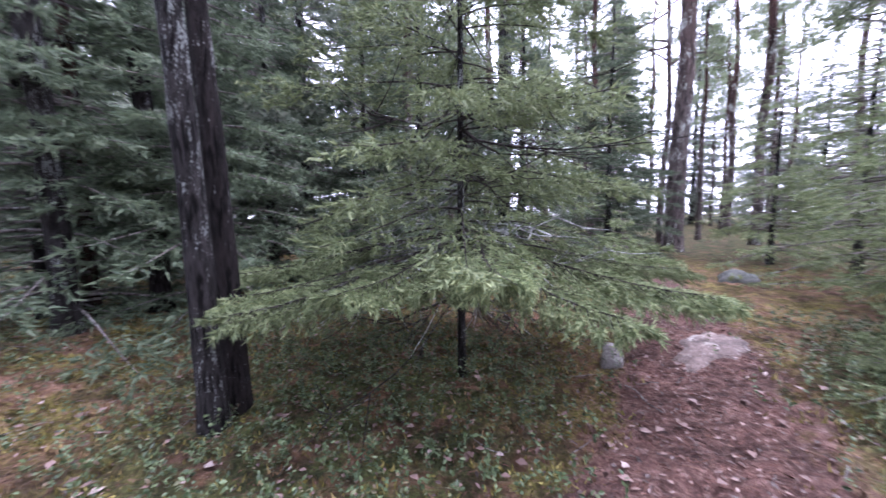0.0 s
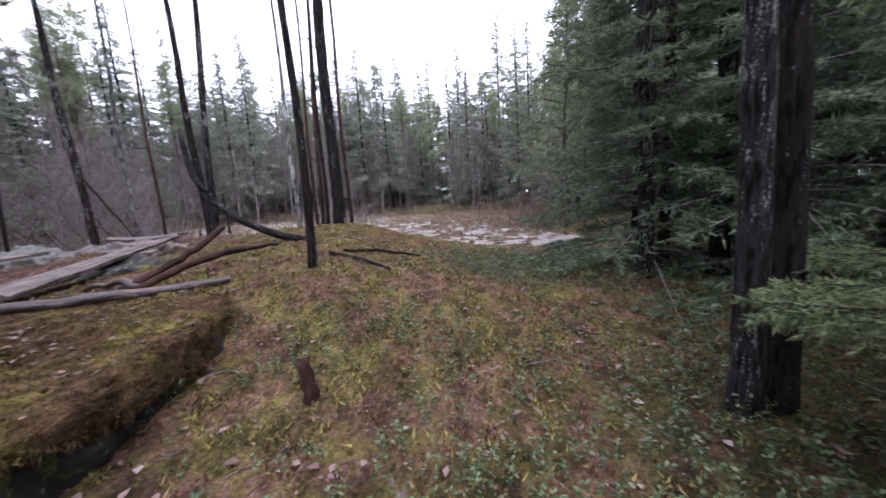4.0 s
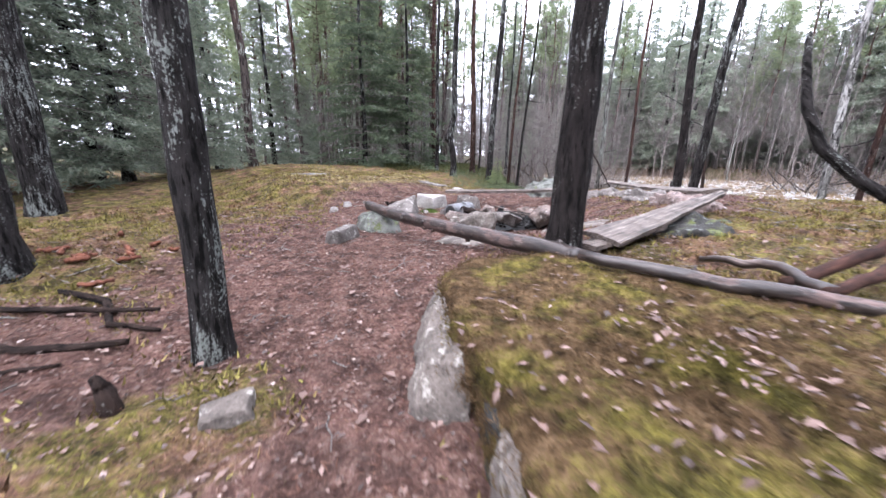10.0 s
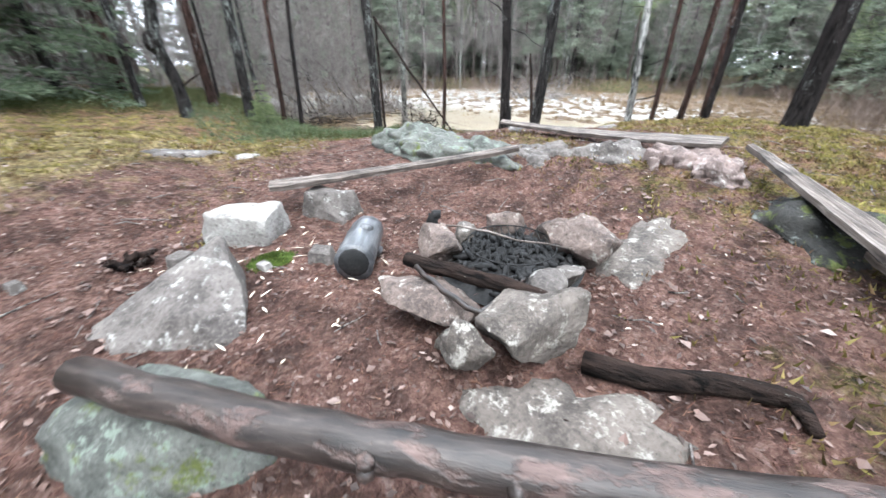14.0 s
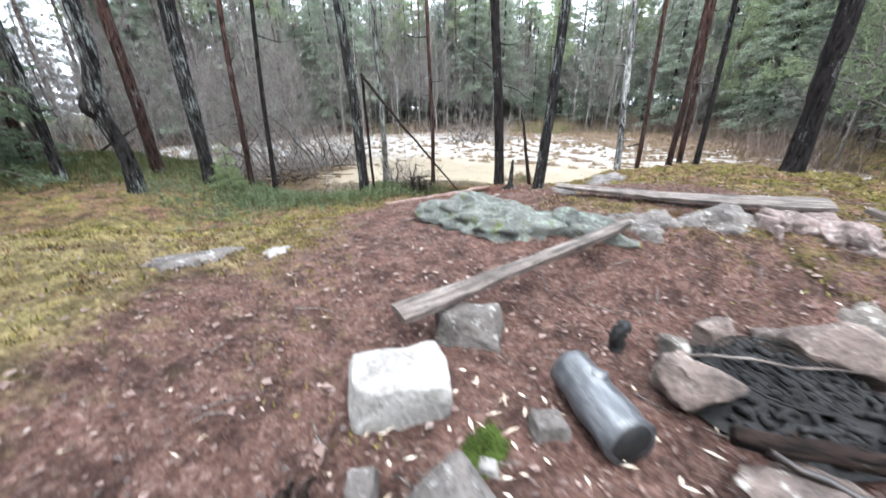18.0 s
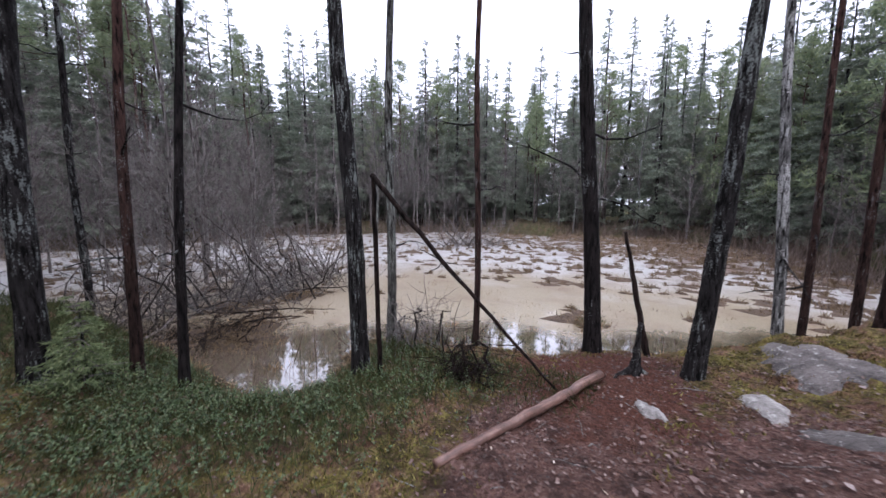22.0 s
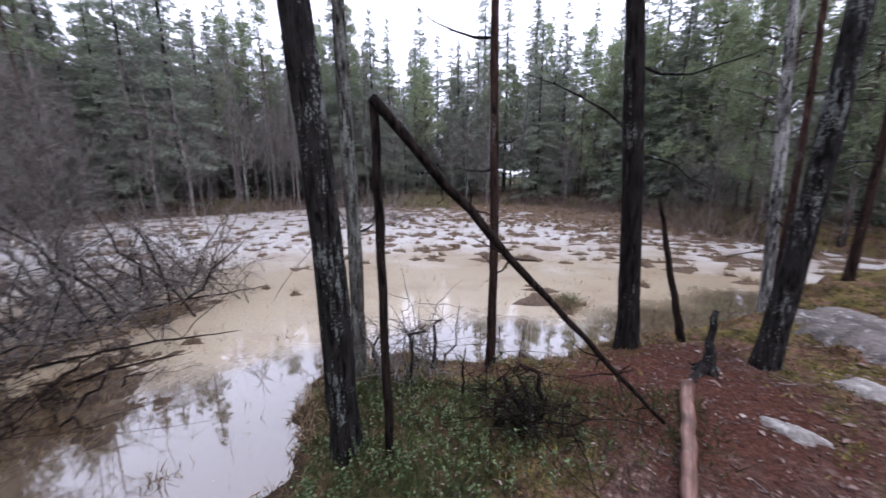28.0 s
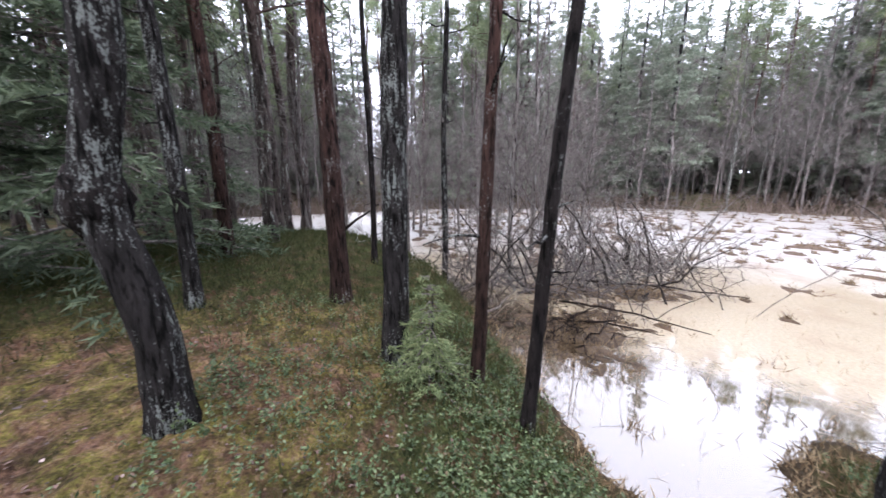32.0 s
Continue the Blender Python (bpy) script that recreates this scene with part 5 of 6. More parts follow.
for _ in range(260):
    a, q = g.uniform(0, 6.28), 0.42 * math.sqrt(g.uniform())
    x, y = FIRE[0] + q * math.cos(a), FIRE[1] + q * math.sin(a)
    d = unit(np.array([g.normal(), g.normal(), g.normal() * 0.3])) * g.uniform(0.03, 0.11)
    z = gz1(x, y) + 0.05 + (0.06 + g.uniform(0, 0.05)) * (1 - q * 2)
    tube(s, bend((x, y, z), (x + d[0], y + d[1], z + d[2]), 3), [0.016, 0.02, 0.012], 5, 0.15)
tagged(part("charcoal", s, "char", None, "black charcoal and ash bed in the fireplace"), "", "charcoal", "", "stuff")
grate = thing("fire_grate", "black sooty iron grate lying over the coals", "grate", (FIRE[0], FIRE[1], gz1(*FIRE) + 0.17))
for k in range(11):
    o = (k - 5) * 0.048
    h = math.sqrt(max(0.01, 0.28 ** 2 - o * o))
    s = Soup()
    tube(s, bend((-h * 0.7 - o * 0.7, -h * 0.7 + o * 0.7, 0), (h * 0.7 - o * 0.7, h * 0.7 + o * 0.7, 0), 4), [0.0032] * 4, 5)
    part("bar", s, "iron", grate)
s = Soup()
aa = np.linspace(0, 2 * np.pi, 25)
tube(s, np.stack([0.28 * np.cos(aa), 0.28 * np.sin(aa), 0 * aa], -1), [0.005] * 25, 6, 0, False)
part("rim", s, "iron", grate)


def log(name, pts, radii, mat, label, category="log", n=12, rough=0.03, knots=0, end="", wob=0.006):
    s = Soup()
    pts = np.asarray(pts, float)
    u = np.linspace(0, 1, len(pts))
    k = max(10, int(np.linalg.norm(np.diff(pts, axis=0), axis=1).sum() / 0.12))
    w = np.linspace(0, 1, k)
    p = np.stack([np.interp(w, u, pts[:, c]) for c in range(3)], -1)
    p[1:-1] += rng.standard_normal((k - 2, 3)) * wob
    r = np.interp(w, np.linspace(0, 1, len(radii)), radii)
    o = p[0].copy()
    axis = unit(p[-1] - p[0])
    rot = Vector((0, 0, 1)).rotation_difference(Vector(axis)).to_matrix()
    local = (p - o) @ np.array(rot)
    tube(s, local, r, n, rough)
    for _ in range(knots):
        q = rng.integers(1, k - 1)
        a = rng.uniform(0, 6.28)
        d = np.array([math.cos(a), math.sin(a), 0.3])
        tube(s, [local[q] + d * r[q] * 0.6, local[q] + d * r[q] * 1.15, local[q] + d * (r[q] + 0.02)], [r[q] * 0.45, r[q] * 0.35, r[q] * 0.2], 6)
    t = thing(name, label, category)
    t.matrix_world = Matrix.Translation(o) @ rot.to_4x4()
    part("stem", s, mat, t)
    return t


log("log", [(-1.08, 5.0, 0.78), (-0.64, 4.38, 0.765), (-0.26, 3.9, 0.765), (0.3, 3.25, 0.78), (0.85, 2.6, 0.8), (1.0, 2.42, 0.8)], [0.062, 0.072, 0.07, 0.072, 0.07, 0.06], "bench", "long half-barked wet log laid over stones as a bench", knots=9)
log("log", [(0.89, 2.19, 0.89), (1.49, 1.81, 0.85), (2.10, 1.51, 0.83), (2.51, 1.28, 0.84)], [0.036, 0.042, 0.04, 0.032], "bench", "reddish half-barked log on the mossy boulder", knots=3)
log("log", [(2.97, 9.65, 0.42), (4.0, 9.25, 0.41), (5.05, 8.81, 0.44)], [0.038, 0.044, 0.05], "peeled", "reddish peeled log lying by the water", knots=2)
log("branch", [(1.89, 1.82, 0.84), (2.29, 1.83, 1.00), (2.51, 1.86, 1.10), (2.83, 1.92, 1.29)], [0.035, 0.035, 0.03, 0.03], "rotten", "broken red-brown branch stub pointing up", "branch")
log("branch", [(1.93, 1.64, 0.86), (2.38, 1.74, 0.98), (2.92, 1.99, 1.02), (3.68, 2.35, 0.97)], [0.03, 0.035, 0.035, 0.02], "rotten", "forked red-brown branch on the moss", "branch")
log("branch", [(1.78, 2.32, 0.83), (1.94, 1.96, 0.91), (1.97, 1.64, 0.86)], [0.02, 0.03, 0.04], "log", "short bent grey branch on the moss", "branch")
log("branch", [(3.77, 1.41, 0.87), (3.68, 0.88, 0.85), (3.46, 0.20, 0.80)], [0.025, 0.022, 0.012], "dead", "dark wet branch on the moss", "branch")
log("branch", [(3.87, 1.27, 0.89), (4.02, 0.82, 0.88), (4.17, 0.33, 0.80)], [0.02, 0.02, 0.01], "dead", "dark wet branch on the moss", "branch")
log("crooked_trunk", [(4.44, 2.54, 0.90), (4.00, 2.79, 1.05), (3.62, 3.05, 1.30), (3.36, 3.26, 1.62), (3.24, 3.37, 1.98), (3.23, 3.47, 2.37), (3.26, 3.55, 2.61)], [0.06, 0.056, 0.05, 0.046, 0.04, 0.034, 0.022], "bark_lichen", "grey crooked dead trunk rising from the moss", "dead tree", wob=0.003)
log("branch", [(0.49, 3.96, gz1(0.49, 3.96) + 0.035), (0.57, 3.72, gz1(0.57, 3.72) + 0.035), (0.73, 3.51, gz1(0.73, 3.51) + 0.035), (0.78, 3.36, gz1(0.78, 3.36) + 0.035), (0.66, 3.28, gz1(0.66, 3.28) + 0.035)], [0.05, 0.048, 0.042, 0.036, 0.018], "dead", "black wet branch by the fireplace", "branch", knots=2)
log("branch", [(0.28, 4.95, 0.76), (0.42, 4.55, 0.78), (0.56, 4.15, 0.76)], [0.04, 0.042, 0.035], "dead", "half-burnt branch over the ring stones", "branch", knots=2)
log("branch", [(0.26, 4.84, 0.77), (0.24, 4.6, 0.74), (0.27, 4.38, 0.72), (0.58, 4.36, 0.79)], [0.014, 0.017, 0.015, 0.008], "log", "thin bent stick on the ring stones", "stick")
log("stick", [(0.72, 5.12, 0.78), (0.93, 4.75, 0.77), (1.08, 4.42, 0.76)], [0.007, 0.007, 0.006], "plank", "thin pale stick over the grate", "stick", n=6)
log("stick", [(-0.29, 0.35, 0.29), (-0.27, 0.59, 0.36), (-0.23, 0.83, 0.35)], [0.018, 0.02, 0.015], "dead", "short dark stick on the trail", "stick")
log("stick", [(-0.09, 1.08, 0.34), (-0.32, 1.22, 0.31), (-0.41, 1.45, 0.33)], [0.012, 0.014, 0.01], "dead", "thin dark stick on the trail", "stick")
log("stick", [(-2.79, 1.74, 0.43), (-2.30, 1.69, 0.41), (-1.81, 1.79, 0.43)], [0.02, 0.025, 0.02], "dead", "dark root across the trail", "root")
log("stick", [(-2.99, 2.12, 0.46), (-2.50, 2.12, 0.46), (-1.91, 2.16, 0.46)], [0.018, 0.022, 0.012], "dead", "dark root across the trail", "root")
log("stump", [(-1.50, 1.34, 0.30), (-1.54, 1.36, 0.43), (-1.59, 1.37, 0.49)], [0.045, 0.04, 0.02], "dead", "short rotten stub by the slim pine", "stump")
log("stump", [(2.07, -0.35, 0.25), (2.06, -0.34, 0.43), (2.05, -0.32, 0.61)], [0.05, 0.04, 0.035], "rotten", "small rotten red-brown stump in the moss", "stump", rough=0.16)
log("stump", [(0.9, 5.48, 0.5), (0.9, 5.48, 0.62), (0.92, 5.47, 0.73)], [0.05, 0.045, 0.04], "char", "charred stub behind the fireplace", "stump", rough=0.1)
chunk = log("firewood_log", [(0.1, 5.26, 0.66), (0.25, 5.44, 0.66), (0.41, 5.62, 0.66)], [0.118, 0.118, 0.112], "chunk", "short thick log with a charred end by the fire", "log", n=20, wob=0.002, rough=0.03, knots=3)
s = Soup()
tube(s, [(0, 0, -0.006), (0, 0, 0.012)], [0.09, 0.1], 18, 0.02)
part("charred_end", s, "char", chunk, "charred black end")


def plank(name, p0, p1, w0, w1, thick, label, tilt=0.0, mat="plank", bow=0.0, n=22):
    """A split plank, its long edges ragged, tapering from p0 to p1."""
    p0, p1 = np.array(p0, float), np.array(p1, float)
    ln = np.linalg.norm(p1 - p0)
    s = Soup()
    u = np.linspace(0, 1, n)
    w = np.interp(u, [0, 1], [w0, w1])
    e1, e2 = np.cumsum(rng.standard_normal(n)) * 0.006, np.cumsum(rng.standard_normal(n)) * 0.006
    cols = 7
    v = []
    for side in (1, -1):
        for c in range(cols):
            f = c / (cols - 1) - 0.5
            x = f * w + (e1 if f < 0 else e2) * abs(f) * 2
            y = side * thick / 2 * (1 - 0.6 * abs(f) * 2 * (1 if side > 0 else 0)) + rng.standard_normal(n) * 0.003 - bow * 4 * u * (1 - u)
            v.append(np.stack([x, y, u * ln], -1))
    v = np.array(v)
    idx = np.arange(2 * cols * n).reshape(2 * cols, n)
    f = []
    for a in range(cols - 1):
        for b in range(n - 1):
            f.append((idx[a, b], idx[a + 1, b], idx[a + 1, b + 1], idx[a, b + 1]))
            f.append((idx[cols + a, b], idx[cols + a, b + 1], idx[cols + a + 1, b + 1], idx[cols + a + 1, b]))
    for b in range(n - 1):
        f.append((idx[0, b], idx[0, b + 1], idx[cols, b + 1], idx[cols, b]))
        f.append((idx[cols - 1, b], idx[2 * cols - 1, b], idx[2 * cols - 1, b + 1], idx[cols - 1, b + 1]))
    for b in (0, n - 1):
        for a in range(cols - 1):
            f.append((idx[a, b], idx[cols + a, b], idx[cols + a + 1, b], idx[a + 1, b]))
    s.add(v.reshape(-1, 3), f)
    z = Vector(p1 - p0).normalized()
    x = z.cross(Vector((0, 0, 1))).normalized()
    y = z.cross(x)
    if y.z < 0:
        x, y = -x, -y
    x, y = x * math.cos(tilt) + y * math.sin(tilt), y * math.cos(tilt) - x * math.sin(tilt)
    m = Matrix((x, y, z)).transposed().to_4x4()
    m.translation = p0
    me = s.mesh(name, False)
    me.materials.append(M[mat])
    ob = new(name, me)
    ob.matrix_world = m
    return tagged(ob, label, "plank")


plank("plank", (1.3, 2.8, 0.86), (3.22, 4.1, 1.13), 0.34, 0.16, 0.05, "broad split grey plank resting on a boulder", 0.12)
plank("plank", (1.15, 2.75, 0.8), (2.0, 3.2, 0.9), 0.24, 0.2, 0.05, "short broken grey plank by the pine", -0.1)
plank("plank", (3.15, 6.75, 1.06), (3.31, 4.3, 1.13), 0.08, 0.26, 0.05, "long split plank on the rocky crest", 0.1, bow=0.03)
plank("plank", (0.05, 6.55, 0.85), (2.2, 5.74, 1.0), 0.18, 0.11, 0.055, "narrow split plank laid from stone to rock ledge", 0.06, bow=0.02)

hull_rock("stone", [(-0.62, 5.04, 0.44), (-0.4, 5.72, 0.46), (-0.7, 5.95, 0.46), (-1.3, 5.75, 0.46), (-1.28, 5.5, 0.46), (-0.46, 5.76, 0.86), (-0.55, 5.68, 0.84), (-0.74, 5.3, 0.69), (-1.0, 5.62, 0.64), (-0.62, 5.85, 0.7), (-0.5, 5.3, 0.6)], "rock", "large wedge-shaped grey stone beside the fire", 3, 0.025, 3, 0.01)
round_rock("stone", (-0.92, 4.82, 0.5), (0.86, 0.46, 0.24), -42, "rock_lichen", "lichen-covered boulder under the bench log", 12, 0.12, 4)
hull_rock("stone", block_pts((-1.22, 4.12, 0.43), (0.24, 0.46, 0.2), -22, 301, 0.82, 0.1), "rock", "squared grey stone block on the trail", 5, 0.02, 3, 0.014)
hull_rock("stone", block_pts((-0.24, 6.26, 0.57), (0.52, 0.36, 0.22), -42, 302, 0.8, 0.12), "rock_white", "pale white-topped stone with a dark wet foot", 6, 0.04, 2, 0.014)
hull_rock("stone", block_pts((0.42, 6.28, 0.56), (0.46, 0.3, 0.22), -58, 303, 0.7, 0.14), "rock", "grey stone propping a plank", 7, 0.03, 2, 0.014)
hull_rock("stone", block_pts((-0.97, 1.33, 0.25), (0.26, 0.2, 0.15), 30, 304, 0.75, 0.14), "rock_mottled", "small pale stone in the moss by the trail", 8, 0.02, 2, 0.008)
LEDGE = [(2.2, 7.35, 0.72, 1.3, 0.82, 0.3, -75, "rock_lichen"), (2.1, 6.75, 0.7, 1.15, 0.7, 0.28, -60, "rock_lichen"), (2.25, 6.15, 0.72, 1.1, 0.62, 0.26, -95, "rock_lichen"), (2.52, 5.62, 0.74, 0.9, 0.6, 0.26, -60, "rock"),
         (2.85, 5.1, 0.76, 0.95, 0.66, 0.28, -50, "rock"), (3.2, 4.5, 0.82, 0.75, 0.6, 0.24, -80, "rock_pink"), (2.95, 4.2, 0.86, 0.5, 0.42, 0.2, 20, "rock_pink")]
for k, (x, y, z, w, d, h, turn, mat) in enumerate(LEDGE):
    words = {"rock_lichen": "lichen-green rock ledge along the hollow", "rock": "pale grey rock ledge along the hollow", "rock_pink": "pinkish knobby rock at the end of the ledge"}[mat]
    round_rock("rock_ledge", (x, y, z), (w, d, h), turn, mat, words, 20 + k, 0.24, 5, 1.9)
round_rock("boulder", (2.5, 3.46, 0.64), (1.15, 0.95, 0.31), 35, "rock_shaded", "rounded dark boulder with a pale lichen patch", 31, 0.17, 5, 1.8)
for x, y, w in [(2.9, 4.72, 0.13), (3.02, 4.78, 0.1), (2.78, 4.66, 0.09), (2.95, 4.6, 0.08)]:
    hull_rock("small_stone", block_pts((x, y, gz1(x, y) + 0.02), (w, w * 0.8, w * 0.7), x * 900, int(x * 100), 0.75, 0.12), "rock_pink", "small pinkish stone under the rock ledge", 4, 0.015, 1, 0.006, "stone", "small stones by the ledge")


def slab(x, y, w, d, turn, mat, seed, rings=9, k=40):
    """Bare bedrock following the slope, its edge dipping into the litter."""
    rr, aa = np.meshgrid(np.linspace(0.02, 1, rings), np.linspace(0, 2 * np.pi, k, endpoint=False))
    edge = np.array([1 + 0.55 * noise.noise(Vector((math.cos(a) * 1.4, math.sin(a) * 1.4, seed * 3.7))) + 0.25 * noise.noise(Vector((math.cos(a) * 4, math.sin(a) * 4, seed))) for a in aa[:, 0]])
    px, py = np.cos(aa) * rr * edge[:, None] * w / 2, np.sin(aa) * rr * edge[:, None] * d / 2
    c, q = math.cos(radians(turn)), math.sin(radians(turn))
    ox, oy = px * c - py * q, px * q + py * c
    rough = np.array([[noise.noise(Vector((u * 9, v * 9, seed))) for u, v in zip(r1, r2)] for r1, r2 in zip(ox, oy)])
    z0 = gz1(x, y)
    oz = ground_z(x + ox, y + oy) - z0 + 0.045 * (1 - rr ** 3) - 0.025 * rr ** 8 + 0.014 * rough
    i, j = np.meshgrid(np.arange(k), np.arange(rings - 1), indexing="ij")
    s = Soup()
    s.add(np.stack([ox, oy, oz], -1).reshape(-1, 3), np.stack([i * rings + j, i * rings + j + 1, (i + 1) % k * rings + j + 1, (i + 1) % k * rings + j], -1).reshape(-1, 4))
    ob = part("rock_slab", s, mat, None, "flat bare rock showing through the litter")
    ob.location = (x, y, z0)
    return tagged(ob, "", "rock slab")


for k, (x, y, w, d, turn, mat) in enumerate([(0.2, 3.86, 0.72, 0.5, -50, "rock_mottled"), (1.62, 4.2, 0.85, 0.45, 10, "rock_mottled"), (-0.28, 8.69, 0.9, 0.3, 20, "rock"), (0.31, 8.43, 0.3, 0.2, 20, "rock_white"), (-3.25, 8.72, 1.1, 0.4, 10, "rock"), (4.48, 7.00, 0.9, 0.4, 40, "rock"), (3.66, 6.80, 0.8, 0.45, 30, "rock"), (5.12, 7.44, 0.6, 0.3, 10, "rock_white"),
                                              (4.59, 8.32, 0.4, 0.22, 40, "rock_white"), (6.07, 6.80, 1.3, 0.8, 30, "rock"), (1.2, -5.3, 0.8, 0.36, 70, "rock_brown"), (1.7, -6.4, 0.5, 0.25, 60, "rock_brown")]):
    slab(x, y, w, d, turn, mat, 40 + k)
hull_rock("stone", block_pts((1.78, -4.78, gz1(1.78, -4.78)), (0.18, 0.12, 0.16), 20, 305, 0.7, 0.1), "rock_white", "small pale stone at the trail's edge", 9, 0.02, 1, 0.01)
round_rock("boulder", (1.2, -8.2, gz1(1.2, -8.2)), (0.45, 0.36, 0.16), 0, "rock_lichen", "small boulder under bright moss", 55, 0.2, 3)
g = np.random.default_rng(77)
log("root", [(-2.9, 2.45, 0.45), (-2.4, 2.3, 0.45), (-2.1, 2.0, 0.42), (-1.75, 1.95, 0.42)], [0.022, 0.028, 0.02, 0.012], "dead", "dark wet root winding across the trail", "root")
log("root", [(-2.75, 1.5, 0.38), (-2.35, 1.45, 0.4), (-2.0, 1.6, 0.4)], [0.016, 0.02, 0.01], "dead", "dark wet root winding across the trail", "root")
for k in range(14):
    a = g.uniform(0, 3.14)
    x, y, h = -3.15 + g.normal(0, 0.35), 2.95 + g.normal(0, 0.22), g.uniform(0.08, 0.22)
    log("bark_piece", [(x, y, gz1(x, y) + 0.03), (x + h * math.cos(a), y + h * math.sin(a), gz1(x, y) + 0.04)], [0.022, 0.016], "rotten_bright", "broken piece of red-orange bark on the trail", "bark", n=6, rough=0.2)
for k, (x, y) in enumerate([(-0.48, 5.68), (-0.29, 5.72), (-0.69, 6.05), (-1.66, 5.98), (-1.42, 6.25), (-1.80, 5.71), (0.04, 5.59)]):
    w = g.uniform(0.08, 0.18)
    hull_rock("small_stone", block_pts((x, y, gz1(x, y)), (w, w * 0.75, w * 0.5), g.uniform(0, 180), 400 + k, 0.75, 0.12), "rock_white" if k % 2 else "rock", "small pale stone lying in the needle litter" if k % 2 else "small grey stone lying in the needle litter", k, 0.015, 1, 0.006, "stone", "small stones by the fire")

# broken trunk: post and fallen top
snag = thing("broken_trunk", "snapped thin pine whose fallen top leans to the ground", "dead tree", (4.03, 11.13, gz1(4.03, 11.13)))
z0 = gz1(4.03, 11.13)
s = Soup()
tube(s, bend((0, 0, -0.1), (-0.09, -0.03, 2.6 - z0), 12, 0, 0.006), np.linspace(0.032, 0.026, 12), 8, 0.05)
part("post", s, "dead", snag)
s = Soup()
q = bend((-0.11, -0.03, 2.62 - z0), (0.52, -1.95, 0.4 - z0), 16, 0.04, 0.006)
tube(s, q, np.linspace(0.032, 0.014, 16), 8, 0.06)
for k in range(18):
    h = q[rng.integers(3, 16)]
    tube(s, bend(h, h + rng.standard_normal(3) * [0.16, 0.16, 0.12], 4, 0, 0.01), [0.007, 0.006, 0.004, 0.002], 4, 0, False)
part("fallen_top", s, "dead", snag)
foot = log("stump", [(5.4, 8.5, 0.3), (5.42, 8.49, 0.62), (5.44, 8.47, 0.98)], [0.075, 0.04, 0.022], "bark_lichen", "thin grey stub with a wide spreading root foot", "stump", rough=0.14)
for a, ln in [(2.2, 0.34), (3.4, 0.22), (0.4, 0.26), (5.2, 0.3), (1.3, 0.2)]:
    s = Soup()
    q = np.array([(0, 0, 0.2), (0.25 * ln * math.cos(a), 0.25 * ln * math.sin(a), 0.1), (0.6 * ln * math.cos(a), 0.6 * ln * math.sin(a), 0.04), (ln * math.cos(a + 0.3), ln * math.sin(a + 0.3), -0.02)])
    tube(s, q, [0.035, 0.045, 0.035, 0.015], 8, 0.12)
    part("root", s, "bark_lichen", foot)
log("broken_trunk", [(6.15, 8.35, 0.2), (6.22, 8.55, 1.0), (6.28, 8.75, 1.95)], [0.045, 0.035, 0.02], "dead", "broken dead stem standing in the shallows", "dead tree", rough=0.08)
log("stick", [(4.82, 10.71, 0.23), (4.79, 10.72, 0.48), (4.76, 10.69, 0.74)], [0.012, 0.01, 0.006], "dead", "thin dead stick in the heath", "stick", n=6)
log("log", [(5.51, 9.77, 0.08), (5.82, 9.97, 0.04), (6.12, 10.18, 0.02)], [0.04, 0.045, 0.04], "log", "short wet log half in the water", "log")


def tangle(name, at, radius, height, count, label, seed, mat="twig"):
    g = np.random.default_rng(seed)
    t = thing(name, label, "bush", at)
    s = Soup()
    for _ in range(count):
        stem = Soup()
        a = g.uniform(0, 6.28)
        b = np.array([g.normal(0, 0.4) * radius, g.normal(0, 0.4) * radius, 0.0])
        e = b + np.array([math.cos(a) * radius * g.uniform(0.3, 1), math.sin(a) * radius * g.uniform(0.3, 1), height * g.uniform(0.08, 1) ** 1.5])
        q = bend(b, e, 7, -0.25 * g.uniform(-0.6, 1), 0.05)
        tube(stem, q, np.linspace(0.007 + 0.026 * g.uniform() ** 3, 0.003, 7), 5, 0.05, False)
        part("stem", stem, "dead_twig" if mat == "twig" and g.uniform() < 0.45 else mat, t)
        for _ in range(5):
            h = q[g.integers(2, 7)]
            d = g.standard_normal(3) * [1, 1, 0.6] * 0.3
            tube(s, bend(h, h + d, 4, 0, 0.02), [0.005, 0.004, 0.003, 0.001], 3, 0, False)
        blades(s, q[g.integers(1, 7, 14)], g.standard_normal((14, 3)), g.uniform(0.1, 0.4, 14), 0.006)
    tagged(part("twig_work", s, mat, t), kind="stuff")
    return t


tangle("willow_bush", (5.7, 16.7, 0), 2.0, 2.1, 130, "bare grey willow thicket lying over the slush", 61)
tangle("willow_bush", (7.78, 17.01, 0), 1.8, 2.2, 90, "bare grey willow bush in the bog", 62)
tangle("willow_bush", (3.71, 16.95, 0), 1.6, 2.0, 90, "bare tangled branches at the water's edge", 63)
tangle("willow_bush", (18.5, 17.3, 0), 2.2, 2.2, 110, "bare bush on a bog island", 64)
tangle("fallen_branches", (4.03, 14.73, 0), 0.9, 0.25, 26, "dark fallen branches lying on the water", 65, "dead")
tangle("twig_bush", (5.10, 11.32, 0.1), 0.5, 1.0, 26, "thin bare shrub twigs at the bank", 66)
tangle("fallen_branches", (4.60, 10.16, 0.25), 0.5, 0.35, 22, "dry fallen twigs under the snapped trunk", 67, "dead")
g = np.random.default_rng(68)
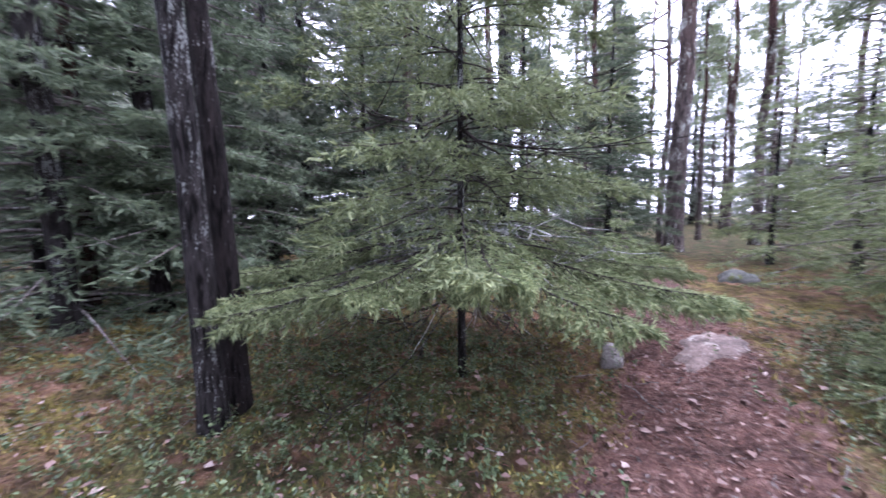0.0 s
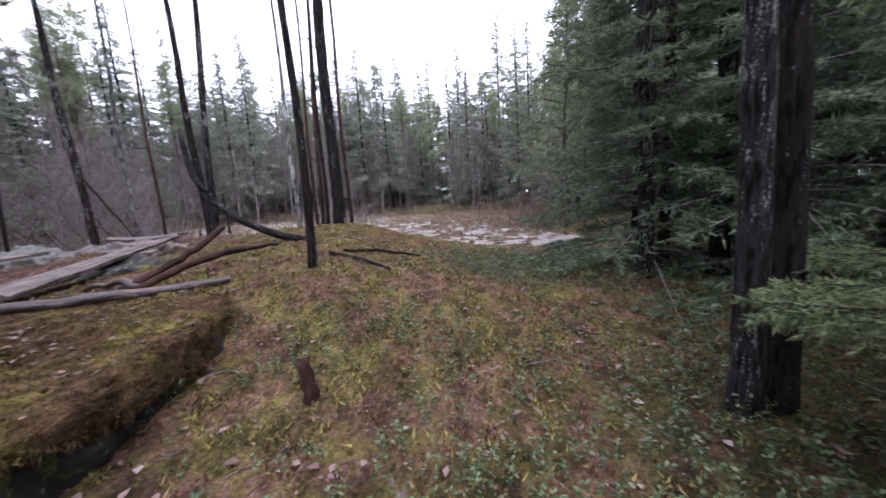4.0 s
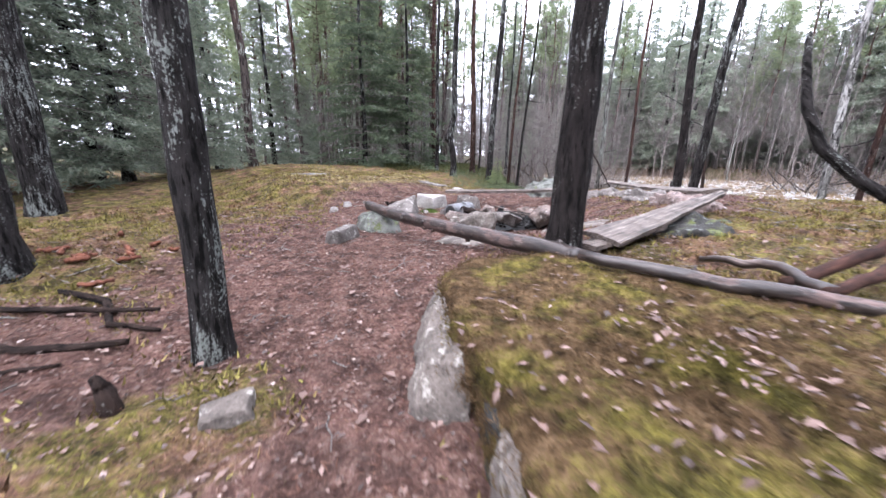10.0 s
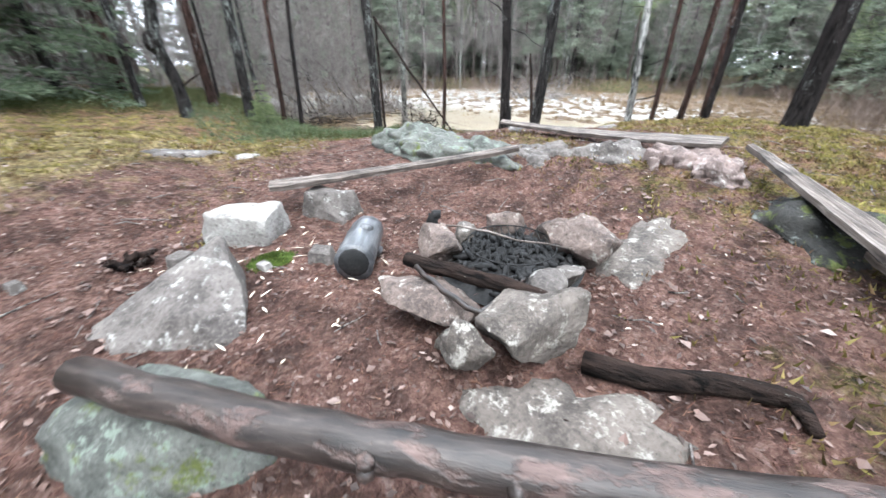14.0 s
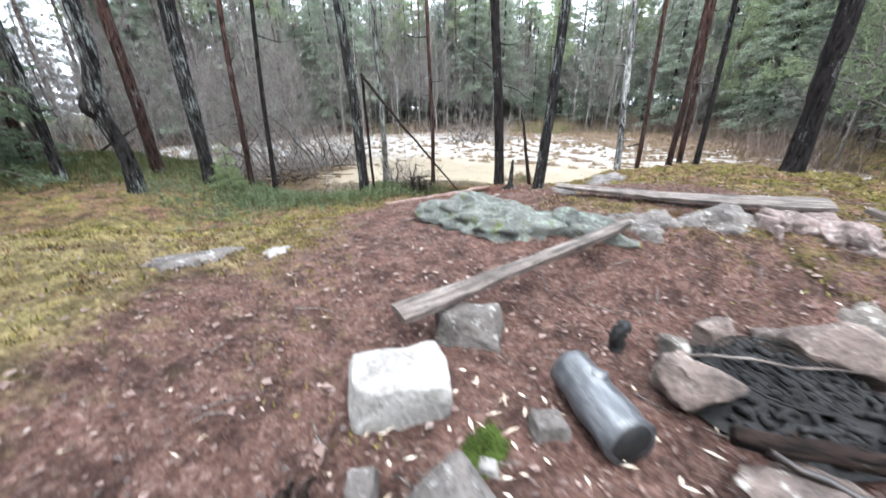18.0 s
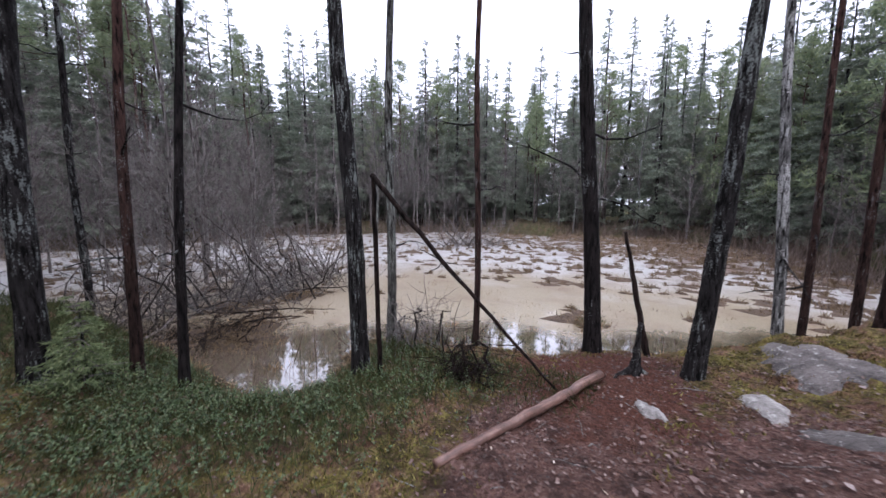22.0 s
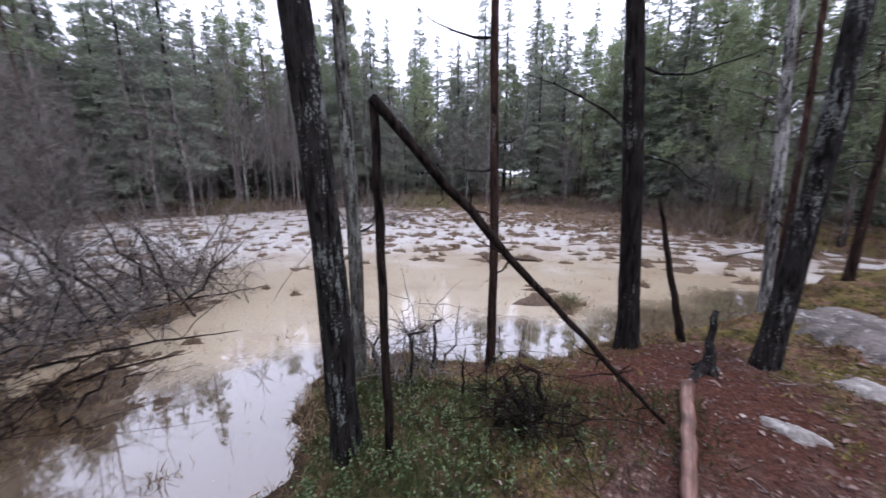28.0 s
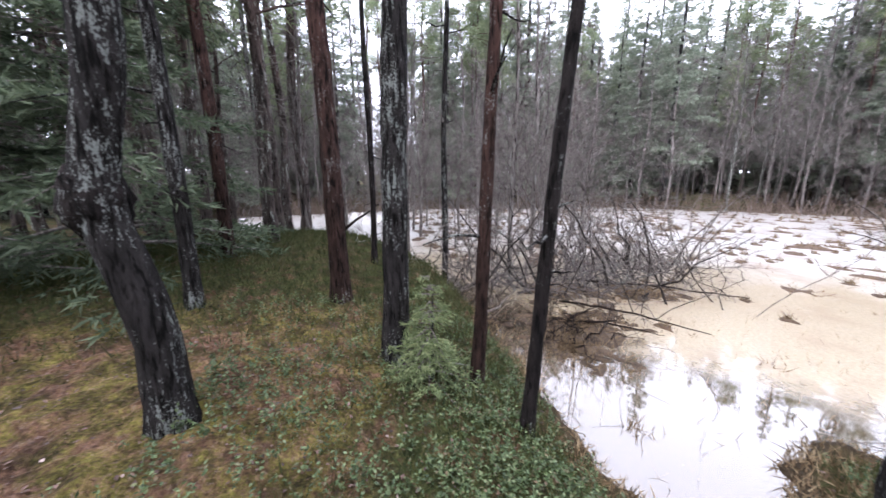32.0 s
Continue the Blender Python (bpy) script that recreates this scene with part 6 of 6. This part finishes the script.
for p0, p1, rr in [((4.68, 15.82, 0.02), (5.91, 14.07, 0.09), 0.02), ((4.19, 15.11, 0.02), (5.16, 14.16, 0.12), 0.02), ((-1.80, 17.86, 1.07), (1.27, 19.79, 0.35), 0.05), ((0.25, 18.88, 0.46), (1.66, 17.18, 1.65), 0.04), ((5.56, 16.71, 0.07), (7.87, 15.11, 0.07), 0.025)]:
    log("branch", [p0, tuple((a + b) / 2 + 0.04 for a, b in zip(p0, p1)), p1], [rr, rr * 0.8, rr * 0.3], "dead", "fallen dark branch by the water", "branch", n=7)

# dark mud bank with withered sedge in the shallows
def mud_bank(x0, y0, rx, ry, height, seed, label, rings=22, k=90):
    rr, aa = np.meshgrid(np.linspace(0.02, 1, rings), np.linspace(0, 2 * np.pi, k, endpoint=False))
    edge = np.array([1 + 0.7 * noise.noise(Vector((math.cos(a) * 1.5, math.sin(a) * 1.5, seed * 2.3))) + 0.35 * noise.noise(Vector((math.cos(a) * 5, math.sin(a) * 5, seed))) for a in aa[:, 0]])
    ox, oy = np.cos(aa) * rr * edge[:, None] * rx, np.sin(aa) * rr * edge[:, None] * ry
    bumps = np.array([[noise.noise(Vector((u * 3, v * 3, seed))) + 0.8 * noise.noise(Vector((u * 9, v * 9, seed))) for u, v in zip(r1, r2)] for r1, r2 in zip(ox, oy)])
    oz = height * (1 - rr ** 2) + bumps * 0.06 - 0.026
    i, j = np.meshgrid(np.arange(k), np.arange(rings - 1), indexing="ij")
    s = Soup()
    s.add(np.stack([ox, oy, oz], -1).reshape(-1, 3), np.stack([i * rings + j, i * rings + j + 1, (i + 1) % k * rings + j + 1, (i + 1) % k * rings + j], -1).reshape(-1, 4))
    bank = thing("mud_bank", label, "mud bank", (x0, y0, 0))
    part("peat_surface", s, "mud", bank)
    t = Soup()
    pick = rng.integers(0, ox.size, 1500)
    base = np.stack([ox.ravel()[pick], oy.ravel()[pick], oz.ravel()[pick]], -1) + rng.standard_normal((1500, 3)) * [0.08, 0.08, 0]
    blades(t, base, rng.standard_normal((1500, 3)) * 0.6 + [0, 0, 0.7], rng.uniform(0.04, 0.18, 1500), 0.007)
    tagged(part("sedge", t, "grass", bank), kind="stuff")
    return bank


mud_bank(4.45, 14.9, 1.1, 0.9, 0.05, 3, "low dark peat bank with withered sedge in the shallows")
mud_bank(4.0, 14.3, 0.55, 0.7, 0.035, 5, "wet dark mud with sunken twigs by the bank")
mud_bank(6.3, 15.9, 1.0, 0.5, 0.06, 8, "brown peat bank under the willow thicket")
mud_bank(5.0, 16.3, 0.9, 0.8, 0.06, 9, "brown sedge bank behind the shallows")
islet = mud_bank(8.0, 9.35, 0.42, 0.3, 0.07, 11, "small green islet of dwarf shrubs in the bog")
s = Soup()
k = 420
leaves(s, np.stack([rng.normal(0, 0.17, k), rng.normal(0, 0.12, k), rng.uniform(0.02, 0.17, k)], -1), rng.standard_normal((k, 3)) + [0, 0, 0.4], rng.uniform(0.025, 0.05, k), rng.uniform(0.012, 0.02, k), 0.4)
tagged(part("shrub_leaves", s, "berry", islet, "green dwarf shrub leaves", False), kind="stuff")
# moss cushion and rotten root clump by the wedge stone
cushion = thing("moss_cushion", "small bright green moss cushion between stones", "moss", (-0.24, 5.78, gz1(-0.24, 5.78)))
s, t = Soup(), Soup()
rr, aa = np.meshgrid(np.linspace(0.05, 1, 7), np.linspace(0, 2 * np.pi, 20, endpoint=False))
cx, cy = np.cos(aa) * rr * (0.15 + 0.03 * np.sin(3 * aa)), np.sin(aa) * rr * (0.11 + 0.02 * np.cos(2 * aa))
cz = 0.05 * (1 - rr ** 2)
i, j = np.meshgrid(np.arange(20), np.arange(6), indexing="ij")
s.add(np.stack([cx, cy, cz], -1).reshape(-1, 3), np.stack([i * 7 + j, i * 7 + j + 1, (i + 1) % 20 * 7 + j + 1, (i + 1) % 20 * 7 + j], -1).reshape(-1, 4))
part("cushion", s, "green_moss", cushion)
pick = rng.integers(0, cx.size, 1500)
blades(t, np.stack([cx.ravel()[pick], cy.ravel()[pick], cz.ravel()[pick]], -1) + rng.standard_normal((1500, 3)) * [0.012, 0.012, 0.002], rng.standard_normal((1500, 3)) * 0.6 + [0, 0, 0.8], rng.uniform(0.01, 0.03, 1500), 0.006)
tagged(part("moss_fuzz", t, "green_moss", cushion), kind="stuff")
clump = thing("root_clump", "dark rotten root clump in the litter", "root", (-0.92, 6.2, gz1(-0.92, 6.2)))
for k in range(7):
    s = Soup()
    a = k * 0.9
    q = bend((0.03 * math.cos(a), 0.03 * math.sin(a), 0.0), (0.14 * math.cos(a), 0.09 * math.sin(a), 0.03 + 0.05 * rng.uniform()), 5, -0.02, 0.015)
    tube(s, q, [0.02, 0.026, 0.022, 0.016, 0.006], 7, 0.25)
    part("root", s, "dead", clump)

# ---- ground cover ----


def scatter(count, x0, x1, y0, y1, weight):
    x, y = rng.uniform(x0, x1, count * 4), rng.uniform(y0, y1, count * 4)
    keep = rng.uniform(0, 1, len(x)) < np.clip(weight(x, y), 0, 1)
    x, y = x[keep][:count], y[keep][:count]
    return x, y, np.concatenate([ground_z(a, b) for a, b in zip(np.array_split(x, 20), np.array_split(y, 20))])


rng = np.random.default_rng(90)


def dry(x, y):
    return (shore_distance(x, y) > 0.15) * 1.0


# leaf litter
x, y, z = scatter(26000, -4.5, 6.5, -6, 14, lambda x, y: dry(x, y) * (0.4 + 0.6 * trail_depth(x, y)) * (0.5 + 0.5 * (waves(x * 2, y * 2 + 4) > -0.1)))
s = Soup()
w = rng.standard_normal((len(x), 3)) * [1, 1, 0.25]
leaves(s, np.stack([x, y, z + 0.012], -1), w, rng.uniform(0.015, 0.05, len(x)), rng.uniform(0.01, 0.03, len(x)), 0.88)
tagged(part("leaf_litter", s, "leaves", None, "brown fallen leaves scattered over the needles", False), "", "leaves", "", "stuff")
x, y, z = scatter(180, -1.6, 3.5, 3.5, 9.5, lambda x, y: dry(x, y) * trail_depth(x, y))
s = Soup()
leaves(s, np.stack([x, y, z + 0.015], -1), rng.standard_normal((len(x), 3)) * [1, 1, 0.1], rng.uniform(0.02, 0.06, len(x)), rng.uniform(0.006, 0.016, len(x)), 0.9)
tagged(part("wood_chips", s, "chips", None, "pale wood chips scattered round the fireplace", False), "", "wood chips", "", "stuff")
x, y, z = scatter(1500, -3.5, 6, -5, 8.6, lambda x, y: dry(x, y) * (0.35 + 0.65 * (waves(x * 1.6 + 2, y * 1.6) > 0)))
s = Soup()
leaves(s, np.stack([x, y, z + 0.022], -1), rng.standard_normal((len(x), 3)) * [1, 1, 0.12], rng.uniform(0.04, 0.075, len(x)), rng.uniform(0.03, 0.055, len(x)), 0.92)
tagged(part("birch_leaves", s, "pale_leaves", None, "flat pinkish-grey birch leaves on the ground", False), "", "leaves", "", "stuff")
x, y, z = scatter(60, -0.9, 0.5, 4.9, 6.2, lambda x, y: 1.0 + 0 * x)
s = Soup()
leaves(s, np.stack([x, y, z + 0.02], -1), rng.standard_normal((len(x), 3)) * [1, 1, 0.1], rng.uniform(0.04, 0.11, len(x)), rng.uniform(0.01, 0.02, len(x)), 0.95)
tagged(part("wood_chips", s, "chips", None, "pale split chips beside the wedge stone", False), "", "wood chips", "", "stuff")
# fallen needles
x, y, z = scatter(120000, -4, 6, -6, 10.5, lambda x, y: dry(x, y) * (0.35 + 0.65 * trail_depth(x, y)))
s = Soup()
blades(s, np.stack([x, y, z + 0.01], -1), rng.standard_normal((len(x), 3)) * [1, 1, 0.18], rng.uniform(0.02, 0.065, len(x)), 0.0045)
tagged(part("needle_litter", s, "rust", None, "red-brown fallen pine needles", False), "", "needles", "", "stuff")
# twigs
x, y, z = scatter(420, -4, 5.5, -5, 10, lambda x, y: dry(x, y) * 0.7)
s = Soup()
for a, b, c in zip(x, y, z):
    d = rng.standard_normal(3) * [1, 1, 0.1]
    d = d / np.linalg.norm(d) * rng.uniform(0.08, 0.35)
    tube(s, bend((a, b, c + 0.012), (a + d[0], b + d[1], gz1(a + d[0], b + d[1]) + 0.015), 4, 0, 0.008), [0.004, 0.005, 0.004, 0.002], 4, 0, False)
tagged(part("twigs", s, "twig", None, "thin dry twigs on the ground"), "", "twigs", "", "stuff")
# moss shoots
x, y, z = scatter(110000, -5, 7, -5, 10.5, lambda x, y: dry(x, y) * (1 - trail_depth(x, y) * 1.1) * (1 - green_depth(x, y) * 0.8) * (0.06 + 0.94 * (waves(x * 1.9 + 5, y * 1.9) * waves(x * 2.3, y * 2.3 + 7) > 0.01)))
s = Soup()
blades(s, np.stack([x, y, z], -1), rng.standard_normal((len(x), 3)) * 0.5 + [0, 0, 0.9], rng.uniform(0.02, 0.06, len(x)), 0.016)
tagged(part("moss", s, "moss", None, "yellow-green moss shoots on the forest floor", False), "", "moss", "", "stuff")
# heath grass
x, y, z = scatter(46000, -4, 5.5, 8.5, 19, lambda x, y: dry(x, y) * (green_depth(x, y) * 1.1 - 0.15))
s = Soup()
blades(s, np.stack([x, y, z], -1), rng.standard_normal((len(x), 3)) * 0.5 + [0, 0, 1], rng.uniform(0.05, 0.2, len(x)), 0.009)
tagged(part("heath", s, "heath", None, "green heath and grass on the bank", False), "", "heath", "", "stuff")


def berries(name, count, x0, x1, y0, y1, weight, label, size=1.0):
    x, y, z = scatter(count, x0, x1, y0, y1, weight)
    s = Soup()
    for a, b, c in zip(x, y, z):
        h = rng.uniform(0.06, 0.17) * size
        k = 9
        t = np.linspace(0.3, 1, k)
        lean = rng.standard_normal(2) * 0.05
        base = np.stack([a + lean[0] * t, b + lean[1] * t, c + h * t], -1)
        way = rng.standard_normal((k, 3)) * [1, 1, 0.35] + [0, 0, 0.35]
        leaves(s, base, way, rng.uniform(0.02, 0.034, k) * size, rng.uniform(0.012, 0.019, k) * size, 0.6)
    tagged(part(name, s, "berry", None, label, False), "", "shrub", "", "stuff")


berries("lingonberry", 3200, -0.9, 6.5, -6.5, 0.8, lambda x, y: dry(x, y) * np.clip(green_depth(x, y) * 1.3, 0.06, 1) * (1 - trail_depth(x, y)), "low lingonberry shrubs round the young spruce", 1.15)
berries("lingonberry", 900, -0.6, 3.2, -2.6, 0.3, lambda x, y: dry(x, y) * 0.4 * (waves(x * 1.2 + 3, y * 1.2) > 0.05), "low lingonberry shrubs at the boulder's foot")
berries("lingonberry", 1700, 0.0, 5.6, 9.6, 14.5, lambda x, y: dry(x, y) * np.clip(green_depth(x, y), 0.15, 0.9) * (1 - trail_depth(x, y) * 0.9), "low lingonberry shrubs on the bank")

berries("lingonberry", 1100, 0.3, 3.4, 10.9, 13.4, lambda x, y: dry(x, y) * (0.25 + 0.75 * (waves(x * 1.4, y * 1.4 + 2) > 0.05)), "low lingonberry shrubs in the heath by the crooked pine", 1.1)

# bog hummocks and sedge
x, y = rng.uniform(3, 31, 9000), rng.uniform(1, 33, 9000)
d = np.hypot(x - 2, y - 10)
far_brown = np.clip((x - 10) / 14 - (y - 8) / 14, 0, 1)
keepers = (shore_distance(x, y) < -0.5) & (rng.uniform(0, 1, 9000) < 0.2 + 0.5 * far_brown) & ~((np.hypot(x - 4.3, y - 13) < 1.9) | (np.hypot(x - 6.3, y - 10.6) < 1.0))
x, y = x[keepers], y[keepers]
s, t = Soup(), Soup()
ring = np.linspace(0, 2 * np.pi, 8, endpoint=False)
for a, b in zip(x, y):
    near = math.hypot(a - 2, b - 10)
    if near < 9 and rng.uniform() < 0.85:
        continue
    r = 0.06 + 0.24 * rng.uniform() ** 2
    h = rng.uniform(0.012, 0.04)
    q = r * (1 + rng.normal(0, 0.38, 8))
    v = np.concatenate([np.stack([a + np.cos(ring) * q * 1.2, b + np.sin(ring) * q * 1.5, np.full(8, -0.01)], -1), np.stack([a + np.cos(ring) * q * 0.75, b + np.sin(ring) * q * 0.95, np.full(8, h * 0.8)], -1), [[a, b, h]]])
    f = [(k, (k + 1) % 8, 8 + (k + 1) % 8, 8 + k) for k in range(8)]
    s.add(v, f)
    s.f.extend([[s.n - 17 + 8 + k, s.n - 17 + 8 + (k + 1) % 8, s.n - 1] for k in range(8)])
    k = 26 if near < 18 else 10
    o = rng.normal(0, 0.5, (k, 2)) * r
    blades(t, np.stack([a + o[:, 0], b + o[:, 1], np.full(k, h * 0.5)], -1), rng.standard_normal((k, 3)) * 0.5 + [0, 0, 0.9], rng.uniform(0.06, 0.2, k), 0.014 if near < 15 else 0.025)
tagged(part("bog_hummocks", s, "peat", None, "brown peat hummocks rising from the slush"), "", "hummocks", "", "stuff")
tagged(part("bog_sedge", t, "grass", None, "withered brown sedge on the bog", False), "", "sedge", "", "stuff")
s = Soup()
for a, b, k in [(3.75, 12.85, 40), (4.3, 13.6, 14), (5.4, 12.6, 12), (6.6, 11.6, 30), (7.2, 10.2, 30), (6.0, 13.4, 16)]:
    o = rng.normal(0, 0.08, (k, 2))
    blades(s, np.stack([a + o[:, 0], b + o[:, 1], np.full(k, -0.01)], -1), rng.standard_normal((k, 3)) * 0.5 + [0, 0, 0.8], rng.uniform(0.05, 0.16, k), 0.012)
for _ in range(420):
    a, b = rng.uniform(5, 20), rng.uniform(7, 24)
    if float(shore_distance(np.array([a]), np.array([b]))[0]) < -0.3 and not (np.hypot(a - 4.3, b - 13) < 1.9):
        k = rng.integers(5, 14)
        o = rng.normal(0, 0.1, (k, 2)) * [2.0, 1]
        blades(s, np.stack([a + o[:, 0], b + o[:, 1], np.full(k, -0.01)], -1), rng.standard_normal((k, 3)) * 0.7 + [0, 0, 0.6], rng.uniform(0.04, 0.12, k), 0.014)
x, y = rng.uniform(3, 8, 1500), rng.uniform(9, 16, 1500)
k = (shore_distance(x, y) < -0.3) & (rng.uniform(0, 1, 1500) < 0.35 + 0.5 * (waves(x * 0.9, y * 0.9) > 0.1))
blades(s, np.stack([x[k], y[k], np.full(k.sum(), -0.02)], -1), rng.standard_normal((k.sum(), 3)) * 0.4 + [0, 0, 0.8], rng.uniform(0.05, 0.2, k.sum()), 0.006)
tagged(part("water_sedge", s, "grass", None, "brown sedge tufts standing in open water", False), "", "sedge", "", "stuff")
# grass hanging over the near waterline
x, y = rng.uniform(2.4, 9.5, 120000), rng.uniform(5.5, 17, 120000)
d = np.concatenate([shore_distance(a, b) for a, b in zip(np.array_split(x, 20), np.array_split(y, 20))])
k = (d > -0.1) & (d < 0.3) & (rng.uniform(0, 1, len(x)) < 0.35 + 0.65 * (waves(x * 2.1, y * 2.1) > 0))
x, y, d = x[k], y[k], d[k]
s = Soup()
blades(s, np.stack([x, y, np.maximum(0.0, ground_z(x, y))], -1), rng.standard_normal((len(x), 3)) * 0.7 + [0, 0, 0.7], rng.uniform(0.04, 0.16, len(x)), 0.011)
tagged(part("bank_grass", s, "grass", None, "withered grass and heath hanging over the waterline", False), "", "grass", "", "stuff")
# brushwood along the far bank
s = Soup()
edge = np.concatenate([np.linspace(a, b, 400) for a, b in zip(SHORE[9:16], SHORE[10:17])])
c = edge[rng.integers(0, len(edge), 9000)] + rng.normal(0, 1.3, (9000, 2))
blades(s, np.stack([c[:, 0], c[:, 1], np.zeros(9000)], -1), rng.standard_normal((9000, 3)) * 0.42 + [0, 0, 1], rng.uniform(0.25, 1.0, 9000) ** 1.6 * 2.0, 0.024)
tagged(part("brushwood", s, "brush", None, "bare brown brushwood along the far bank", False), "", "brushwood", "", "stuff")
